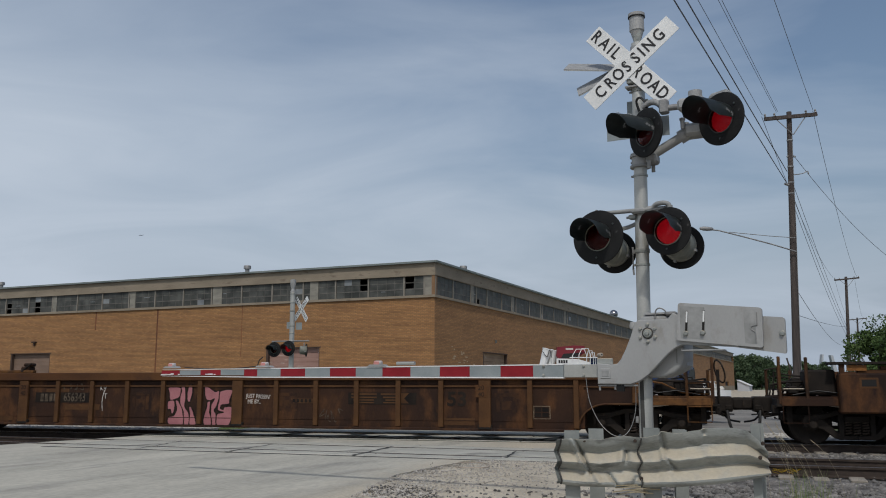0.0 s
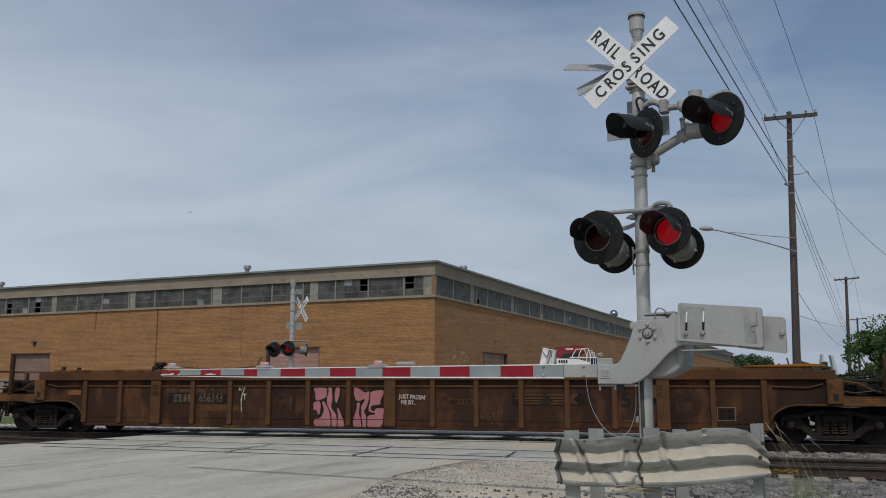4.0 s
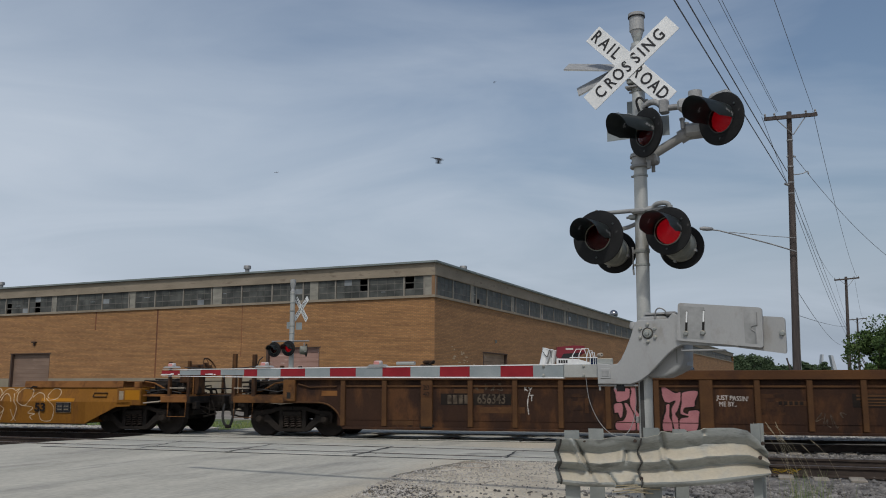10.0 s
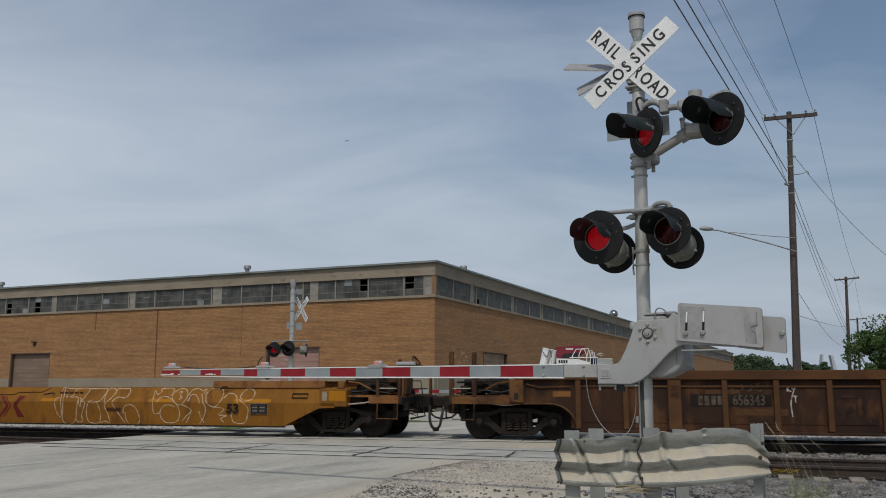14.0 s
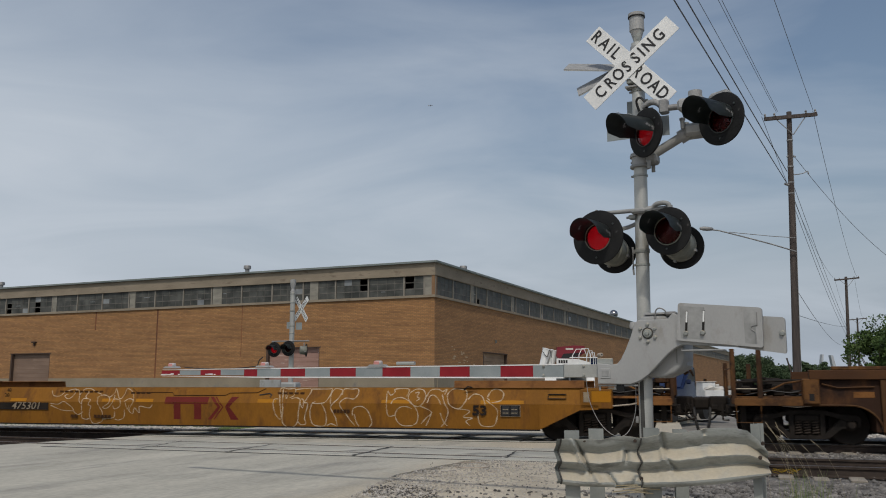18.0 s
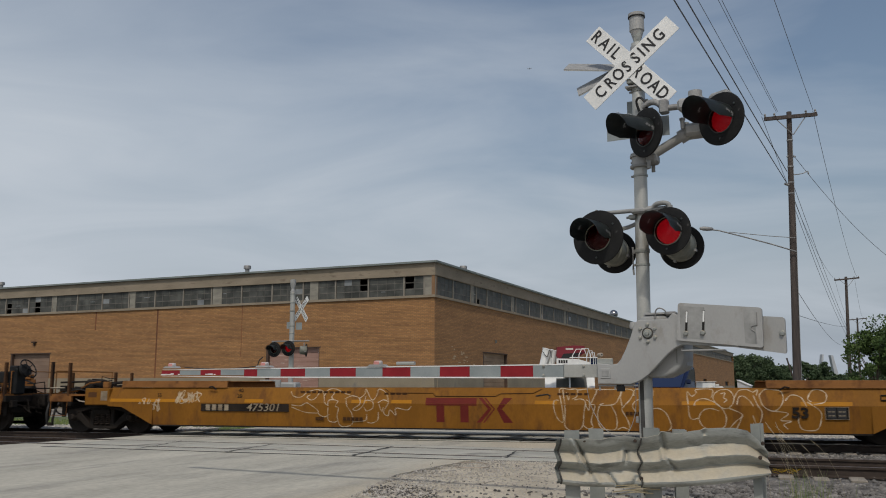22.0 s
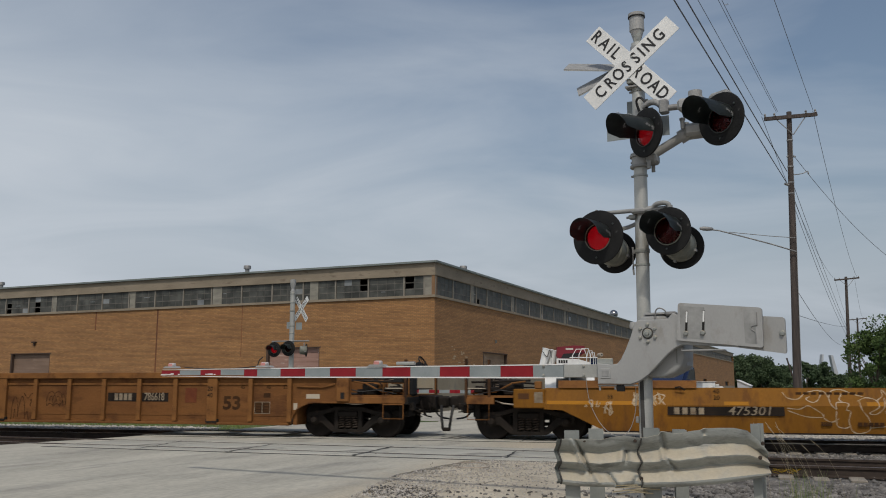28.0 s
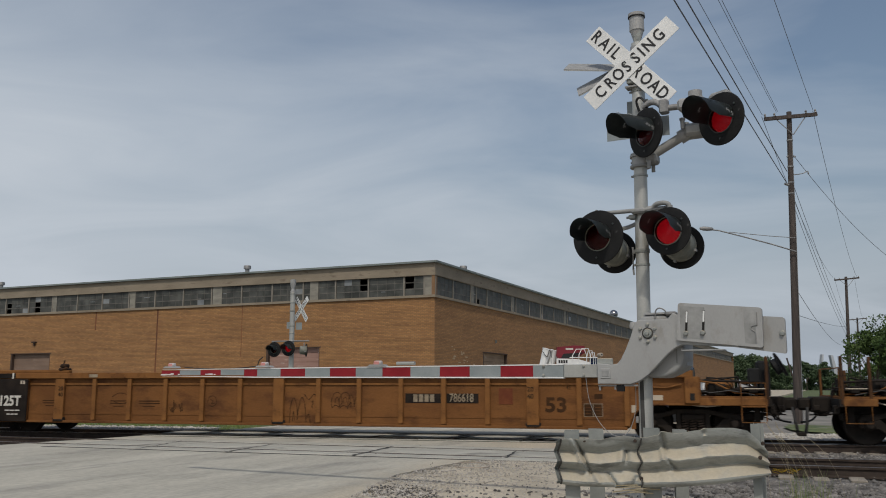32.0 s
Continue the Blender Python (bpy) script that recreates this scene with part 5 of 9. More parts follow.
        # white strip painted for the bright background seen through the slot
        part("slot_light", bright, M["white"], p1)
        part("slot_bolt", lathe(B(), [(0.0, 0.03), (0.022, 0.026), (0.028, 0.0), (0.034, -0.002)], 8, Matrix.Translation((x - 0.012, -0.302, 1.805 + U)) @ Matrix.Rotation(radians(90), 4, "X")), M["galv"], p1, "", True)
    part("slot_bolt", lathe(B(), [(0.0, 0.03), (0.022, 0.026), (0.028, 0.0), (0.034, -0.002)], 8, Matrix.Translation((1.44, -0.218, 1.785 + U)) @ Matrix.Rotation(radians(90), 4, "X")), M["galv"], p2, "", True)
    part("keeper", tube(B(), [(1.20, -0.304, 1.69 + U), (1.195, -0.304, 1.80 + U), (1.155, -0.304, 1.83 + U), (1.16, -0.304, 1.86 + U), (1.215, -0.304, 1.87 + U), (1.215, -0.304, 2.0 + U)], 0.006, 6), M["grey"], p1)
    part("rear_cover", boxed(0.18, 0.42, 0.0, 0.42, 1.42 + U, 1.72 + U, bevel=0.06), M["alu_mech"], g, "", True)
    part("cable_clip", boxed(-0.28, -0.2, -0.24, -0.2, 1.2 + U, 1.275 + U), M["black"], g)
    part("under_rail", boxed(-0.49, -0.05, -0.235, -0.205, 1.255 + U, 1.275 + U, bevel=0.004), M["patch_grey"], g)
    for x, z in ((-0.475, 1.21), (-0.30, 1.22)):
        part("under_bolt", rod(B(), (x, -0.22, z + U), (x, -0.22, 1.27 + U), 0.012, 8), M["grey"], g)
    part("elbow_fitting", lathe(B(), [(0.0, -0.03), (0.035, -0.025), (0.045, 0.0), (0.035, 0.05), (0.0, 0.055)], 14, Matrix.Translation((-0.1, -0.15, 1.90 + U))), M["alu_mech"], g, "", True)
    part("socket_bracket", boxed(-0.50, -0.32, -0.24, -0.20, 1.49 + U, 1.56 + U, bevel=0.008), M["galv"], g)
    part("cable", tube(B(), smooth_line([(-0.62, -0.26, 1.35 + U), (-0.59, -0.25, 1.1 + U), (-0.5, -0.22, 0.88 + U), (-0.38, -0.2, 0.75 + U), (-0.26, -0.18, 0.72 + U), (-0.18, -0.12, 0.8 + U), (-0.12, -0.1, 1.0 + U), (-0.11, -0.1, 1.28 + U)]), 0.004, 6), M["grey"], g)
    return g


gate_machine()


def gate_arm():
    """Lies from its support out over the road; x runs outwards along the arm."""
    U = 1.425
    a = thing("crossing_barrier", pose(1.80, 9.70, U, 0, -0.15, 180 - 28.2), "lowered red and white striped crossing gate arm", "gate arm")
    H, D = 0.067, 0.025
    bm = B()
    box(bm, -0.02, 0.474, -D, D, -H - 0.006, H + 0.006, bevel=0.006)
    part("arm_socket", bm, M["alu"], a, "scuffed pale metal sleeve")
    marks = [0.478, 0.85, 1.262, 1.668, 2.075, 2.49, 2.90, 3.305, 3.71, 4.115, 4.525, 4.93, 5.165, 5.59, 5.97, 6.37, 6.72]
    for i, (p, q) in enumerate(zip(marks, marks[1:])):
        h = H * (1.0 - 0.035 * i) if i > 11 else H * (1.0 - 0.016 * i)
        part("stripe", boxed(p, q, -D, D, -h, h, bevel=0.003), M["stripe"] if i % 2 == 0 else M["red"], a)
    hh = H * 0.86
    part("edge_trim", prism(B(), [(0.478, H + 0.012), (0.478, H), (4.9, hh - 0.012), (6.71, hh * 0.74), (6.71, hh * 0.74 + 0.005), (4.9, hh)], -D - 0.004, D + 0.004), M["white"], a)
    part("edge_trim", prism(B(), [(0.478, -H), (0.478, -H - 0.016), (4.9, -hh - 0.014), (6.71, -hh * 0.74 - 0.005), (6.71, -hh * 0.74), (4.9, -hh)], -D - 0.004, D + 0.004), M["white"], a)
    for x, z in ((0.05, 0.05), (0.05, -0.05), (0.24, 0.05), (0.24, -0.05), (0.72, 0.05), (0.72, -0.05)):
        part("bolt", lathe(B(), [(0.0, 0.016), (0.014, 0.012), (0.018, 0.0)], 8, Matrix.Translation((x, D + 0.002, z)) @ Matrix.Rotation(radians(-90), 4, "X")), M["galv"], a, "", True)
    for x in (6.55, 4.82, 2.98):
        l = part("arm_lamp", boxed(x - 0.055, x + 0.055, -0.04, 0.04, H + 0.012, H + 0.074, bevel=0.018), M["lamp_case"], a, "small gate arm lamp", True)
        part("lamp_window", boxed(x - 0.04, x + 0.04, 0.037, 0.044, H + 0.022, H + 0.065, bevel=0.004), M["lamp_cover"], l, "pale red lamp window")
        part("lamp_foot", prism(B(), [(x - 0.14, H + 0.0), (x + 0.14, H + 0.0), (x + 0.10, H + 0.026), (x - 0.10, H + 0.026)], -0.045, 0.045), M["alu_mech"], l)
    part("lamp_tube", rod(B(), (2.44, 0, H + 0.036), (2.70, 0, H + 0.036), 0.022, 12), M["alu"], a, "short pale metal tube", True)
    part("cable", tube(B(), [(6.3, 0, H + 0.01), (5.9, 0, H - 0.012), (5.5, 0, H - 0.02), (5.2, 0, H - 0.002), (4.95, 0, H + 0.02), (4.92, 0, H + 0.1), (4.86, 0.0, H + 0.14)], 0.008, 6), M["hose"], a)
    part("tip", boxed(6.72, 6.732, -D, D, -0.036, 0.036), M["red"], a)
    rnd = random.Random(2)
    for k in range(9):
        x = rnd.uniform(6.36, 6.66) if k < 6 else rnd.uniform(5.6, 5.95)
        part("scuff", boxed(x, x + rnd.uniform(0.03, 0.1), D + 0.0004, D + 0.0016, -0.036 + rnd.uniform(0, 0.012), -0.02 + rnd.uniform(0, 0.012)), M["white"], a, "pale scuff on the stripe")
    return a


gate_arm()


# ---- thrie-beam guard in front of the mast ----
def guard():
    g = thing("guardrail", pose(2.08, 8.45, 0.0, 0, 0, -9), "bent and dented galvanised guardrail protecting the signal", "guardrail")
    # ribs from the top edge down: in, out, in, out, and a short turned-in lip; (depth towards the road, share of the height)
    ribs = [(0.050, 1.0), (0.046, 0.975), (0.020, 0.86), (-0.040, 0.73), (-0.050, 0.70), (-0.040, 0.67), (0.038, 0.53), (0.048, 0.50), (0.040, 0.47), (-0.034, 0.34), (-0.044, 0.31), (-0.034, 0.28), (0.036, 0.13), (0.048, 0.10), (0.046, 0.06), (0.020, 0.0)]
    fine = []
    for (d0, u0), (d1, u1) in zip(ribs, ribs[1:]):
        fine += [(d0 + (d1 - d0) * k / 3, u0 + (u1 - u0) * k / 3) for k in range(3)]
    fine.append(ribs[-1])
    XS = [-1.0, -0.74, -0.58, -0.34, -0.21, -0.02, 0.0, 0.16, 0.37, 0.40, 0.68, 0.80, 0.90, 1.0]
    TOP = [0.760, 0.757, 0.748, 0.792, 0.775, 0.803, 0.835, 0.818, 0.855, 0.872, 0.874, 0.845, 0.76, 0.64]
    LX = [-1.0, -0.75, -0.38, -0.30, -0.17, 0.14, 0.50, 0.76, 0.90, 1.0]
    LOW = [0.335, 0.311, 0.308, 0.322, 0.315, 0.322, 0.354, 0.394, 0.42, 0.445]
    # creases: depth, place, slant along the height, from and to which height, width
    creases = ((0.075, -0.73, -0.20, 0.20, 1.0, 0.020), (-0.045, -0.77, -0.20, 0.25, 1.0, 0.028), (0.07, -0.33, 0.06, 0.42, 0.72, 0.03), (-0.04, -0.36, 0.05, 0.45, 0.75, 0.035), (0.055, 0.03, -0.12, 0.62, 1.0, 0.022), (0.06, 0.09, -0.42, 0.28, 0.55, 0.025), (-0.03, 0.06, -0.4, 0.3, 0.6, 0.03), (0.05, -0.46, -0.35, 0.0, 0.30, 0.02), (-0.03, -0.60, -0.3, 0.0, 0.3, 0.03), (0.04, -0.24, 0.2, 0.0, 0.22, 0.03), (0.03, 0.40, -0.1, 0.86, 1.0, 0.02))

    def at(x, d, u, y_in, seed):
        top, low = float(np.interp(x, XS, TOP)), float(np.interp(x, LX, LOW))
        n1 = noise.noise(Vector((x * 2.1, u * 1.3, seed)))
        n2 = noise.noise(Vector((x * 6.5, u * 3.5, seed + 5)))
        dent = 0.0
        for a, b, sl, lo, hi, w in creases:
            if lo < u < hi:
                dent += a * math.exp(-((x - b - sl * (u - (lo + hi) / 2)) / w) ** 2) * math.sin((u - lo) * math.pi / (hi - lo)) ** 0.6
        lean = 0.10 * max(0.0, x - 0.2) * u * u + 0.12 * max(0.0, x - 0.7)
        d = d * (1.0 + 0.25 * n1) * (1.0 - 0.35 * max(0.0, u - 0.55) * (1 if x > 0.2 else 0))
        return (-d + lean + 0.024 * n1 + 0.009 * n2 + dent + y_in, low + (top - low) * u + 0.008 * n2 * u)

    def sheet_part(x0, x1, y_in, seed):
        bm = B()
        cols = int((x1 - x0) / 0.011)
        rows = []
        for c in range(cols + 1):
            x = x0 + (x1 - x0) * c / cols
            ring = []
            for d, u in fine:
                end = 0.35 * d * max(0.0, 1 - (x - x0) / 0.12)
                y, z = at(x, d, u, y_in, seed)
                ring.append(bm.verts.new((x + end, y, z)))
            rows.append(ring)
        n = len(fine) - 1
        for a, b in zip(rows, rows[1:]):
            for k in range(n):
                bm.faces.new((a[k], b[k], b[k + 1], a[k + 1]))
        bmesh.ops.recalc_face_normals(bm, faces=bm.faces)
        bmesh.ops.solidify(bm, geom=bm.faces[:], thickness=0.004)
        return bm
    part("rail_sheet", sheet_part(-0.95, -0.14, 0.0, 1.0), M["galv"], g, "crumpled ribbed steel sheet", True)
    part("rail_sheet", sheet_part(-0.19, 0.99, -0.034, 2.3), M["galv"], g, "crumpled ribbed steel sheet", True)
    for xs, yo, seed, r in ((-0.20, -0.036, 2.3, 0.007), (-0.955, -0.003, 1.0, 0.009)):
        pts = []
        for d, u in fine:
            y, z = at(xs, d, u, yo, seed)
            pts.append((xs - 0.004 + 0.35 * d, y - 0.002, z))
        part("overlap_edge", tube(B(), pts, r, 5), M["joint"], g, "dark gap where two sheets overlap")
    # curled end flange past the first gap
    bm = B()
    rows = []
    for c in range(5):
        x = -1.0 + 0.011 * c
        rows.append([bm.verts.new((x + 0.35 * d, at(-0.97, d, u, 0.012, 1.0)[0], at(-0.97, d, u, 0.0, 1.0)[1])) for d, u in fine])
    for a, b in zip(rows, rows[1:]):
        for k in range(len(fine) - 1):
            bm.faces.new((a[k], b[k], b[k + 1], a[k + 1]))
    bmesh.ops.solidify(bm, geom=bm.faces[:], thickness=0.004)
    part("end_strip", bm, M["galv_post"], g, "narrow strip of the end sheet", True)

    def post(x0, x1, y, z1):
        bm = B()
        x = (x0 + x1) / 2
        box(bm, x0, x1, y, y + 0.006, -0.3, z1)
        box(bm, x0, x1, y + 0.144, y + 0.15, -0.3, z1)
        box(bm, x - 0.004, x + 0.004, y + 0.006, y + 0.144, -0.3, z1)
        return part("post", bm, M["galv_post"], g, "galvanised steel post")
    post(-0.912, -0.768, 0.06, 0.826)
    post(-0.145, 0.0, 0.06, 0.855)
    bm = B()
    box(bm, 0.850, 0.932, 0.10, 0.106, -0.3, 0.905)
    box(bm, 0.936, 0.990, 0.21, 0.216, -0.3, 0.905)
    prism(bm, [(0.888, 0.905), (0.894, 0.905), (0.894, -0.3), (0.888, -0.3)], 0.106, 0.12)
    bm.faces.new([bm.verts.new(q) for q in ((0.89, 0.12, -0.3), (0.962, 0.21, -0.3), (0.962, 0.21, 0.905), (0.89, 0.12, 0.905))])
    part("post", bm, M["galv_post"], g, "twisted galvanised steel post")
    post(-0.672, -0.518, 0.75, 0.81)
    post(0.20, 0.33, 0.75, 0.81)
    for x, z in ((0.93, 0.73), (-0.24, 0.745), (0.9, 0.6), (-0.19, 0.39), (-0.72, 0.74)):
        part("bolt", lathe(B(), [(0.0, 0.02), (0.014, 0.018), (0.02, 0.0)], 8, Matrix.Translation((x, -0.03, z)) @ Matrix.Rotation(radians(90), 4, "X")), M["steel"], g, "", True)
    # dead stalks and rubbish under the sheet
    bm = B()
    rnd = random.Random(4)
    for k in range(5):
        x = rnd.uniform(-0.5, -0.1)
        tube(bm, smooth_line([(x, 0.0, 0.24 + 0.02 * k), (x + 0.15, -0.05, 0.27 + 0.015 * k), (x + 0.32, 0.02, 0.25 + 0.02 * k)]), 0.006, 5)
    part("dry_twigs", bm, M["straw"], g, "dry twigs caught under the sheet")
    return g


guard()


# ---- the like signal on the far side of the tracks ----
def far_signal():
    s = thing("crossing_signal", pose(-6.1, 35.0, -0.2, 0, 0, -20), "silver crossing signal seen beyond the train", "crossing signal")
    U = 0.2
    part("mast", rod(B(), (0, 0, 0), (0, 0, 5.0 + U), 0.1, 16), M["alu"], s, "", True)
    part("cap", lathe(B(), [(0.1, 4.98 + U), (0.105, 5.0 + U), (0.06, 5.1 + U), (0.12, 5.3 + U), (0.12, 5.48 + U), (0, 5.5 + U)], 16), M["alu_mech"], s, "", True)
    for z in (3.3, 3.6, 4.2, 4.55, 4.9):
        part("band", lathe(B(), [(0.1, -0.03), (0.115, -0.02), (0.115, 0.02), (0.1, 0.03)], 16, Matrix.Translation((0, 0, z + U))), M["galv"], s, "", True)
    crossbuck(s, pose(0.33, 0.14, 4.50, 0, 0, -30))
    part("sign_plate", boxed(-0.32, 0.05, 0.12, 0.13, 3.70, 3.97), M["stripe"], s)
    part("sign_plate", boxed(0.1, 0.38, 0.12, 0.13, 3.65, 3.94), M["stripe"], s)
    part("cross_arm", rod(B(), (-0.85, -0.1, 2.98 + U), (0.85, -0.1, 2.98 + U), 0.03, 10), M["grey"], s, "", True)
    flasher(s, pose(-0.682, -0.2, 2.851), 0, LAMPS_A)
    flasher(s, pose(-0.005, -0.25, 2.887), 0, LAMPS_B)
    flasher(s, pose(0.74, -0.1, 2.81), 128, LAMPS_B, False, True, disc=0.26)
    # its gate machine and arm, half hidden by the cars
    part("machine_case", boxed(-0.75, 0.35, -0.25, 0.25, 0.75 + U, 1.35 + U, bevel=0.06), M["alu_mech"], s, "", True)
    part("counterweight", boxed(-1.25, -0.3, -0.3, -0.2, 1.05 + U, 1.45 + U, bevel=0.02), M["alu_mech"], s)
    arm = thing("crossing_barrier", pose(-5.9, 34.8, 1.05, 0, 0.4, -20), "lowered striped gate arm beyond the train", "gate arm")
    for i in range(23):
        part("stripe", boxed(0.4 + i * 0.41, 0.4 + (i + 1) * 0.41, -0.025, 0.025, -0.06, 0.06), M["red"] if i % 2 else M["stripe"], arm)
    part("arm_socket", boxed(-0.3, 0.4, -0.03, 0.03, -0.08, 0.08), M["alu_mech"], arm)
    return s


far_signal()
# ---- train of empty well cars ----
def travelled(t):
    """Metres that the train has gone since the start."""
    return ((-3.994e-06 * t + 1.5579e-04) * t + 1.84677e-02) * t * t + 0.91502 * t


CARS = []          # (car, its place in the train)
WHEELSETS = []     # (wheelset, place in its car)
WHEEL_R = 0.42


def mirror_x(poly, sign):
    return [(x * sign, z) for x, z in poly]


TRUCK_MESH = {}


def shared(key, make, mat, smooth=False):
    if key not in TRUCK_MESH:
        ob = link(key, make(), mat, smooth)
        TRUCK_MESH[key] = ob.data
        bpy.data.objects.remove(ob)
    return TRUCK_MESH[key]


def piece(name, me, parent, m=Matrix(), label=""):
    o = new(name, me)
    o.parent = parent
    o.matrix_basis = m
    return tagged(o, label)


def wheel_bm():
    ax = Matrix.Rotation(radians(90), 4, "X")
    return lathe(B(), [(0.0, 0.075), (0.09, 0.075), (0.10, 0.05), (0.14, 0.02), (0.30, 0.03), (0.34, 0.058), (0.405, 0.06), (0.418, 0.05), (0.424, -0.035), (0.448, -0.055), (0.448, -0.07), (0.34, -0.07), (0.30, -0.03), (0.14, -0.06), (0.10, -0.09), (0.0, -0.09)], 32, ax)


def side_frame_bm():
    """Cast side frame: arched top member, slanting lower members, columns either side of the springs, jaws over the axle boxes."""
    bm = B()
    for sg in (-1, 1):
        for poly in ([(0.0, 0.74), (0.35, 0.74), (0.60, 0.665), (1.02, 0.62), (1.07, 0.53), (1.05, 0.37), (0.985, 0.36), (0.97, 0.50), (0.90, 0.535), (0.80, 0.50), (0.62, 0.555), (0.36, 0.63), (0.0, 0.63)],
                     [(0.80, 0.50), (0.66, 0.545), (0.33, 0.225), (0.33, 0.12), (0.43, 0.14), (0.68, 0.335), (0.76, 0.345)],
                     [(0.25, 0.18), (0.36, 0.16), (0.36, 0.66), (0.25, 0.66)],
                     [(0.0, 0.12), (0.36, 0.12), (0.36, 0.20), (0.0, 0.205)]):
            part_bm = prism(B(), mirror_x(poly, sg), -0.085, 0.07)
            bmesh.ops.bevel(part_bm, geom=[e for e in part_bm.edges if abs(e.verts[0].co.y - e.verts[1].co.y) < 1e-4], offset=0.014, segments=1, affect="EDGES")
            me = bpy.data.meshes.new("piece")
            part_bm.to_mesh(me)
            part_bm.free()
            bm.from_mesh(me)
            bpy.data.meshes.remove(me)
    return bm


def truck(car, x0, stirrup=False):
    tr = new("truck")
    tr.parent = car
    tr.location = (x0, 0, 0)
    tagged(tr, "sooty four-wheel truck with coil springs")
    for sy in (-1, 1):
        turn = Matrix.Translation((0, sy * 1.03, 0)) @ (Matrix() if sy < 0 else Matrix.Rotation(math.pi, 4, "Z"))
        piece("side_frame", shared("side_frame", side_frame_bm, M["truck"]), tr, turn)
        if sy > 0:
            continue
        for x in (-0.17, 0.0, 0.17):
            def coil():
                bm = B()
                pts = [(0.066 * math.cos(a), 0.066 * math.sin(a), 0.215 + 0.28 * a / (math.tau * 5)) for a in [i * math.tau / 8 for i in range(41)]]
                return tube(bm, pts, 0.018, 6)
            piece("coil_spring", shared("coil_spring", coil, M["spring"], True), tr, turn @ Matrix.Translation((x, -0.03, 0)))
        piece("bolster_end", shared("bolster_end", lambda: boxed(-0.24, 0.24, -0.13, 0.1, 0.50, 0.625, bevel=0.02), M["truck"]), tr, turn)
        for x in (-0.865, 0.865):
            piece("bearing_cap", shared("bearing_cap", lambda: lathe(B(), [(0.0, 0.14), (0.06, 0.135), (0.085, 0.11), (0.095, 0.05), (0.12, 0.02), (0.12, -0.02)], 16, Matrix.Rotation(radians(90), 4, "X")), M["truck"], True), tr, turn @ Matrix.Translation((x, -0.05, WHEEL_R)))
        # black plate added behind the springs to darken the gaps between them
        piece("spring_gap_shade", shared("spring_gap_shade", lambda: boxed(-0.25, 0.25, 0.05, 0.062, 0.2, 0.63), M["dark"]), tr, turn)
        piece("friction_wedge", shared("friction_wedge", lambda: prism(B(), [(-0.25, 0.36), (-0.20, 0.50), (0.20, 0.50), (0.25, 0.36), (0.22, 0.47), (-0.22, 0.47)], -0.06, 0.05), M["wheel"]), tr, turn)
        for x in (-0.865, 0.865):
            piece("adapter", shared("adapter", lambda: boxed(-0.11, 0.11, -0.10, 0.06, 0.50, 0.56, bevel=0.01), M["truck"]), tr, turn @ Matrix.Translation((x, 0, 0)))
        piece("brake_head", shared("brake_head", lambda: rod(B(), (-0.7, 0.3, 0.36), (0.7, 0.3, 0.36), 0.04, 8), M["truck"]), tr, turn)
    piece("bolster", shared("bolster", lambda: boxed(-0.2, 0.2, -0.95, 0.95, 0.42, 0.72, bevel=0.03), M["truck"]), tr)
    for x in (-0.865, 0.865):
        ws = new("wheelset")
        ws.parent = car
        ws.location = (x0 + x, 0, WHEEL_R)
        for sy in (-1, 1):
            m = Matrix.Translation((0, sy * 0.75, 0)) @ (Matrix() if sy < 0 else Matrix.Rotation(math.pi, 4, "Z"))
            piece("wheel", shared("wheel", wheel_bm, M["wheel"], True), ws, m)
        piece("axle", shared("axle", lambda: rod(B(), (0, -1.02, 0), (0, 1.02, 0), 0.075, 12), M["wheel"], True), ws)
        WHEELSETS.append((ws, x0 + x))
    return tr


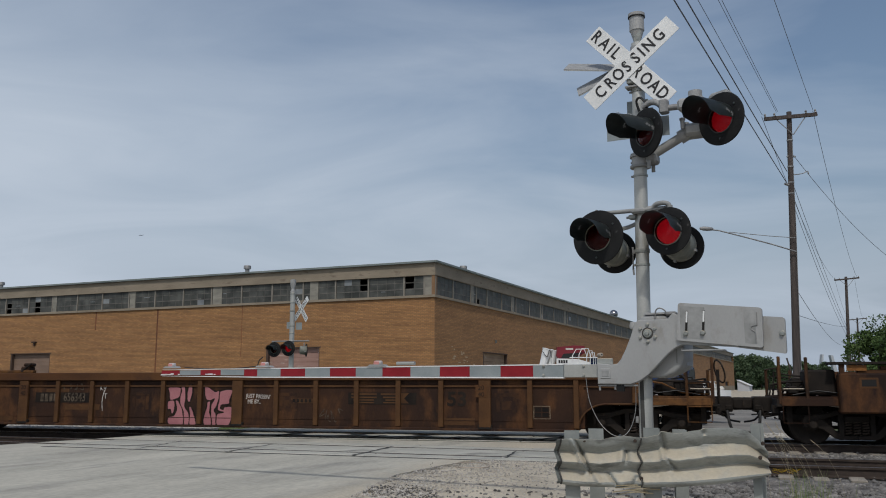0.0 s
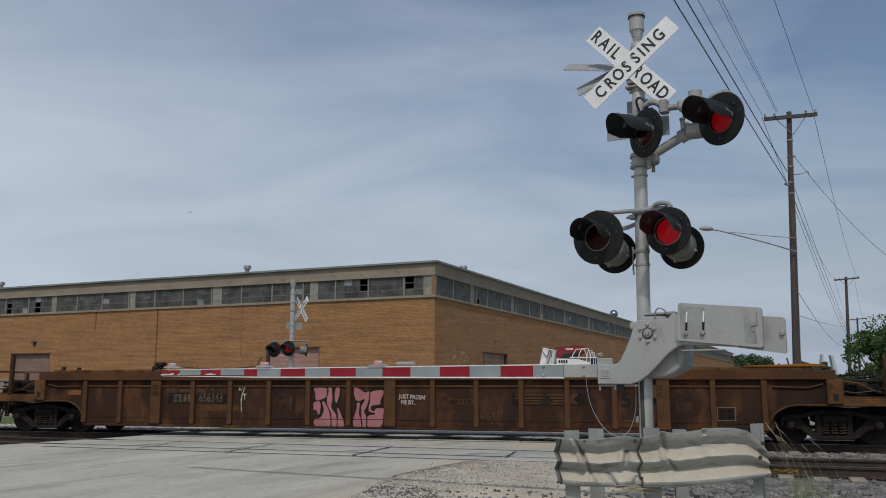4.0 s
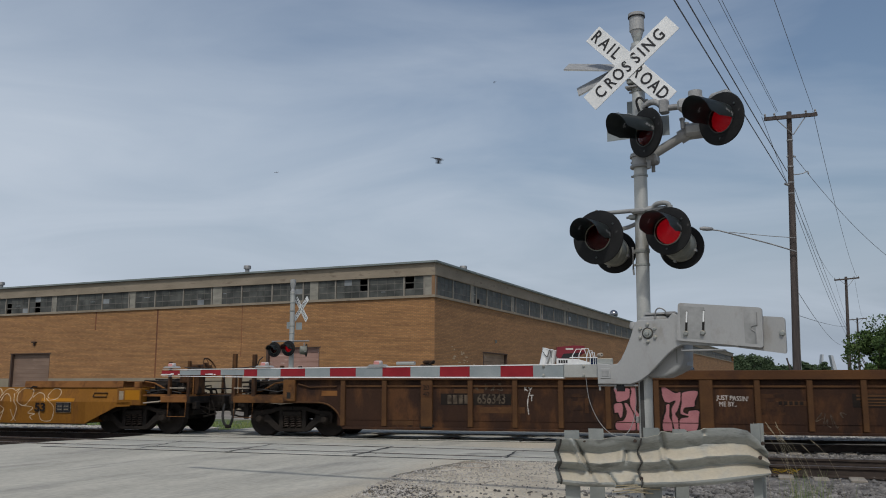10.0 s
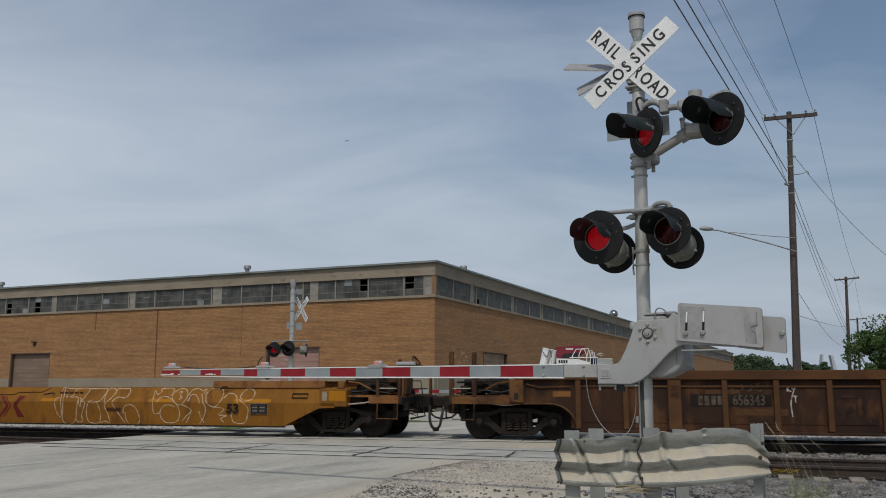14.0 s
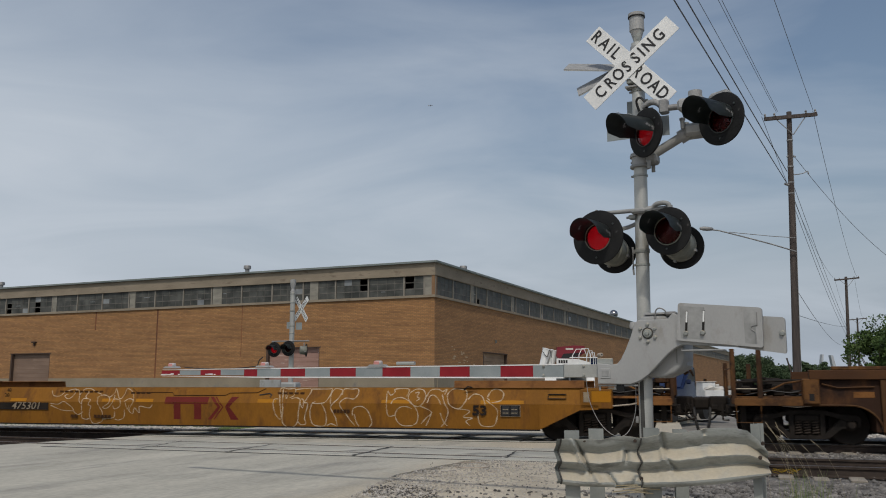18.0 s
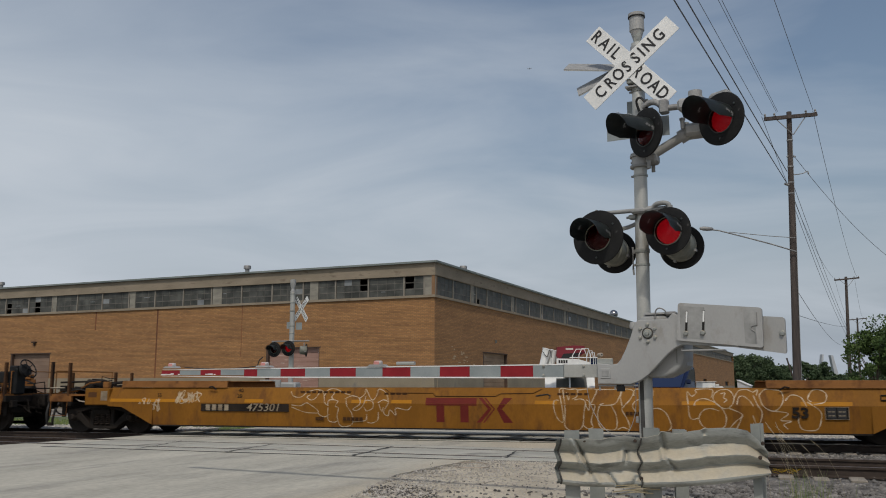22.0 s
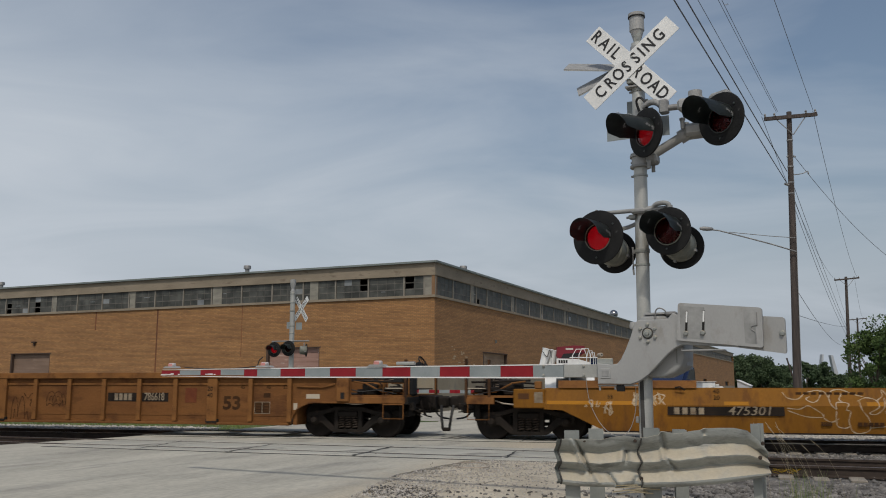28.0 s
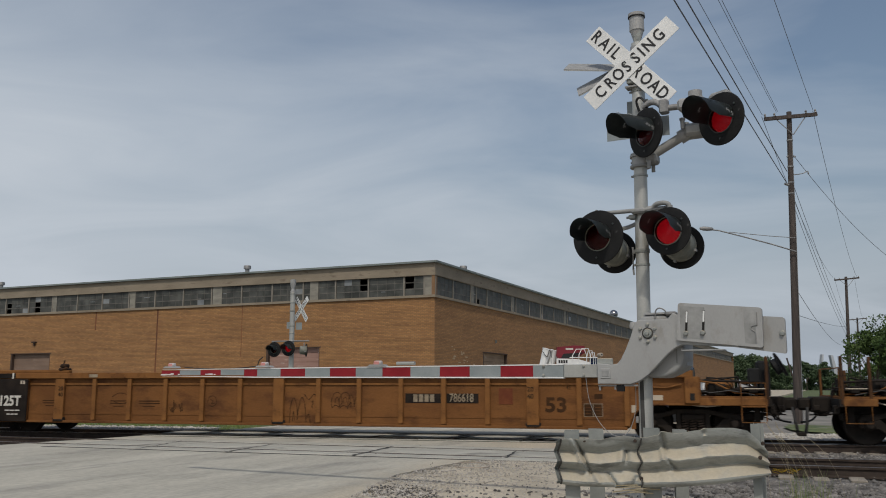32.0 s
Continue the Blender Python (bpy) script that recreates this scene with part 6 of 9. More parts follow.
def end_gear(car, sg, paint, wheel=None, stake_h=1.86, ladder=False, shift=0.0, tank=None, hang=0.13, sill=9.6, tip=11.90, wide=0.03):
    """Platform, stakes, steps, coupler and hoses of a car's end; sg: which end."""
    host, first = car, set(car.children)
    tank = tank or M["truck"]
    X = lambda a, b: (min(a * sg, b * sg), max(a * sg, b * sg))
    a, b = X(9.7, 11.3)
    part("end_platform", boxed(a, b, -1.40, 1.40, 0.97, 1.02), paint, car, "narrow end platform")
    part("end_sill", boxed(*X(sill, 11.25), -1.44, -1.34, 0.82, 0.975, bevel=0.01), paint, car, "rusty painted end sill")
    part("end_sill", boxed(*X(9.6, 11.25), 1.34, 1.44, 0.82, 0.975, bevel=0.01), paint, car)
    part("centre_sill", boxed(*X(9.2, 11.35), -0.3, 0.3, 0.68, 0.97, bevel=0.02), M["truck"], car)
    part("end_beam", boxed(*X(11.2, 11.34), -1.42, 1.42, 0.80, 0.97, bevel=0.01), M["truck"], car)
    for x, w, hgt in ((11.26, wide, stake_h), (10.72, wide, stake_h - 0.02)):
        if hgt < stake_h and wheel == M["black"]:
            continue
        part("stake", boxed(x * sg - w, x * sg + w, -1.43, -1.33, 0.86, hgt, bevel=0.01), M["stake"], car, "upright rusty steel stake")
        part("stake", boxed(x * sg - w, x * sg + w, 1.30, 1.40, 0.86, hgt - 0.24, bevel=0.01), M["stake"], car, "upright rusty steel stake")
    part("handrail", tube(B(), [(11.28 * sg, -1.2, 1.0), (11.28 * sg, -1.2, 1.62), (11.28 * sg, 1.2, 1.62), (11.28 * sg, 1.2, 1.0)], 0.016, 6), paint, car)
    part("grab_iron", tube(B(), [(10.8 * sg, -1.45, 1.18), (10.8 * sg, -1.5, 1.18), (11.2 * sg, -1.5, 1.18), (11.2 * sg, -1.45, 1.18)], 0.012, 6), M["pale_ink"], car)
    # stirrup step below the sill
    s0, s1 = 10.72 * sg, 11.22 * sg
    part("stirrup", tube(B(), [(s0, -1.42, 0.85), (s0, -1.44, 0.47), (s1, -1.44, 0.47), (s1, -1.42, 0.85)], 0.011, 6), paint, car, "thin bent steel step")
    if ladder:
        part("ladder", tube(B(), [(s0, -1.45, 0.5), (s0, -1.45, 1.3), (s1, -1.45, 1.3), (s1, -1.45, 0.5)], 0.013, 6), paint, car)
        part("ladder_rung", rod(B(), (s0, -1.45, 0.8), (s1, -1.45, 0.8), 0.014, 6), paint, car)
    # deck clutter: brake cylinder, reservoir, pipes
    part("reservoir", lathe(B(), [(0.0, -0.30), (0.10, -0.285), (0.165, -0.24), (0.17, 0.0), (0.165, 0.24), (0.10, 0.285), (0.0, 0.30)], 18, Matrix.Translation((10.30 * sg, -0.85, 1.22)) @ Matrix.Rotation(radians(90), 4, "Y")), tank, car, "round-ended air reservoir", True)
    part("brake_valve", boxed(*X(10.2, 10.45), -1.15, -0.85, 1.02, 1.28, bevel=0.03), M["truck"], car)
    part("pipe", tube(B(), [(9.9 * sg, -1.2, 1.34), (10.2 * sg, -1.25, 1.3), (10.6 * sg, -1.2, 1.1), (11.2 * sg, -1.15, 1.06)], 0.022, 6), paint, car)
    part("pipe", tube(B(), [(9.7 * sg, -1.3, 0.83), (10.0 * sg, -1.38, 0.8), (10.4 * sg, -1.35, 0.84), (10.6 * sg, -1.25, 0.9)], 0.018, 6), M["pipe"], car, "pale hanging pipe")
    part("crossover", boxed(*X(10.4, 11.2), -1.25, 1.25, 1.14, 1.17), M["truck"], car)
    part("deck_rail", rod(B(), (9.8 * sg, -1.1, 1.36), (11.2 * sg, -1.1, 1.32), 0.025, 8), M["truck"], car)
    # dark rigging under and over the end sill
    part("brake_beam", boxed(*X(10.75, 11.2), -0.95, -0.35, 0.5, 0.66, bevel=0.03), M["truck"], car)
    part("brake_rod", rod(B(), (10.2 * sg, -0.6, 0.72), (11.5 * sg, -0.5, 0.62), 0.022, 8), M["truck"], car)
    part("brake_lever", boxed(*X(11.0, 11.12), -1.1, -1.04, 0.42, 0.86, bevel=0.01), M["truck"], car)
    part("slack_adjuster", rod(B(), (9.9 * sg, -0.95, 1.10), (10.9 * sg, -0.9, 1.16), 0.05, 10), M["truck"], car, "", True)
    part("retainer_valve", boxed(*X(10.9, 11.08), -1.3, -1.12, 1.08, 1.24, bevel=0.02), M["truck"], car)
    part("cable_run", tube(B(), [(9.8 * sg, -1.28, 1.16), (10.1 * sg, -1.32, 1.09), (10.5 * sg, -1.3, 1.14), (11.0 * sg, -1.28, 1.05)], 0.014, 6), M["hose"], car)
    part("angle_cock", boxed(*X(11.55, 11.7), -0.42, -0.28, 0.70, 0.82, bevel=0.02), M["truck"], car)
    part("coupler_carrier", boxed(*X(11.4, 11.6), -0.34, 0.34, 0.58, 0.72, bevel=0.02), M["truck"], car)
    part("lever_bracket", boxed(*X(11.3, 11.42), -1.25, -1.05, 0.66, 0.84, bevel=0.01), M["truck"], car)
    # coupler, its lever and hanging air hose
    part("coupler_shank", boxed(*X(11.3, 11.78), -0.09, 0.09, 0.75, 0.93, bevel=0.02), M["truck"], car)
    part("coupler_head", boxed(*X(11.70, 11.98), -0.17, 0.17, 0.70, 0.98, bevel=0.05), M["truck"], car)
    part("draft_pocket", boxed(*X(11.25, 11.5), -0.28, 0.28, 0.66, 1.0, bevel=0.02), M["truck"], car)
    part("uncoupling_lever", tube(B(), [(11.36 * sg, -1.3, 0.78), (11.42 * sg, -0.9, 0.70), (11.5 * sg, -0.3, 0.62), (11.75 * sg, -0.1, 0.60)], 0.016, 6), M["truck"], car)
    part("air_hose", tube(B(), smooth_line([((11.58 + hang) * sg, -0.34, 0.76), ((11.60 + hang) * sg, -0.42, 0.62), ((11.62 + hang) * sg, -0.48, 0.44), ((11.67 + hang * 0.9) * sg, -0.48, 0.29), ((11.78 + hang * 0.5) * sg, -0.46, 0.215), (tip * sg, -0.44, 0.20)], 4), 0.034, 8), M["hose"], car, "black rubber air hose", True)
    part("hose_coupling", boxed(*X(tip - 0.08, tip + 0.03), -0.5, -0.4, 0.15, 0.24, bevel=0.02), M["truck"], car)
    part("air_hose", tube(B(), smooth_line([(11.45 * sg, 0.3, 0.78), (11.55 * sg, 0.3, 0.58), (11.68 * sg, 0.28, 0.46), (11.9 * sg, 0.26, 0.42)], 4), 0.022, 8), M["hose"], car, "thin black hose", True)
    # tangle of dark pipes, rods and valves on the platform
    rnd = random.Random(int(abs(shift) * 100) + sg + len(WHEELSETS) * 13)
    for k in range(11):
        x0, x1 = rnd.uniform(9.85, 10.6), rnd.uniform(10.5, 11.3)
        y0, z0 = rnd.uniform(-1.15, 0.9), rnd.uniform(1.05, 1.46)
        z1, y1 = z0 + rnd.uniform(-0.14, 0.12), y0 + rnd.uniform(-0.25, 0.25)
        part("pipe", tube(B(), [(x0 * sg, y0, z0), ((x0 * 0.6 + x1 * 0.4) * sg, y0, z0 + rnd.uniform(-0.04, 0.06)), (x1 * sg, y1, z1), ((x1 + 0.05) * sg, y1, 1.0)], rnd.uniform(0.012, 0.03), 6), M["truck"], car)
    for k in range(6):
        x0, y0 = rnd.uniform(9.95, 11.0), rnd.uniform(-1.1, 0.6)
        part("valve", boxed(*X(x0, x0 + rnd.uniform(0.12, 0.32)), y0, y0 + 0.22, 1.02, rnd.uniform(1.2, 1.42), bevel=0.03), M["truck"], car)
    for k in range(7):
        x0, y0 = rnd.uniform(9.9, 11.6), rnd.uniform(-1.0, -0.2)
        part("brake_rigging", tube(B(), [(x0 * sg, y0, 0.86), ((x0 + rnd.uniform(-0.2, 0.2)) * sg, y0 - 0.05, rnd.uniform(0.5, 0.7)), ((x0 + rnd.uniform(-0.4, 0.4)) * sg, y0, rnd.uniform(0.45, 0.66))], rnd.uniform(0.015, 0.03), 6), M["truck"], car)
    part("draft_block", boxed(*X(11.2, 11.72), -0.40, 0.40, 0.66, 1.0, bevel=0.03), M["truck"], car)
    if wheel:
        bw = part("brake_wheel", lathe(B(), [(0.27, -0.02), (0.29, 0.0), (0.27, 0.02), (0.25, 0.0), (0.27, -0.02)], 26, Matrix.Translation((11.6 * sg, -0.95, 1.70)) @ pose(0, 0, 0, 0, 62 * sg, 0)), wheel, car, "spoked hand brake wheel", True)
        bm = B()
        m = Matrix.Translation((11.6 * sg, -0.95, 1.70)) @ pose(0, 0, 0, 0, 62 * sg, 0)
        for k in range(6):
            q = m @ Vector((0.27 * math.cos(k * math.pi / 3), 0.27 * math.sin(k * math.pi / 3), 0))
            rod(bm, m @ Vector((0, 0, 0)), q, 0.012, 6)
        lathe(bm, [(0.0, 0.05), (0.05, 0.04), (0.05, -0.02), (0.17, -0.05), (0.18, -0.16), (0.0, -0.18)], 18, m)
        part("brake_spokes", bm, wheel, bw)
        part("brake_stand", boxed(*X(11.1, 11.36), -1.12, -0.72, 1.0, 1.78, bevel=0.04), wheel, car, "hand brake gear case")
        part("brake_chain_box", boxed(*X(10.9, 11.15), -1.25, -0.95, 1.3, 1.62, bevel=0.03), wheel, car)
    if shift:
        for o in host.children:
            if o not in first:
                o.data.transform(Matrix.Translation((shift * sg, 0, 0)))


def new_car(at, name, label):
    c = thing(name, Matrix(), label, "well car", "cars of the train")
    CARS.append((c, at))
    return c


Y_SIDE = -1.42
FRONT = lambda x, z, y: Matrix.Translation((x, y, z)) @ STAND


def open_floor(c, H, pitch, half, z):
    """Well floor: ledges along both sides and cross bearers that flare into them, round openings between."""
    n = int(2 * H / pitch)
    x0 = -n * pitch / 2
    for sy in (-1, 1):
        y0, y1 = sorted((half * sy, 0.42 * sy))
        part("floor_ledge", boxed(-H, H, y0, y1, z, z + 0.05), M["truck"], c)
    for i in range(n + 1):
        x = x0 + i * pitch
        prof = []
        for k in range(9):
            y = -0.43 + 0.86 * k / 8
            prof.append((x - pitch / 2 + 0.55 * pitch / 1.41 * math.sqrt(max(0.0, 1 - (y / 0.435) ** 2)), y))
        edge = [(p + 0.0, y) for p, y in prof]
        other = [(2 * x - p, y) for p, y in reversed(prof)]
        bm = B()
        lo = [bm.verts.new((p, y, z)) for p, y in edge + other]
        hi = [bm.verts.new((p, y, z + 0.05)) for p, y in edge + other]
        bm.faces.new(lo)
        bm.faces.new(hi)
        m = len(lo)
        for k in range(m):
            bm.faces.new((lo[k], lo[(k + 1) % m], hi[(k + 1) % m], hi[k]))
        bmesh.ops.recalc_face_normals(bm, faces=bm.faces)
        bmesh.ops.triangulate(bm, faces=[f for f in bm.faces if len(f.verts) > 4])
        part("floor_bearer", bm, M["truck"], c)


def rib_car(at, side, post, chord, label, chord_h=0.2, posts_n=16, lift=0.0, ends=None):
    ends = ends or post
    c = new_car(at, "well_car", label)
    H = 8.33
    top, cl = 1.57, 1.57 - chord_h
    part("side_wall", boxed(-H, H, Y_SIDE, Y_SIDE + 0.02, 0.26 + lift, cl), side, c, "ribbed steel well side")
    part("side_wall", boxed(-H, H, 1.40, 1.42, 0.26 + lift, cl), side, c)
    part("top_chord", boxed(-9.75, 9.75, -1.52, -1.34, cl, top, bevel=0.012), chord, c, "worn box-section top chord")
    part("top_chord", boxed(-9.75, 9.75, 1.34, 1.52, cl, top, bevel=0.012), chord, c)
    part("side_sill", boxed(-H, H, -1.50, -1.30, 0.22 + lift, 0.28 + lift, bevel=0.01), side, c)
    part("side_sill", boxed(-H, H, 1.30, 1.50, 0.22 + lift, 0.28 + lift, bevel=0.01), side, c)
    open_floor(c, H, 1.73, 1.38, 0.235 + lift)
    part("stiffener", boxed(-H, H, Y_SIDE - 0.03, Y_SIDE - 0.001, cl - 0.16, cl - 0.12), post, c)
    part("kick_strip", boxed(-H, H, Y_SIDE - 0.012, Y_SIDE - 0.001, 0.44 + lift, 0.455 + lift), side, c)
    me, wide = None, None
    for i in range(posts_n + 1):
        x = -H + 2 * H * i / posts_n
        w = i in (2, posts_n // 2, posts_n - 2)
        if w:
            if wide is None:
                o = part("wide_post", boxed(-0.14, 0.14, -1.505, Y_SIDE, 0.30 + lift, cl - 0.001, bevel=0.01), post, c)
                wide = o.data
            else:
                o = piece("wide_post", wide, c)
            part("lift_lug", boxed(x - 0.17, x + 0.17, -1.50, -1.40, 0.225 + lift, 0.36 + lift, bevel=0.02), M["truck"], c, "dark lug at the foot of a post")
            for q in (-0.07, 0.07):
                part("lug_hole", boxed(x + q - 0.028, x + q + 0.028, -1.504, -1.499, 0.27 + lift, 0.325 + lift, bevel=0.0), M["dark"], c)
        else:
            if me is None:
                o = part("post", boxed(-0.058, 0.058, -1.50, Y_SIDE, 0.30 + lift, cl - 0.001, bevel=0.008), post, c)
                me = o.data
            else:
                o = piece("post", me, c)
        o.location = (x, 0, 0)
    for sg in (-1, 1):
        arch = [(8.30, 0.24 + lift)] + [(8.36 + 0.62 * (1 - math.cos(a)), 0.26 + lift + (0.58 - lift) * math.sin(a)) for a in [i * math.pi / 16 for i in range(9)]] + [(9.9, 0.84), (9.9, cl), (8.30, cl)]
        for y0, y1 in ((Y_SIDE, Y_SIDE + 0.03), (1.39, 1.42)):
            part("end_side", prism(B(), mirror_x(arch, sg), y0, y1), side, c, "side plate arched over the truck")
        rim = [(8.36 + 0.62 * (1 - math.cos(a)), 0.26 + lift + (0.58 - lift) * math.sin(a)) for a in [i * math.pi / 16 for i in range(9)]] + [(9.9, 0.84)]
        part("arch_rim", tube(B(), [(x * sg, Y_SIDE - 0.012, z) for x, z in rim], 0.022, 6), post, c)
        x = 9.72 * sg
        part("end_post", boxed(x - 0.16, x + 0.16, -1.52, -1.36, 0.86, cl + 0.02, bevel=0.02), ends, c, "heavy corner post")
        part("post_hole", boxed(x - 0.05, x + 0.05, -1.524, -1.519, 0.93, 1.08), M["dark"], c)
        part("well_end", boxed(min(8.4 * sg, 8.5 * sg), max(8.4 * sg, 8.5 * sg), -1.38, 1.38, 0.3, 1.5), side, c)
        part("bolster_body", boxed(min(8.5 * sg, 10.0 * sg), max(8.5 * sg, 10.0 * sg), -1.3, 1.3, 0.84, 1.05), M["truck"], c)
        lo, hi = sorted((6.0 * sg, 9.3 * sg))
        part("guide_plate", boxed(lo, hi, -1.50, -1.36, top + 0.001, top + 0.075, bevel=0.01), ends, c, "raised guide plate on the chord")
        part("side_pipe", tube(B(), [(8.5 * sg, -1.45, 1.22), (9.2 * sg, -1.45, 1.20), (9.5 * sg, -1.46, 1.28)], 0.018, 6), post, c)
    return c


def bars(name, car, x, z, n, w, h, gap, mat, y, label=""):
    """A row of plain bars in place of writing that stays unread."""
    for i in range(n):
        part(name[:-1] if name.endswith("s") else name, boxed(x + i * (w + gap), x + i * (w + gap) + w, y - 0.003, y, z, z + h), mat, car, label)


def patch(name, car, x0, x1, z0, z1, mat, y, label=""):
    return part(name, boxed(x0, x1, y - 0.004, y, z0, z1), mat, car, label)


def spline(pts, n=8, closed=False):
    P = [Vector(p) for p in pts]
    out = []
    m = len(P)
    rng = range(m if closed else m - 1)
    for i in rng:
        p0 = P[(i - 1) % m] if closed or i > 0 else P[i]
        p1, p2 = P[i], P[(i + 1) % m]
        p3 = P[(i + 2) % m] if closed or i + 2 < m else p2
        for k in range(n):
            t = k / n
            out.append(0.5 * ((2 * p1) + (p2 - p0) * t + (2 * p0 - 5 * p1 + 4 * p2 - p3) * t * t + (3 * p1 - p0 - 3 * p2 + p3) * t ** 3))
    if not closed:
        out.append(P[-1])
    return out


def spray(name, car, lines, width, mat, skin, label="", closed=False):
    """Sprayed strokes: flat ribbons laid on the side, skin(z) gives its depth."""
    if len(lines) > 1:
        for ln in lines:
            spray(name, car, [ln], width, mat, skin, label, closed)
        return
    bm = B()
    for ln in lines:
        pts = spline(ln, 7, closed)
        if closed:
            pts.append(pts[0])
        prev = None
        for i, p in enumerate(pts):
            a, b = pts[max(i - 1, 0)], pts[min(i + 1, len(pts) - 1)]
            d = (b - a)
            if d.length < 1e-6:
                continue
            d.normalize()
            s = Vector((-d.y, d.x)) * width * (0.42 + 0.12 * math.sin(i * 0.9))
            q0, q1 = p + s, p - s
            cur = (bm.verts.new((q0.x, skin(q0.y) - 0.005, q0.y)), bm.verts.new((q1.x, skin(q1.y) - 0.005, q1.y)))
            if prev:
                bm.faces.new((prev[0], prev[1], cur[1], cur[0]))
            prev = cur
    bmesh.ops.recalc_face_normals(bm, faces=bm.faces)
    return part(name, bm, mat, car, label)


def strokes(car, mat, skin, width, *lines):
    """Free sprayed lines, each a stroke of its own."""
    for ln in lines:
        spray("sprayed_stroke", car, [ln], width, mat, skin, "white sprayed outline stroke")


def bubble_tag(x0, x1, z0, z1, n, seed):
    """Overlapping sprayed blobs, arcs and tails of uneven size."""
    rnd = random.Random(seed)
    lines = []
    w = (x1 - x0) / n
    hgt = z1 - z0
    for i in range(n):
        cx = x0 + w * (i + 0.5) + rnd.uniform(-0.1, 0.1) * w
        r = w * rnd.uniform(0.5, 0.75)
        P = lambda a, b: (cx + r * a, z0 + hgt * min(1.0, max(0.0, b)))
        j = lambda s=0.1: rnd.uniform(-s, s)
        kind = rnd.choice((0, 1, 2, 3))
        if kind == 0:      # round blob with a flat foot
            lines.append([P(-0.9 + j(), 0.02), P(-1 + j(), 0.45 + j()), P(-0.55, 0.9), P(0.1, 1.0 + j(.05)), P(0.75, 0.85), P(0.9 + j(), 0.4), P(0.5, 0.1), P(-0.2, 0.16 + j(.08)), P(-0.9, 0.02)])
            lines.append([P(-0.3, 0.35), P(-0.2, 0.62), P(0.25, 0.66), P(0.35, 0.38)])
        elif kind == 1:    # long hooked stroke
            lines.append([P(-1.0, 0.95 + j(.05)), P(-0.4, 0.8), P(0.3, 0.98), P(1.0, 0.8 + j()), P(0.5, 0.55), P(0.9, 0.3 + j()), P(0.6, 0.05), P(-0.1, 0.0), P(-0.35, 0.3), P(-0.75, 0.12)])
            lines.append([P(0.0, 0.7), P(0.12, 0.76), P(0.15, 0.66), P(0.02, 0.58), P(0.1, 0.5)])
        elif kind == 2:    # two arches
            lines.append([P(-0.95, 0.0), P(-0.85, 0.6 + j()), P(-0.5, 0.85), P(-0.1, 0.55), P(-0.05, 0.1), P(0.1, 0.5), P(0.45, 0.9 + j(.06)), P(0.85, 0.6), P(0.95 + j(), 0.02)])
            lines.append([P(-0.6, 0.05), P(-0.5, 0.4), P(-0.35, 0.08)])
        else:              # petal with a tail
            lines.append([P(-0.7, 0.5), P(-0.4, 0.95), P(0.3, 0.92), P(0.6, 0.55), P(0.2, 0.25 + j(.08)), P(-0.4, 0.22), P(-0.7, 0.5)])
            lines.append([P(0.2, 0.25), P(0.6, 0.1), P(1.1, 0.2), P(1.5, 0.05)])
            lines.append([P(-0.5, 0.2), P(-0.8, 0.02), P(-0.2, 0.04), P(0.1, 0.12)])
    return lines


def scribble(x0, x1, z0, z1, n, seed):
    rnd = random.Random(seed)
    out = []
    for i in range(n):
        x = x0 + (x1 - x0) * (i + 0.3) / n
        out.append([(x + rnd.uniform(-0.08, 0.08), rnd.uniform(z0, z1)) for _ in range(5)])
    return out


flat = lambda z: Y_SIDE

# car whose tail leaves as the shot begins
car_a = rib_car(19.7, M["brown"], M["brown_post"], M["brown_top"], "rust-brown well car leading the train")
truck(car_a, -9.75)
truck(car_a, 9.75)
end_gear(car_a, -1, M["brown"], hang=0.0)
end_gear(car_a, 1, M["brown_post"])
part("equipment_box", boxed(-10.12, -8.7, -1.60, -1.2, 0.68, 1.50, bevel=0.03), M["brown"], car_a, "rusty square equipment cabinet")
part("box_window", boxed(-9.70, -9.42, -1.606, -1.60, 1.23, 1.37), M["dark"], car_a)
part("box_rim", boxed(-9.74, -9.38, -1.604, -1.598, 1.19, 1.41), M["brown_post"], car_a)
part("box_roof", boxed(-10.3, -8.6, -1.62, -1.15, 1.68, 1.735, bevel=0.01), M["truck"], car_a, "dark cabinet roof")
part("roof_post", boxed(-10.1, -10.0, -1.56, -1.46, 1.50, 1.68), M["brown"], car_a)
part("lit_panel", boxed(-9.96, -9.58, -1.56, -1.54, 1.55, 1.67), M["orange_post"], car_a)
part("dark_hatch", boxed(-10.75, -10.14, -1.3, -0.6, 1.05, 1.58, bevel=0.04), M["truck"], car_a)

# brown car with pink painting
car_b = rib_car(-4.18, M["brown"], M["brown_post"], M["brown_top"], "rust-brown well car with pink graffiti on its ribbed side", ends=M["brown_end"])
truck(car_b, -9.79)
truck(car_b, 9.72)
end_gear(car_b, -1, M["brown_end"], stake_h=2.03, wide=0.05)
end_gear(car_b, 1, M["brown_end"], ladder=True, hang=0.0)
part("brake_wheel", lathe(B(), [(0.25, -0.02), (0.275, 0.0), (0.25, 0.02), (0.235, 0.0), (0.25, -0.02)], 26, Matrix.Translation((11.44, -0.85, 1.56)) @ pose(0, 0, 0, 0, 76, 20)), M["truck"], car_b, "dark hand brake wheel", True)
part("brake_post", rod(B(), (11.40, -0.85, 0.98), (11.40, -0.85, 1.6), 0.035, 8), M["truck"], car_b)
part("sloping_plate", prism(B(), [(7.9, 1.648), (9.55, 1.648), (9.55, 1.69), (9.2, 1.705), (8.1, 1.67)], -1.53, -1.20), M["bright_orange"], car_b, "bright orange sloping plate over the corner post")
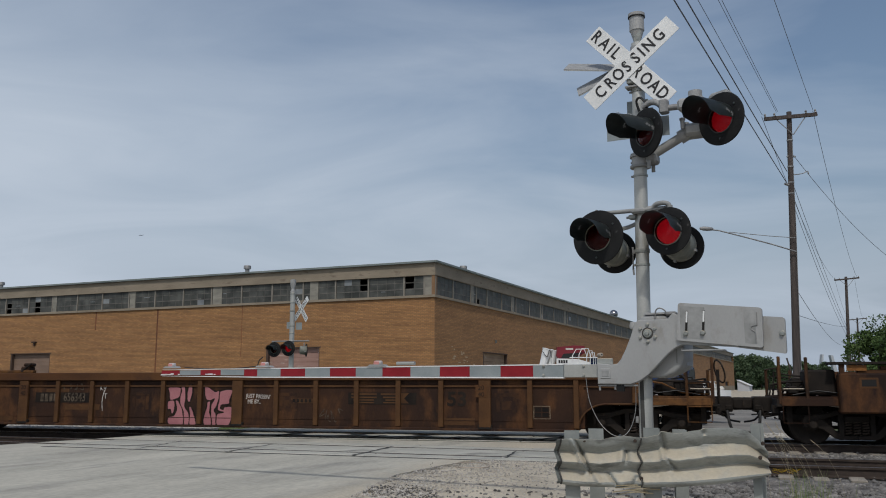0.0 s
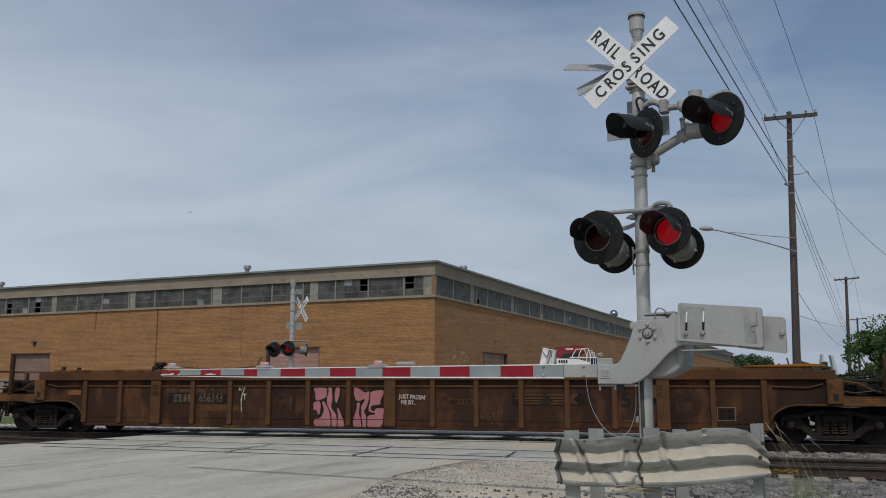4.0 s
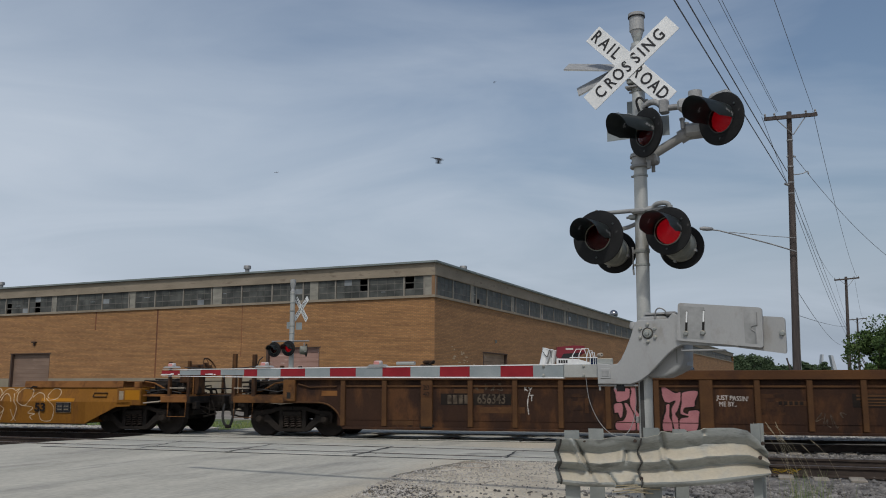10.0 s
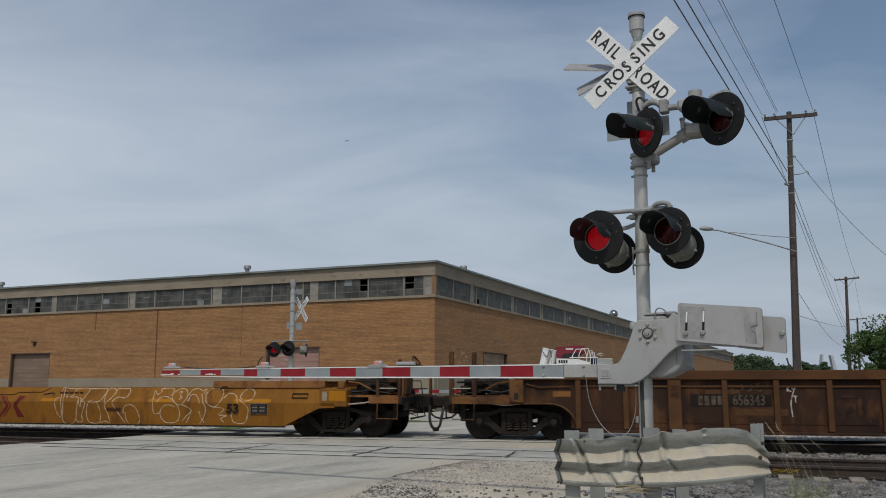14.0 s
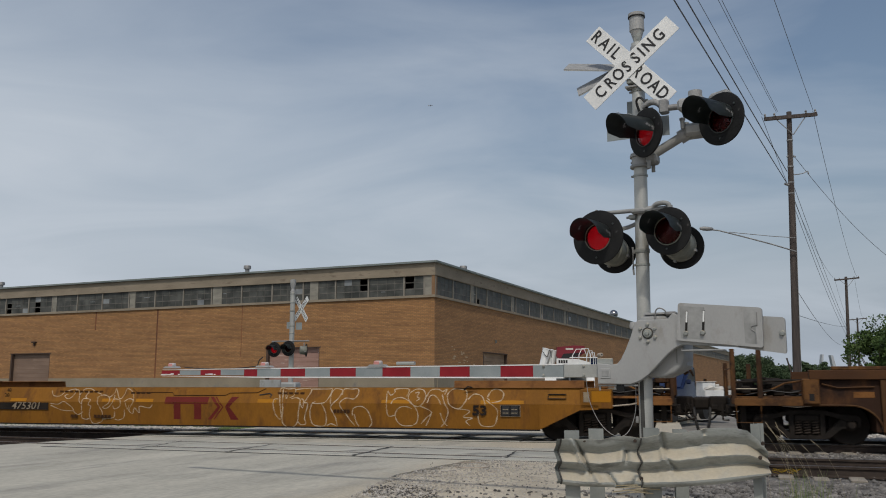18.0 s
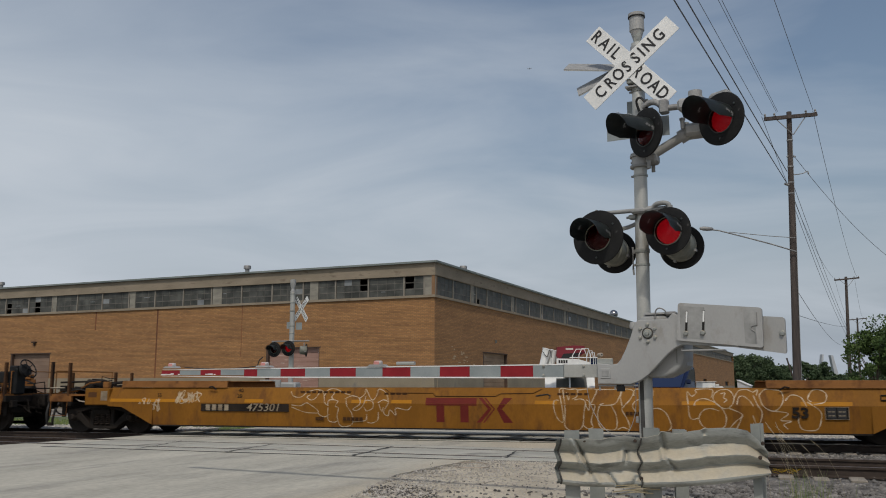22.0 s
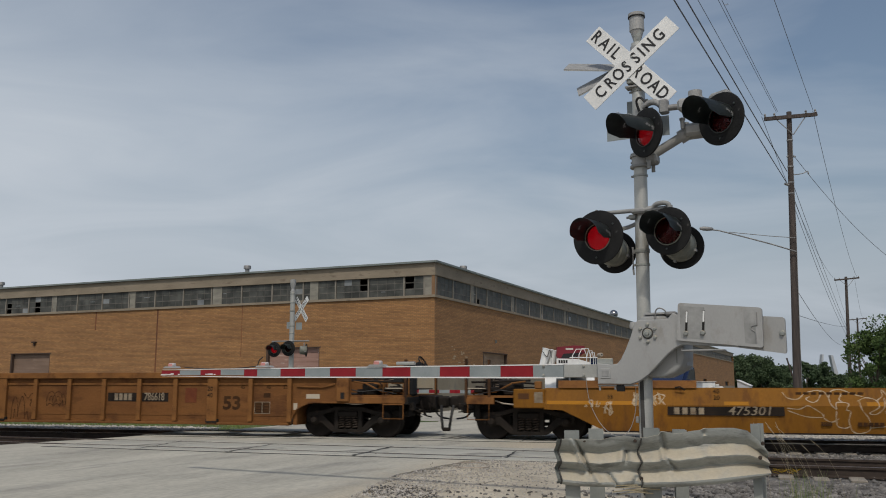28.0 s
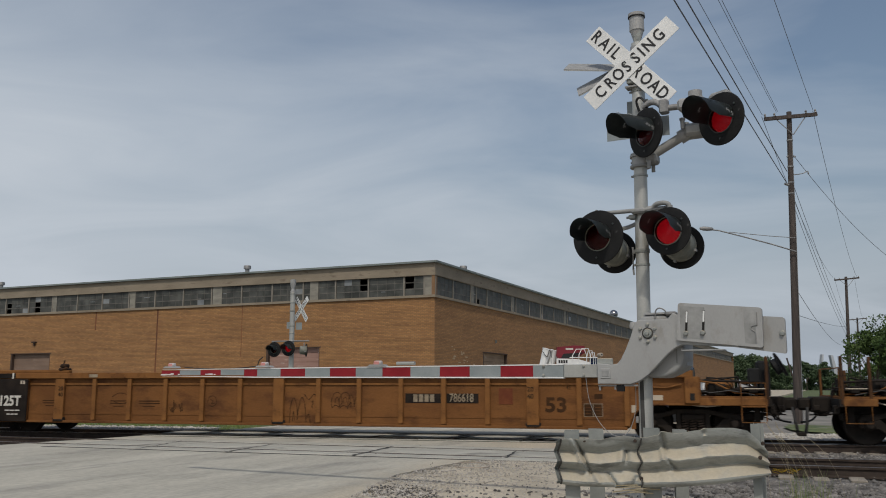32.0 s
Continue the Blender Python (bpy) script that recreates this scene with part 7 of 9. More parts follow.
for x, s in ((-6.25, 1), (6.17, 1)):
    p = patch("mark_patch", car_b, x - 0.13, x + 0.13, 0.98, 1.26, M["brown_top"], -1.508)
    words("marking", "20", 0.15, M["dim_ink"], car_b, FRONT(x, 1.19, -1.514))
    words("marking", "40", 0.15, M["dim_ink"], car_b, FRONT(x, 1.04, -1.514))
words("marking", "53", 0.45, M["dim_ink"], car_b, FRONT(5.58, 0.92, Y_SIDE - 0.006), bold=0.012, width=1.1)
patch("number_panel", car_b, -5.92, -4.26, 0.80, 1.06, M["dim_ink"], Y_SIDE - 0.001, "black number panel")
bars("mark_bars", car_b, -5.76, 0.83, 4, 0.095, 0.2, 0.04, M["faint_ink"], Y_SIDE - 0.006)
words("car_number", "656343", 0.31, M["faint_ink"], car_b, FRONT(-4.72, 0.93, Y_SIDE - 0.008), bold=0.004, width=0.72)
patch("faded_patch", car_b, -5.6, -4.9, 1.07, 1.16, M["brown_post"], Y_SIDE)
patch("faded_patch", car_b, -5.0, -3.95, 0.62, 0.76, M["brown_post"], Y_SIDE)
patch("faded_patch", car_b, -7.1, -6.6, 0.33, 0.46, M["brown_post"], Y_SIDE)
patch("data_panel", car_b, 7.36, 7.74, 0.50, 0.79, M["worn_ink"], Y_SIDE - 0.001)
patch("data_panel", car_b, 7.372, 7.728, 0.512, 0.778, M["brown"], Y_SIDE - 0.005)
for x, z in ((7.39, 0.66), (7.56, 0.66), (7.39, 0.54), (7.56, 0.54)):
    patch("data_field", car_b, x, x + 0.15, z, z + 0.1, M["dim_ink"], Y_SIDE - 0.010)
gear = part("gear_block", boxed(-6.42, -6.16, -1.48, -1.2, 1.57, 1.74, bevel=0.03), M["stake"], car_b, "rusty greasy gear block")
part("gear_cap", boxed(-6.36, -6.10, -1.46, -1.24, 1.742, 1.83, bevel=0.03), M["stake"], gear)
part("gear_lever", rod(B(), (-6.3, -1.49, 1.66), (-6.05, -1.5, 1.82), 0.022, 8), M["truck"], gear)
part("gear_pin", rod(B(), (-6.34, -1.51, 1.63), (-6.34, -1.46, 1.63), 0.04, 10), M["truck"], gear)
patch("faded_patch", car_b, 5.15, 6.0, 0.34, 0.5, M["brown_post"], Y_SIDE)
patch("faded_patch", car_b, -8.9, -8.5, 1.0, 1.12, M["orange_post"], Y_SIDE - 0.001, "faded orange patch")
for x in (-2.75, 1.35, 6.75):
    bm = B()
    box(bm, x - 0.28, x + 0.28, Y_SIDE - 0.006, Y_SIDE - 0.002, 0.99, 1.07)
    box(bm, x - 0.24, x - 0.15, Y_SIDE - 0.006, Y_SIDE - 0.002, 0.64, 0.98)
    box(bm, x + 0.15, x + 0.24, Y_SIDE - 0.006, Y_SIDE - 0.002, 0.64, 0.98)
    box(bm, x - 0.12, x + 0.12, Y_SIDE - 0.006, Y_SIDE - 0.002, 0.70, 0.90)
    part("faded_emblem", bm, M["brown_faded"], car_b)
bm = B()
box(bm, 2.9, 4.6, Y_SIDE - 0.006, Y_SIDE - 0.002, 0.80, 1.08)
part("logo_ground", bm, M["dim_ink"], car_b)
for a, b, c, d in ((2.98, 3.62, 1.02, 1.065), (2.98, 3.62, 0.95, 0.985), (3.05, 3.55, 0.89, 0.92), (3.05, 3.55, 0.83, 0.86), (3.72, 4.1, 1.02, 1.065), (3.78, 4.16, 0.95, 0.985), (3.84, 4.2, 0.89, 0.92), (3.78, 4.16, 0.83, 0.86)):
    part("logo_bar", boxed(a, b, Y_SIDE - 0.010, Y_SIDE - 0.007, c, d), M["brown_post"], car_b)
part("logo_wedge", prism(B(), [(4.2, 1.065), (4.42, 1.065), (4.3, 0.94), (4.42, 0.83), (4.2, 0.83), (4.1, 0.94)], Y_SIDE - 0.010, Y_SIDE - 0.007), M["brown_post"], car_b)
for x in (1.72,):
    patch("faded_patch", car_b, x - 0.3, x + 0.3, 0.82, 0.93, M["brown_post"], Y_SIDE)
    bars("mark_bars", car_b, x - 0.26, 0.84, 5, 0.07, 0.08, 0.035, M["dim_ink"], Y_SIDE - 0.006)
# pale handwriting and scrawls
words("handwriting", "JUST PASSIN'", 0.145, M["chalk_white"], car_b, FRONT(0.54, 0.975, Y_SIDE - 0.006) @ pose(0, 0, 0, 0, 0, -3), width=0.8, bold=0.0)
words("handwriting", "ME BY..", 0.145, M["chalk_white"], car_b, FRONT(0.44, 0.85, Y_SIDE - 0.006), width=0.8, bold=0.0)
spray("scrawl", car_b, [[(-3.95, 1.24), (-3.94, 1.12)], [(-3.88, 1.23), (-3.94, 1.18), (-3.87, 1.12)], [(-3.86, 1.22), (-3.82, 1.16), (-3.77, 1.22)], [(-3.78, 1.24), (-3.83, 1.1), (-3.88, 0.92), (-3.88, 0.75), (-3.86, 0.60)], [(-3.83, 1.03), (-3.75, 1.03)], [(-3.79, 1.03), (-3.79, 0.9)]], 0.02, M["chalk_white"], flat, "white sprayed scrawl")
spray("scrawl", car_b, scribble(-5.1, -4.4, 1.12, 1.3, 4, 3), 0.02, M["faint_ink"], flat)
spray("scrawl", car_b, scribble(2.2, 2.8, 0.35, 0.7, 4, 5), 0.018, M["faint_ink"], flat)


def pink_panel(car, x0, w, shapes):
    bm = B()
    rim = B()
    z0, hgt = 0.26, 1.0
    for sh in shapes:
        pts = spline([(x0 + u * w, z0 + v * hgt) for u, v in sh], 5, True)
        c = Vector((sum(p.x for p in pts) / len(pts), sum(p.y for p in pts) / len(pts)))
        bm.faces.new([bm.verts.new((p.x, Y_SIDE - 0.008, p.y)) for p in pts])
        rim.faces.new([rim.verts.new((p.x + math.copysign(0.028, p.x - c.x), Y_SIDE - 0.004, p.y + math.copysign(0.02, p.y - c.y))) for p in pts])
    for q in (bm, rim):
        bmesh.ops.recalc_face_normals(q, faces=q.faces)
        bmesh.ops.triangulate(q, faces=q.faces[:])
    part("painted_outline", rim, M["dim_ink"], car)
    for sh in shapes:
        spray("dark_outline", car, [[(x0 + u * w, z0 + v * hgt) for u, v in sh]], 0.026, M["dim_ink"], lambda z: Y_SIDE - 0.006, "", True)
    part("pink_painting", bm, M["pink"], car, "pink spray-painted shapes")


pink_panel(car_b, -1.965, 0.81, [
    [(0.03, 0.94), (0.44, 0.92), (0.43, 0.72), (0.29, 0.65), (0.09, 0.62), (0.05, 0.78)],
    [(0.02, 0.59), (0.23, 0.60), (0.25, 0.42), (0.21, 0.30), (0.15, 0.28), (0.11, 0.38), (0.01, 0.40)],
    [(0.28, 0.61), (0.40, 0.57), (0.54, 0.33), (0.56, 0.02), (0.07, 0.02), (0.05, 0.20), (0.22, 0.23), (0.33, 0.38)],
    [(0.47, 0.96), (0.55, 0.98), (0.61, 0.87), (0.62, 0.61), (0.60, 0.47), (0.76, 0.27), (0.76, 0.02), (0.60, 0.02), (0.57, 0.31), (0.43, 0.57), (0.45, 0.83)],
    [(0.78, 1.01), (0.85, 0.96), (0.84, 0.74), (0.75, 0.56), (0.68, 0.66), (0.68, 0.83), (0.72, 0.96)],
    [(0.76, 0.46), (0.84, 0.43), (0.91, 0.31), (0.99, 0.14), (1.00, 0.02), (0.79, 0.02), (0.79, 0.23)]])
pink_panel(car_b, -0.945, 0.80, [
    [(0.04, 0.99), (0.36, 0.84), (0.52, 0.85), (0.52, 0.66), (0.42, 0.44), (0.37, 0.38), (0.44, 0.25), (0.44, 0.02), (0.31, 0.02), (0.26, 0.33), (0.27, 0.52), (0.37, 0.65), (0.19, 0.61), (0.07, 0.66), (0.02, 0.83)],
    [(0.13, 0.58), (0.23, 0.57), (0.21, 0.35), (0.28, 0.17), (0.29, 0.02), (0.03, 0.02), (0.02, 0.22), (0.10, 0.42)],
    [(0.56, 0.84), (0.97, 0.87), (0.90, 0.66), (0.86, 0.53), (0.64, 0.51), (0.58, 0.44), (0.67, 0.39), (0.74, 0.46), (0.97, 0.46), (0.99, 0.36), (0.89, 0.02), (0.48, 0.02), (0.48, 0.28), (0.70, 0.32), (0.49, 0.39), (0.53, 0.61)]])


# ---- smooth yellow car ----
def skin_c(z):
    if z < 0.825:
        return -1.44 - 0.06 * (z - 0.24) / 0.585
    return -1.50 + 0.17 * (z - 0.825) / 0.365


def yellow_car(at):
    c = new_car(at, "well_car", "yellow smooth-sided well car covered in white graffiti outlines")
    H = 8.35
    lower = [(-1.445, 0.268), (-1.50, 0.825), (-1.46, 0.825), (-1.405, 0.288)]
    upper = [(-1.50, 0.827), (-1.33, 1.19), (-1.22, 1.19), (-1.22, 1.16), (-1.30, 1.15), (-1.44, 0.827)]
    for sy in (1, -1):
        part("lower_side", bar(B(), -H, H, [(y * sy, z) for y, z in lower]), M["yellow"], c, "upright lower side sheet")
        part("upper_side", bar(B(), -9.66, 9.66, [(y * sy, z) for y, z in upper]), M["yellow"], c, "sloping upper side sheet")
        for sg in (-1, 1):
            tri = [(H * sg, 0.268), (9.25 * sg, 0.70), (9.66 * sg, 0.72), (9.66 * sg, 0.825), (H * sg, 0.825)]
            y0, y1 = sorted((-1.50 * sy, -1.46 * sy))
            part("end_side", prism(B(), tri, y0, y1), M["yellow"], c)
            lo, hi = sorted((6.35 * sg, 9.35 * sg))
            part("raised_side", bar(B(), lo, hi, [(y * sy, z) for y, z in [(-1.38, 1.192), (-1.35, 1.355), (-1.2, 1.36), (-1.2, 1.34), (-1.32, 1.335), (-1.35, 1.192)]]), M["orange_post"], c, "raised guide plate over the end")
    open_floor(c, H, 1.41, 1.40, 0.275)
    part("bottom_lip", boxed(-H, H, -1.46, -1.36, 0.235, 0.266), M["truck"], c)
    for sg in (-1, 1):
        a, b = (9.27, 9.97) if sg > 0 else (-10.36, -9.64)
        box_m = M["yellow"]
        part("equipment_box", boxed(a, b, -1.5, -1.2, 0.74, 1.17, bevel=0.02), box_m, c, "square yellow equipment box")
        if sg > 0:
            patch("box_patch", c, 9.52, 9.94, 0.88, 1.12, M["bright"], -1.5)
            patch("box_label", c, 9.34, 9.47, 0.88, 1.1, M["worn_ink"], -1.5)
        else:
            patch("box_label", c, -9.88, -9.69, 0.86, 1.1, M["worn_ink"], -1.5)
            bm = B()
            box(bm, -10.25, -10.0, -1.504, -1.5, 0.94, 1.07)
            part("box_marks", bm, M["brown_top"], c)
        part("box_bracket", boxed(9.8 * sg - 0.08, 9.8 * sg + 0.08, -1.45, -1.3, 1.17, 1.34, bevel=0.02), M["orange_post"], c)
        part("well_end", boxed(min(H * sg, 8.45 * sg), max(H * sg, 8.45 * sg), -1.35, 1.35, 0.3, 1.2), M["yellow"], c)
        part("bolster_body", boxed(min(8.5 * sg, 10.3 * sg), max(8.5 * sg, 10.3 * sg), -1.2, 1.2, 0.78, 1.05), M["truck"], c)
        part("step_hanger", tube(B(), [(6.6 * sg, -1.44, 1.15), (6.7 * sg, -1.48, 1.22), (6.8 * sg, -1.44, 1.2)], 0.02, 6), M["truck"], c)
    truck(c, -10.08)
    truck(c, 9.55)
    end_gear(c, -1, M["orange_post"], shift=0.22, sill=10.6, tip=11.96, hang=0.24)
    end_gear(c, 1, M["orange_post"], wheel=M["stake"], sill=10.5, wide=0.034)
    # marks
    patch("number_panel", c, -6.98, -4.60, 0.615, 0.80, M["dim_ink"], -1.4995, "black number panel")
    bars("mark_bars", c, -6.84, 0.635, 4, 0.11, 0.145, 0.06, M["worn_ink"], -1.5055)
    words("car_number", "475301", 0.262, M["worn_ink"], c, FRONT(-5.27, 0.708, -1.5105), bold=0.001, width=1.15, lean=0.22)
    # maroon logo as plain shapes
    def lay(poly):
        bm = B()
        bm.faces.new([bm.verts.new((x, skin_c(z) - 0.006, z)) for x, z in poly])
        bmesh.ops.recalc_face_normals(bm, faces=bm.faces)
        part("logo_bar", bm, M["maroon"], c, "maroon painted logo shape")

    def limb(a0, a1, top, b0, b1, low):
        """A slanting stroke, cut where the side sheet is creased."""
        at = lambda p, q, z: p + (q - p) * (top - z) / (top - low)
        cuts = [top, 0.829, 0.821, low] if low < 0.82 < top else [top, low]
        for za, zb in zip(cuts[::2], cuts[1::2]):
            lay([(at(a0, b0, za), za), (at(a1, b1, za), za), (at(a1, b1, zb), zb), (at(a0, b0, zb), zb)])
    limb(-1.16, 0.06, 0.965, -1.16, 0.06, 0.79)
    limb(-0.9, -0.71, 0.786, -0.9, -0.71, 0.41)
    limb(-0.33, -0.13, 0.786, -0.33, -0.13, 0.41)
    x = 0.10
    limb(x, x + 0.09, 0.965, x + 0.22, x + 0.31, 0.72)
    limb(x + 0.22, x + 0.31, 0.715, x - 0.05, x + 0.06, 0.41)
    limb(x + 0.13, x + 0.17, 0.965, x + 0.35, x + 0.39, 0.72)
    limb(x + 0.35, x + 0.39, 0.715, x + 0.10, x + 0.14, 0.41)
    limb(x + 0.58, x + 0.78, 0.965, x + 0.43, x + 0.55, 0.72)
    limb(x + 0.43, x + 0.55, 0.715, x + 0.58, x + 0.80, 0.41)
    words("marking", "53", 0.30, M["dim_ink"], c, FRONT(6.98, 0.67, -1.506), bold=0.012, width=1.15)
    patch("panel_border", c, 7.46, 7.92, 0.55, 0.81, M["worn_ink"], -1.4985)
    patch("panel_field", c, 7.47, 7.91, 0.56, 0.80, M["dim_ink"], -1.5025)
    part("side_bracket", tube(B(), [(8.55, skin_c(0.95) - 0.03, 0.95), (8.55, skin_c(1.05) - 0.03, 1.05), (8.95, skin_c(1.05) - 0.03, 1.05), (8.95, skin_c(0.95) - 0.03, 0.95), (8.55, skin_c(0.95) - 0.03, 0.95)], 0.014, 6), M["truck"], c)
    words("marking", "53", 0.12, M["dim_ink"], c, FRONT(-8.2, 1.0, skin_c(1.0) - 0.025))
    words("marking", "40", 0.14, M["dim_ink"], c, FRONT(-5.95, 1.12, skin_c(1.12) - 0.03))
    words("marking", "20", 0.14, M["dim_ink"], c, FRONT(-5.95, 0.985, skin_c(0.985) - 0.03))
    for x in (7.58, 7.78):
        patch("data_panel", c, x - 0.08, x + 0.09, 0.575, 0.785, M["ink"], -1.5065)
        bars("mark_bars", c, x - 0.06, 0.70, 2, 0.055, 0.02, 0.015, M["worn_ink"], -1.512)
        bars("mark_bars", c, x - 0.06, 0.62, 2, 0.055, 0.02, 0.015, M["worn_ink"], -1.512)
    for x0, n in ((-4.35, 9), (1.9, 5), (-2.2, 4)):
        z = 1.06 if n == 9 else 1.03
        for i in range(n):
            part("mark_bar", boxed(x0 + i * 0.15, x0 + i * 0.15 + 0.11, skin_c(z) - 0.006, skin_c(z) - 0.002, z, z + 0.05), M["scrawl_ink"], c)
    for x, w in ((3.4, 0.5), (-3.2, 0.6), (-3.9, 0.25)):
        bars("mark_bars", c, x, 0.6 if x > 0 else 0.42, 5, w / 7, 0.08, w / 35, M["scrawl_ink"], -1.497)
    for x0, x1 in ((-9.6, -7.2), (-5.8, -5.3), (-3.0, -2.6), (-2.0, -1.5), (1.4, 1.9), (4.6, 5.3), (7.0, 8.0)):
        bm = B()
        a = [bm.verts.new((x, skin_c(z) - 0.004, z)) for x, z in ((x0, 0.83), (x1, 0.83), (x1, 0.91), (x0, 0.91))]
        bm.faces.new(a)
        part("reflective_strip", bm, M["bright"], c, "bright yellow reflective strip")
    # edge flange stepping along the upper sheet
    part("guide_rib", tube(B(), [(x, skin_c(z) - 0.01, z) for x, z in ((-2.2, 1.17), (-2.05, 1.07), (-1.01, 1.07), (-0.94, 1.0), (0.49, 1.0), (0.61, 1.06), (1.35, 1.07), (1.56, 1.17))], 0.009, 5), M["scrawl_ink"], c)
    part("tar_blot", tube(B(), [(x, skin_c(z) - 0.006, z) for x, z in ((1.42, 1.01), (1.55, 1.03), (1.68, 1.05), (1.74, 1.02), (1.72, 0.96))], 0.018, 5), M["ink"], c, "black smear of tar")
    spray("graffiti", c, scribble(-7.75, -7.05, 0.80, 1.10, 13, 15), 0.026, M["chalk"], skin_c, "white sprayed scrawl")
    spray("graffiti", c, scribble(-8.72, -8.12, 0.60, 0.93, 9, 16), 0.022, M["chalk"], skin_c, "pale sprayed scrawl")
    strokes(c, M["chalk"], skin_c, 0.02,
            [(-4.61, 1.11), (-4.52, 0.99), (-4.32, 0.97), (-4.16, 1.09), (-3.92, 1.15), (-3.86, 1.09), (-3.93, 0.95), (-4.04, 0.90), (-4.16, 0.97), (-4.08, 1.02)],
            [(-4.54, 0.78), (-4.31, 0.76), (-4.15, 0.83), (-4.03, 0.78), (-3.86, 0.66), (-3.83, 0.57), (-3.69, 0.50), (-3.55, 0.57)],
            [(-4.53, 0.73), (-4.19, 0.61), (-3.86, 0.59)],
            [(-3.86, 1.14), (-3.78, 1.11), (-3.72, 0.99), (-3.68, 0.85), (-3.59, 0.76)],
            [(-3.72, 0.99), (-3.64, 1.14), (-3.45, 1.16), (-3.23, 1.07), (-3.06, 1.02)],
            [(-3.56, 1.09), (-3.47, 1.07), (-3.52, 0.97), (-3.47, 0.92)])
    strokes(c, M["chalk"], skin_c, 0.02,
            [(-3.59, 0.76), (-3.57, 0.90), (-3.35, 0.88), (-3.40, 0.76), (-3.32, 0.71), (-3.36, 0.52), (-3.29, 0.31), (-3.13, 0.28), (-2.97, 0.36), (-2.98, 0.57), (-3.10, 0.76), (-3.14, 0.93)],
            [(-3.59, 0.73), (-3.60, 0.52), (-3.57, 0.41), (-3.43, 0.38), (-3.33, 0.43)],
            [(-3.17, 0.93), (-3.01, 1.00), (-2.82, 0.95), (-2.78, 0.81), (-2.96, 0.69), (-2.83, 0.67), (-2.68, 0.81), (-2.66, 1.00)],
            [(-2.82, 0.93), (-2.69, 1.04), (-2.68, 1.16), (-2.49, 0.91), (-2.39, 1.00), (-2.35, 1.16), (-2.16, 1.07), (-2.07, 0.86)],
            [(-2.68, 0.81), (-2.63, 0.90), (-2.46, 0.86), (-2.46, 0.72), (-2.61, 0.65), (-2.67, 0.74)])
    strokes(c, M["chalk"], skin_c, 0.02,
            [(-2.95, 0.39), (-2.76, 0.41), (-2.63, 0.44), (-2.61, 0.58)],
            [(-2.60, 0.39), (-2.49, 0.37), (-2.34, 0.44), (-2.32, 0.63)],
            [(-2.33, 0.84), (-2.20, 0.91), (-2.07, 0.84), (-2.19, 0.63), (-2.08, 0.54), (-2.03, 0.68), (-1.89, 0.56), (-1.88, 0.72), (-1.61, 0.68), (-1.51, 0.76)],
            [(-2.30, 0.81), (-2.24, 0.65), (-2.19, 0.74)])
    strokes(c, M["chalk"], skin_c, 0.023,
            [(1.94, 0.92), (1.84, 0.91), (1.83, 0.75), (1.89, 0.55), (1.99, 0.44), (2.04, 0.49), (2.01, 0.79), (1.95, 1.16), (2.17, 1.16), (2.34, 1.16), (2.34, 1.01), (2.24, 0.95)],
            [(2.02, 1.16), (2.08, 0.75), (2.06, 0.40), (2.11, 0.29)],
            [(2.10, 1.10), (2.15, 0.93), (2.17, 1.01)],
            [(2.29, 0.93), (2.43, 0.95), (2.53, 0.88), (2.49, 0.62), (2.47, 0.40), (2.37, 0.27), (2.18, 0.26), (2.09, 0.33)],
            [(2.36, 1.15), (2.76, 1.16), (2.69, 0.93), (2.65, 0.84), (2.74, 0.80), (2.65, 0.49), (2.68, 0.34), (2.56, 0.31), (2.47, 0.38)])
    strokes(c, M["chalk"], skin_c, 0.023,
            [(2.55, 0.93), (2.62, 0.88), (2.61, 0.71), (2.55, 0.79), (2.53, 0.88)],
            [(2.78, 1.16), (3.21, 1.16), (3.30, 1.16), (3.28, 1.02), (3.16, 0.84), (2.86, 0.82), (2.93, 0.86)],
            [(2.84, 0.80), (2.79, 0.62), (2.82, 0.40), (2.91, 0.30), (3.15, 0.29), (3.21, 0.41), (3.19, 0.62), (3.09, 0.82)],
            [(3.33, 0.80), (3.30, 1.02), (3.37, 1.16), (3.51, 1.16), (3.58, 1.11), (3.51, 0.95), (3.37, 0.80), (3.33, 0.71), (3.44, 0.50), (3.49, 0.30)])
    strokes(c, M["chalk"], skin_c, 0.023,
            [(3.58, 1.02), (3.62, 1.16), (3.81, 1.16), (3.97, 1.16), (3.99, 1.04), (3.90, 0.93), (3.72, 0.95), (3.60, 0.89), (3.56, 0.78), (3.70, 0.59), (3.84, 0.41), (3.93, 0.31)],
            [(3.22, 0.29), (3.33, 0.34), (3.47, 0.29)],
            [(3.88, 0.54), (3.90, 0.70), (4.08, 0.76), (4.24, 0.68), (4.33, 0.51), (4.36, 0.36), (4.29, 0.27)],
            [(3.93, 0.57), (3.97, 0.39), (4.04, 0.29)])
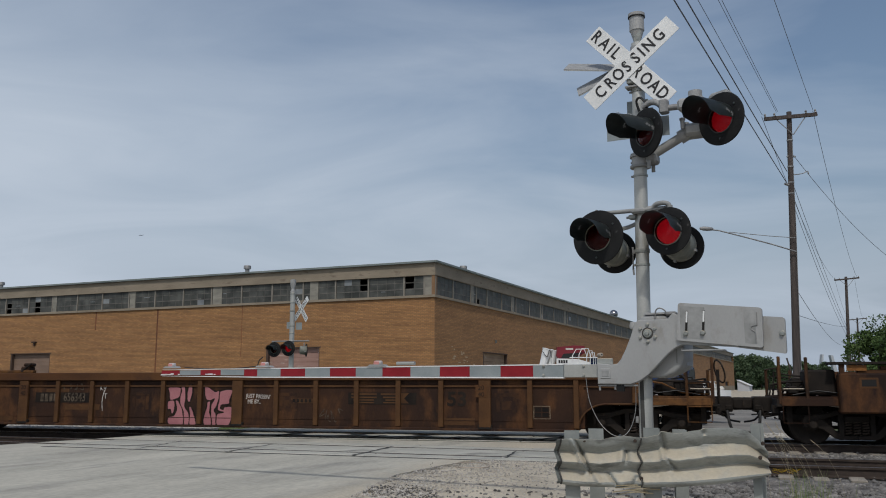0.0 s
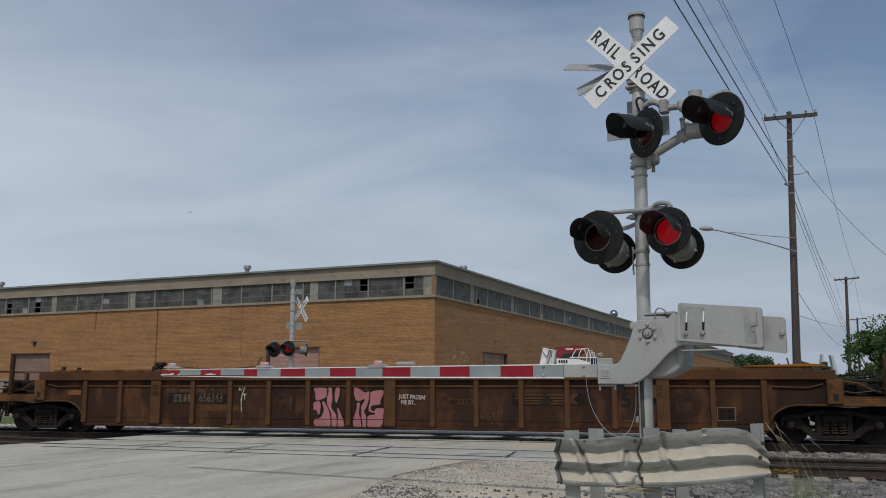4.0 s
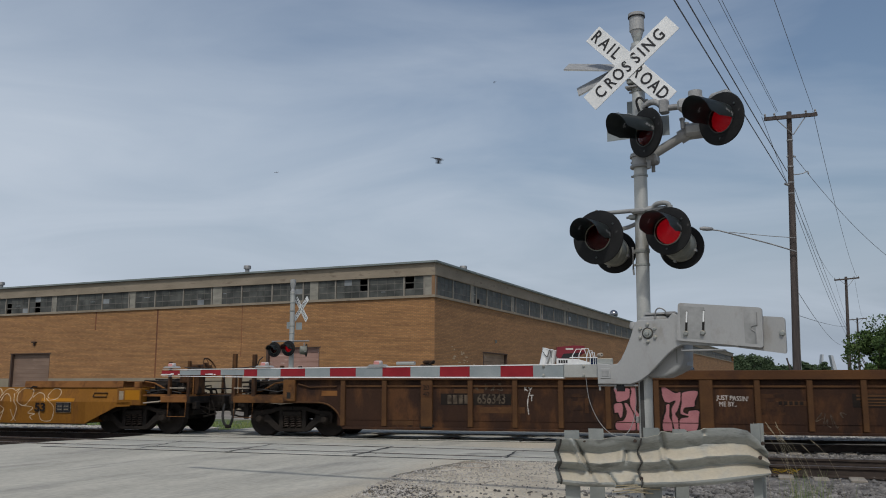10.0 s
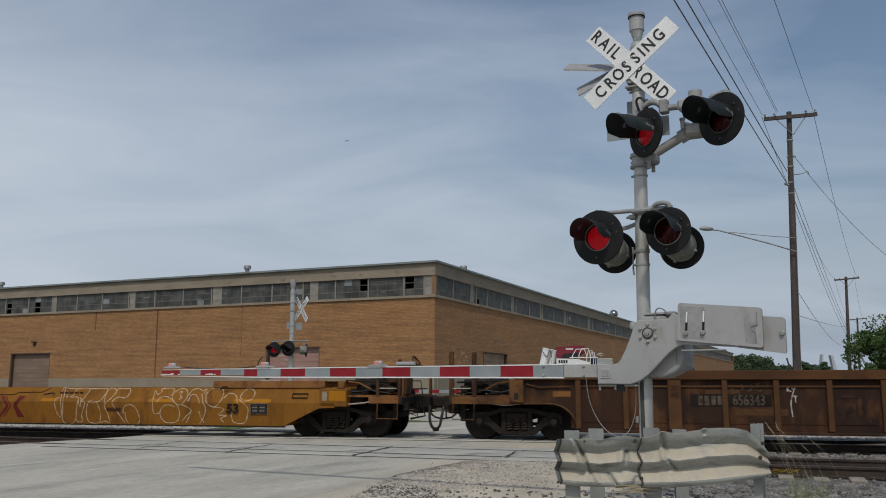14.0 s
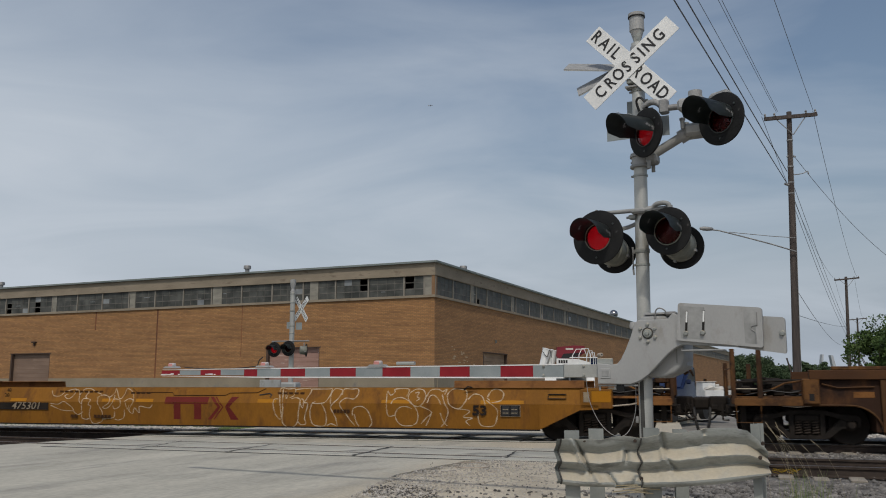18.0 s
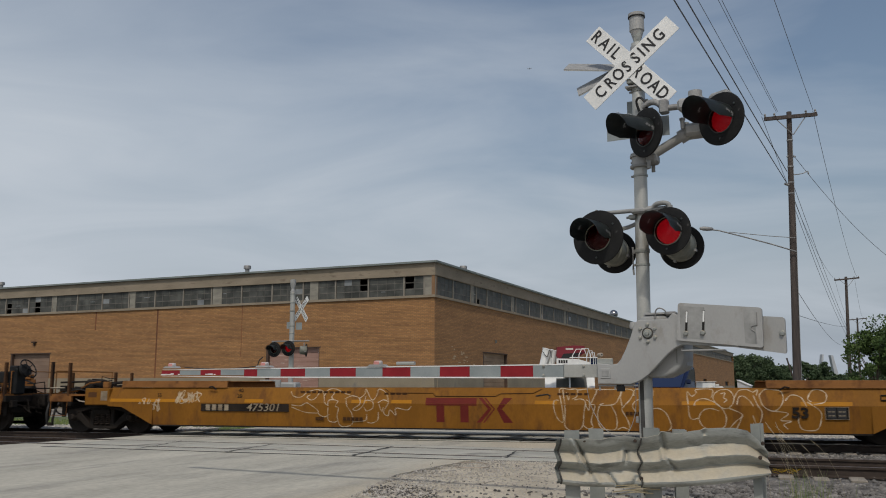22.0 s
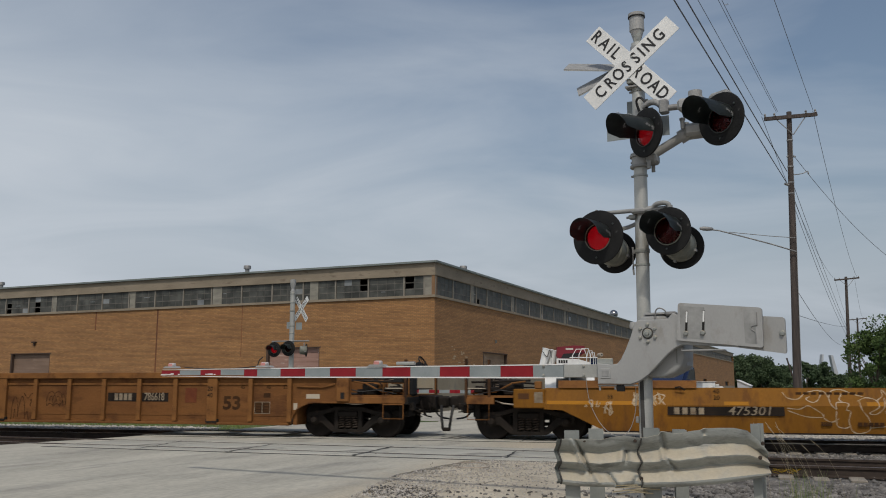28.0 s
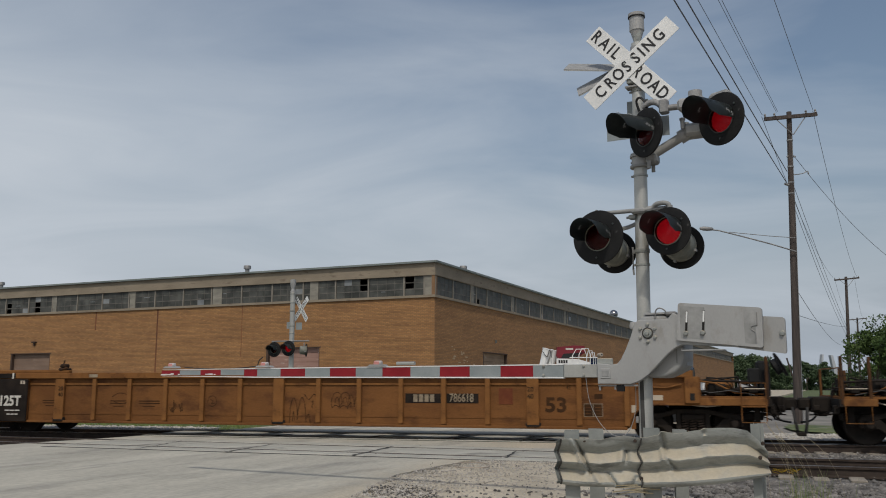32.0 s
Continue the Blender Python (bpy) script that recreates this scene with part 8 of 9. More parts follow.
    strokes(c, M["chalk"], skin_c, 0.023,
            [(4.95, 0.56), (4.77, 0.55), (4.73, 0.85), (4.72, 1.11), (4.81, 1.02), (4.91, 1.09), (4.91, 1.16), (5.24, 1.16), (5.21, 0.99)],
            [(4.85, 0.82), (4.90, 0.92), (5.06, 0.97), (5.26, 0.90), (5.41, 0.78), (5.50, 0.59), (5.47, 0.40), (5.35, 0.32)],
            [(5.35, 0.32), (5.13, 0.32), (4.99, 0.42), (4.95, 0.59), (5.05, 0.73), (5.21, 0.76), (5.36, 0.71)],
            [(5.30, 1.09), (5.43, 1.16), (5.60, 1.14), (5.68, 0.99), (5.62, 0.83), (5.49, 0.76), (5.32, 0.85), (5.25, 0.99), (5.30, 1.09)],
            [(5.41, 1.07), (5.50, 1.09), (5.47, 0.99), (5.53, 0.95), (5.47, 0.89)])
    strokes(c, M["chalk"], skin_c, 0.023,
            [(5.69, 0.99), (5.79, 1.14), (5.96, 1.16), (6.07, 1.11), (6.17, 1.16), (6.13, 1.04)],
            [(5.73, 0.85), (5.78, 1.00), (5.88, 1.02), (6.00, 0.92), (6.06, 0.81)],
            [(5.54, 0.78), (5.83, 0.64), (5.70, 0.50), (5.57, 0.36)],
            [(5.83, 0.62), (5.76, 0.45), (5.69, 0.32)],
            [(6.19, 1.04), (6.31, 1.16), (6.50, 1.16), (6.64, 1.12), (6.66, 0.93), (6.55, 0.76), (6.42, 0.72), (6.25, 0.83), (6.19, 1.04)],
            [(6.07, 1.04), (6.14, 0.85), (6.23, 0.67), (6.16, 0.43), (6.06, 0.31)],
            [(6.04, 0.62), (6.11, 0.43), (6.20, 0.32)])
    strokes(c, M["chalk"], skin_c, 0.023,
            [(6.42, 0.72), (6.74, 0.67), (6.59, 0.53), (6.80, 0.51), (6.65, 0.44), (6.73, 0.34)],
            [(6.70, 0.93), (6.83, 1.05), (7.02, 1.00), (7.11, 0.81)],
            [(7.21, 0.91), (7.15, 0.98), (7.25, 1.14), (7.40, 1.16), (7.52, 1.07), (7.47, 0.91), (7.26, 0.86)],
            [(7.13, 0.91), (7.37, 0.72), (7.38, 0.54), (7.29, 0.34), (7.02, 0.34), (6.94, 0.49), (6.96, 0.63)])
    return c


car_c = yellow_car(-27.97)

# orange ribbed car
car_d = rib_car(-52.18, M["orange"], M["orange_post"], M["orange_post"], "orange-brown ribbed well car with black markings", chord_h=0.15, lift=0.065)
truck(car_d, -8.55)
truck(car_d, 9.72)
end_gear(car_d, -1, M["brown_post"])
end_gear(car_d, 1, M["orange_post"], wheel=M["black"], ladder=True, tank=M["orange_post"], tip=12.0, hang=0.28)
for x in (6.2, -6.2):
    words("marking", "20", 0.15, M["dim_ink"], car_d, FRONT(x, 1.16, -1.512))
    words("marking", "40", 0.15, M["dim_ink"], car_d, FRONT(x, 1.00, -1.512))
words("marking", "53", 0.44, M["scrawl_ink"], car_d, FRONT(6.765, 0.80, Y_SIDE - 0.006), bold=0.014, width=1.15)
patch("number_panel", car_d, 3.22, 4.98, 0.84, 1.06, M["dim_ink"], Y_SIDE - 0.001, "black number panel")
bars("mark_bars", car_d, 3.42, 0.87, 4, 0.10, 0.17, 0.035, M["worn_ink"], Y_SIDE - 0.006)
words("car_number", "786618", 0.27, M["worn_ink"], car_d, FRONT(4.58, 0.955, Y_SIDE - 0.008), bold=0.004, width=0.72)
patch("data_panel", car_d, 7.38, 7.80, 0.56, 0.85, M["worn_ink"], Y_SIDE - 0.001)
for x in (7.395, 7.60):
    patch("data_field", car_d, x, x + 0.185, 0.575, 0.835, M["scrawl_ink"], Y_SIDE - 0.0052)
    for z in (0.62, 0.69, 0.76):
        bars("mark_bars", car_d, x + 0.03, z, 1, 0.12, 0.012, 0.0, M["orange"], Y_SIDE - 0.0095)
patch("small_mark", car_d, 7.62, 7.80, 0.95, 1.06, M["scrawl_ink"], Y_SIDE - 0.001)
patch("red_square", car_d, 5.46, 5.78, 0.82, 1.18, M["red_mark"], Y_SIDE - 0.001, "faded red square mark")
for x, w in ((-3.9, 0.6), (-4.75, 0.5), (-6.8, 0.55)):
    for z in (0.84, 0.78):
        bars("mark_bars", car_d, x, z, 1, w, 0.022, 0.0, M["scrawl_ink"], Y_SIDE - 0.004)
    bars("mark_bars", car_d, x + 0.1, 0.71, 1, w * 0.6, 0.018, 0.0, M["scrawl_ink"], Y_SIDE - 0.004)
for x in (7.05, 7.75, 8.2):
    words("marking", "45" if x < 7.5 else "48" if x < 8 else "53", 0.12, M["scrawl_ink"], car_d, FRONT(x, 1.20, Y_SIDE - 0.006))
spray("graffiti", car_d, [[(-1.96, 0.8), (-1.9, 0.96), (-1.76, 0.97), (-1.70, 0.82), (-1.8, 0.73), (-1.92, 0.76)], [(-1.88, 0.9), (-1.8, 0.86), (-1.84, 0.8), (-1.76, 0.8)]], 0.02, M["scrawl_ink"], flat, "black sprayed scrawl")
spray("graffiti", car_d, [[(-4.7, 0.95), (-4.5, 1.05), (-4.25, 1.0), (-4.2, 0.85), (-4.45, 0.78), (-4.68, 0.86)]], 0.02, M["scrawl_ink"], flat, "black sprayed scrawl")
spray("graffiti", car_d, bubble_tag(0.35, 1.0, 0.35, 1.05, 2, 21), 0.022, M["scrawl_ink"], flat, "black sprayed scrawl")
spray("graffiti", car_d, bubble_tag(1.35, 2.1, 0.70, 1.08, 3, 22), 0.02, M["scrawl_ink"], flat, "black sprayed scrawl")
spray("graffiti", car_d, scribble(-3.0, -2.6, 0.55, 0.9, 4, 23), 0.02, M["scrawl_ink"], flat)
patch("chord_patch", car_d, -5.35, -5.10, 1.45, 1.53, M["worn_ink"], -1.521)
patch("chord_patch", car_d, -4.7, -4.3, 1.45, 1.54, M["orange"], -1.521)
patch("box_label", car_d, 8.75, 9.1, 0.93, 1.04, M["pale_ink"], Y_SIDE - 0.001)
patch("box_label", car_d, 8.42, 8.52, 0.66, 0.82, M["pale_ink"], Y_SIDE - 0.001)
# black painted end of the last unit
pan = part("black_end_panel", boxed(-9.6, -7.20, -1.56, -1.50, 0.30, 1.405, bevel=0.02), M["dim_ink"], car_d, "black painted end panel with white marks")
words("marking", "125T", 0.36, M["paper"], pan, FRONT(-7.72, 0.83, -1.566), bold=0.012, width=0.9)
bars("mark_bars", pan, -7.85, 0.58, 3, 0.14, 0.03, 0.02, M["paper"], -1.563)
bars("mark_bars", pan, -7.78, 0.48, 3, 0.10, 0.03, 0.02, M["paper"], -1.563)
bars("mark_bars", pan, -7.42, 1.28, 2, 0.06, 0.09, 0.02, M["pale_ink"], -1.563)
patch("chord_paint", car_d, -9.6, -7.62, 1.43, 1.56, M["dim_ink"], -1.521, "black painted end of the chord")
patch("chord_mark", car_d, -7.72, -7.67, 1.42, 1.57, M["paper"], -1.526)
gear = part("gear_block", boxed(-6.36, -6.12, -1.48, -1.2, 1.57, 1.70, bevel=0.03), M["stake"], car_d, "rusty greasy gear block")
part("gear_cap", boxed(-6.33, -6.16, -1.46, -1.24, 1.702, 1.80, bevel=0.03), M["stake"], gear)
part("gear_lever", rod(B(), (-6.28, -1.49, 1.64), (-6.04, -1.5, 1.70), 0.03, 8), M["stake"], gear)
part("gear_pin", rod(B(), (-6.24, -1.4, 1.80), (-6.22, -1.4, 1.90), 0.02, 8), M["stake"], gear)
# ---- poles, lamp and wires ----
def utility_pole(x, y, top, lean, arm_w, label, r=0.19, arm_turn=0.0):
    p = thing("utility_pole", pose(x, y, -0.25), label, "utility pole", "poles along the road")
    part("pole", rod(B(), (0, 0, 0), (lean, 0, top), r, 14, r * 0.62), M["wood"], p, "", True)
    m = Matrix.Translation((lean * (top - 0.25) / top, -r, top - 0.25)) @ pose(0, 0, 0, 0, -5.5, arm_turn)
    bm = B()
    box(bm, -arm_w / 2, arm_w / 2, -0.06, 0.06, -0.07, 0.07)
    bm.transform(m)
    arm = part("cross_arm", bm, M["wood"], p)
    for k in (-0.48, -0.3, 0.3, 0.48):
        part("insulator", lathe(B(), [(0.03, 0.07), (0.05, 0.1), (0.03, 0.14), (0.05, 0.17), (0.02, 0.22), (0, 0.22)], 10, m @ Matrix.Translation((k * arm_w, 0, 0))), M["grey"], arm, "", True)
    for sg in (-1, 1):
        part("brace", rod(B(), m @ Vector((sg * arm_w * 0.28, 0, -0.05)), m @ Vector((0, 0.02, -0.75)), 0.02, 6), M["grey"], p)
    return p


def pole_fittings(p):
    """Brackets, a cut-out and a ground wire on the tall pole."""
    part("bracket", boxed(0.2, 0.55, -0.05, 0.05, 10.6, 10.66, bevel=0.01), M["grey"], p)
    part("hook", tube(B(), smooth_line([(0.4, -0.1, 9.85), (0.75, -0.1, 9.9), (0.95, -0.1, 10.0), (1.0, -0.1, 9.85)]), 0.02, 6), M["grey"], p)
    part("ground_wire", tube(B(), [(0.17, -0.09, 0.2), (0.22, -0.1, 3.0), (0.36, -0.09, 8.0), (0.42, -0.08, 11.6)], 0.012, 6), M["grey"], p)
    for z in (10.2, 9.55, 9.1, 11.3):
        x = 0.4 * z / 12.5
        part("pole_band", lathe(B(), [(0.11, -0.03), (0.125, -0.025), (0.125, 0.025), (0.11, 0.03)], 14, Matrix.Translation((x, 0, z))), M["grey"], p, "", True)
    part("splice_case", rod(B(), (0.12, -0.2, 9.4), (-0.05, -0.24, 9.45), 0.05, 10), M["grey"], p, "", True)


pole_1 = utility_pole(13.72, 34.0, 12.5, 0.40, 2.15, "tall weathered wooden utility pole carrying a street lamp", 0.16)
pole_fittings(pole_1)
utility_pole(40.0, 86.0, 12.15, 0.36, 2.5, "wooden utility pole further along the road", 0.2)
utility_pole(65.8, 138.0, 12.0, 0.3, 3.0, "distant wooden utility pole", 0.2)
utility_pole(118.0, 250.0, 12.0, 0.2, 3.0, "distant wooden utility pole", 0.2)


def street_lamp():
    s = thing("street_lamp", pose(13.95, 33.75, 6.45), "street lamp on a long thin arm from the wooden pole", "street lamp")
    part("arm", tube(B(), [(0, 0, 0), (-0.9, 0, 0.28), (-2.0, 0, 0.58), (-3.0, 0, 0.84), (-3.35, 0, 0.88)], 0.027, 8), M["grey"], s, "", True)
    part("arm_stay", tube(B(), [(0, 0, 0.55), (-1.0, 0, 0.62), (-2.6, 0, 0.78)], 0.014, 6), M["grey"], s)
    part("lamp_head", lathe(B(), [(0.0, 0.0), (0.05, 0.02), (0.085, 0.15), (0.09, 0.3), (0.065, 0.5), (0.03, 0.55)], 14, Matrix.Translation((-3.78, 0, 0.93)) @ pose(0, 0, 0, 0, 93, 0)), M["grey"], s, "", True)


street_lamp()


def wire(name, p, q, sag, r, label="thin overhead wire between the poles"):
    p, q = Vector(p), Vector(q)
    pts = [p + (q - p) * (i / 14) - Vector((0, 0, sag * 4 * (i / 14) * (1 - i / 14))) for i in range(15)]
    return tagged(link(name, tube(B(), pts, r, 5), M["wire"]), label, "wire", "overhead wires")


# from the tall pole back over the road, and on along the row of poles
for (a, b, sag, r) in (
        ((13.78, 33.85, 9.27), (-14.03, -18.0, 9.84), 0.15, 0.016), ((13.83, 33.85, 9.72), (-14.02, -18.0, 10.30), 0.15, 0.016),
        ((12.97, 33.85, 12.07), (-14.98, -18.0, 12.80), 0.15, 0.009), ((13.55, 33.85, 12.19), (-14.66, -18.0, 12.92), 0.15, 0.008),
        ((13.60, 33.85, 12.22), (-14.41, -18.0, 12.95), 0.15, 0.008), ((15.03, 33.85, 12.31), (-12.65, -18.0, 13.05), 0.15, 0.009)):
    wire("overhead_wire", a, b, sag, r)
for (a, b, sag) in (((13.0, 34, 12.05), (39.1, 86, 11.8), 1.0), ((15.1, 34, 12.3), (41.5, 86, 11.8), 1.0), ((14.0, 34, 9.6), (40.2, 86, 6.6), 0.3), ((14.0, 34, 9.0), (40.2, 86, 6.2), 0.4), ((14.0, 34, 8.6), (40.1, 86, 5.9), 0.5),
                    ((14.0, 34, 4.92), (39.5, 86, 5.09), 0.5), ((13.95, 34, 3.96), (40.2, 86, 6.93), 0.15), ((39.2, 86, 11.85), (64.8, 138, 11.7), 1.0), ((41.2, 86, 12.0), (67, 138, 11.8), 1.0), ((40.3, 86, 6.4), (66, 138, 7.6), 0.9)):
    wire("overhead_wire", a, b, sag, 0.011)
wire("overhead_wire", (14.19, 34.0, 10.43), (27.05, 48.0, 7.0), 0.75, 0.011, "black service cable slung from the tall pole")


# ---- trees ----
def tree(x, y, height, spread, leaves, seed, label, mat="leaf", leaf=0.22, low=0.25):
    rnd = random.Random(seed)
    t = thing("tree", pose(x, y, -0.25, 0, 0, rnd.uniform(0, 360)), label, "tree", "trees by the tracks")
    part("trunk", rod(B(), (0, 0, 0), (rnd.uniform(-0.2, 0.2), rnd.uniform(-0.2, 0.2), height * 0.55), 0.04 * height * 0.6, 9, 0.02 * height * 0.6), M["bark"], t, "", True)
    limbs = B()
    ends = []
    for i in range(9):
        a = rnd.uniform(0, math.tau)
        z0 = height * rnd.uniform(0.2, 0.5)
        e = Vector((math.cos(a) * spread * rnd.uniform(0.35, 0.8), math.sin(a) * spread * rnd.uniform(0.35, 0.8), height * rnd.uniform(0.45, 0.92)))
        rod(limbs, (0, 0, z0), e, 0.012 * height * 0.6, 6, 0.004 * height)
        ends.append(e)
    part("limbs", limbs, M["bark"], t)
    clumps = []
    for i in range(46):
        if i < 9:
            c = ends[i]
        else:
            a = rnd.uniform(0, math.tau)
            k = rnd.random() ** 0.5
            u = rnd.random()
            z = height * (low + (1.0 - low) * u)
            w = spread * (0.55 + 0.45 * math.sin(min(1.0, u * 1.2) * math.pi)) * (1.0 - 0.35 * u)
            c = Vector((math.cos(a) * k * w, math.sin(a) * k * w, z))
        clumps.append((c, spread * rnd.uniform(0.12, 0.31)))
    k = np.random.RandomState(seed)
    V, F = [], []
    for i in range(leaves):
        c, r = clumps[i % len(clumps)]
        d = k.normal(size=3)
        d /= np.linalg.norm(d) + 1e-6
        p = np.array(c) + d * r * (0.35 + 0.75 * k.rand() ** 0.5) * np.array([1, 1, 0.8])
        u = k.normal(size=3)
        u /= np.linalg.norm(u)
        v = np.cross(u, k.normal(size=3))
        v /= np.linalg.norm(v) + 1e-6
        s = leaf * (0.6 + 0.8 * k.rand())
        V += [p - u * s, p + v * s * 0.5, p + u * s, p - v * s * 0.5]
        F.append((4 * i, 4 * i + 1, 4 * i + 2, 4 * i + 3))
    me = bpy.data.meshes.new("crown")
    me.from_pydata([tuple(q) for q in V], [], F)
    me.materials.append(M[mat])
    o = new("crown", me)
    o.parent = t
    return t


tree(32.3, 58.0, 7.1, 3.6, 26000, 41, "leafy green tree beside the far track", leaf=0.10, low=0.06)
tree(35.0, 63.0, 8.0, 4.2, 14000, 42, "leafy green tree beside the far track", leaf=0.11)
tree(29.7, 60.0, 4.9, 2.3, 9000, 43, "small leafy tree beside the far track", leaf=0.11, low=0.04)
for i, (x, y, h, s) in enumerate(((55.5, 166, 6.6, 3.8), (58.5, 168, 6.5, 4.2), (61.5, 169, 6.0, 4.0), (64.5, 171, 5.2, 4.0), (67.5, 173, 4.6, 3.4), (71.5, 172, 5.6, 3.0), (75, 173, 5.4, 2.6), (79, 176, 2.8, 4.0), (85, 182, 3.4, 4.0), (92, 183, 3.6, 4.0), (100, 190, 3.6, 5.0))):
    tree(x * 1.22, y * 1.22, h * 1.22 - 0.2, s * 1.2, 8000, 60 + i, "far clump of dark green trees", "leaf_far", 0.25, 0.05)


# far skyline beyond the trees
def far_things():
    t = thing("leaning_tower", pose(146, 330, -0.25), "pale far-off leaning concrete pylons", "tower")
    part("pylon", prism(B(), [(2.4, 0), (4.2, 0), (1.4, 12.3), (0.5, 12.3)], -1, 1), M["far_grey"], t)
    part("pylon", prism(B(), [(-4.4, 0), (-3.4, 0), (-2.1, 12.6), (-2.7, 12.6)], -1, 1), M["far_grey"], t)
    # lean-to form added where white railed steps stand
    h = thing("shed", pose(54.4, 158, -0.25, 0, 0, -24), "small white far lean-to form in place of railed steps", "shed")
    part("walls", prism(B(), [(-0.9, 0), (1.1, 0), (1.1, 1.25), (-0.9, 2.15)], -3, 3), M["far_grey"], h)
    part("roof", prism(B(), [(-1.0, 2.198), (1.25, 1.186), (1.25, 1.27), (-1.0, 2.29)], -3.2, 3.2), M["white"], h)
    f = thing("leaning_post", pose(28.2, 70.0, -0.25), "dark leaning post by the far track", "post")
    part("post", rod(B(), (0.4, 0, 0), (-0.58, 0, 3.6), 0.07, 8), M["wood"], f)


far_things()


# ---- vehicles waiting beyond the train ----
def boom_truck():
    t = thing("boom_truck", pose(4.95, 34.2, -0.02, 0, 0, -98), "white utility truck waiting with a folded boom", "truck")
    # x of the truck runs forward, towards the crossing
    part("cab", prism(B(), [(0.4, 0.45), (2.5, 0.45), (2.55, 0.95), (1.75, 1.08), (1.35, 1.66), (0.4, 1.7)], -0.92, 0.92), M["white"], t)
    part("windscreen", prism(B(), [(1.74, 1.12), (1.40, 1.60), (1.415, 1.615), (1.77, 1.13)], -0.5, 0.62), M["glass"], t)
    part("screen_post", prism(B(), [(1.75, 1.12), (1.42, 1.60), (1.44, 1.615), (1.79, 1.13)], -0.03, 0.03), M["white"], t)
    part("bed", boxed(-3.0, 0.35, -0.95, 0.95, 0.6, 1.3, bevel=0.03), M["white"], t)
    for y in (-0.7, 0.55):
        part("headlight", boxed(2.5, 2.56, y, y + 0.18, 0.7, 0.86, bevel=0.01), M["paper"], t)
    for x in (-2.0, 1.9):
        for y in (-0.95, 0.70):
            part("wheel", lathe(B(), [(0.0, 0.0), (0.28, 0.0), (0.40, 0.03), (0.40, 0.22), (0.28, 0.25), (0.0, 0.25)], 20, Matrix.Translation((x, y + 0.25, 0.40)) @ Matrix.Rotation(radians(90), 4, "X")), M["hose"], t, "", True)
    g = thing("folded_boom", pose(4.55, 31.6, 0.0, 0, 0, 0), "dark red boom with white bucket and rails", "boom")
    part("bucket", lathe(B(), [(0.135, 0.0), (0.165, 0.66), (0.185, 0.68), (0.18, 0.71), (0.155, 0.70), (0.13, 0.1), (0, 0.1)], 18, Matrix.Translation((-0.95, 0, 1.86)) @ pose(0, 0, 0, 0, 16, 0)), M["white"], g, "white round bucket", True)
    part("bucket_liner", lathe(B(), [(0.125, 0.0), (0.155, 0.60), (0.172, 0.62), (0.145, 0.64), (0.09, 0.1), (0, 0.1)], 18, Matrix.Translation((-0.66, 0.1, 1.88)) @ pose(0, 0, 0, 0, 17, 0)), M["white"], g, "", True)
    part("bucket_cable", tube(B(), smooth_line([(-0.95, -0.17, 2.45), (-0.8, -0.19, 2.25), (-0.7, -0.17, 2.5), (-0.62, -0.17, 2.2)]), 0.012, 6), M["hose"], g, "", True)
    part("boom_arm", prism(B(), [(-0.46, 2.30), (-0.36, 2.17), (0.22, 2.17), (0.62, 2.42), (0.56, 2.64), (0.2, 2.66), (-0.42, 2.60)], -0.2, 0.25), M["maroon_boom"], g, "dark red steel boom")
    # black patch painted on the boom's face as a shaded gap
    part("boom_shadow_gap", prism(B(), [(-0.30, 2.2), (0.2, 2.2), (0.5, 2.4), (-0.2, 2.36)], -0.206, -0.201), M["ink"], g)
    part("boom_label", boxed(-0.12, 0.15, -0.206, -0.2, 2.50, 2.56), M["paper"], g)
    part("side_board", prism(B(), [(-0.47, 1.80), (0.72, 1.80), (0.72, 2.05), (0.3, 2.17), (-0.47, 2.19)], -0.3, -0.26), M["white"], g, "white side board")
    for i in range(4):
        part("board_bar", boxed(-0.40 + i * 0.085, -0.335 + i * 0.085, -0.305, -0.3, 2.02, 2.13), M["ink"], g)
    for x, w, h in ((0.09, 0.52, 2.52), (0.32, 0.42, 2.54), (0.60, 0.25, 2.46), (0.72, 0.2, 2.40)):
        part("guard_rail", tube(B(), [(x, -0.3, 1.9), (x + 0.02, -0.3, h - 0.22), (x + w * 0.3, -0.3, h), (x + w * 0.85, -0.3, h), (x + w, -0.3, h - 0.2), (x + w, -0.3, 1.9)], 0.016, 6), M["white"], g, "", True)
    for z in (1.95, 2.22):
        part("guard_rail", rod(B(), (0.0, -0.32, z), (1.0, -0.32, z), 0.018, 6), M["white"], g)
    part("blue_box", boxed(0.76, 1.02, -0.26, 0.1, 1.85, 2.24, bevel=0.04), M["blue"], g)
    part("coil", lathe(B(), [(0.03, -0.06), (0.07, -0.05), (0.085, 0.0), (0.07, 0.15), (0.03, 0.16)], 14, Matrix.Translation((1.08, -0.2, 2.3)) @ pose(0, 0, 0, 60, 70, 0)), M["pipe"], g, "", True)
    part("carrier", boxed(-0.55, 1.2, 1.3, 3.0, 1.70, 1.80, bevel=0.02), M["grey"], g)
    part("carrier_leg", boxed(-0.1, 0.5, -0.25, 2.2, 1.72, 1.80, bevel=0.02), M["truck"], g)


boom_truck()


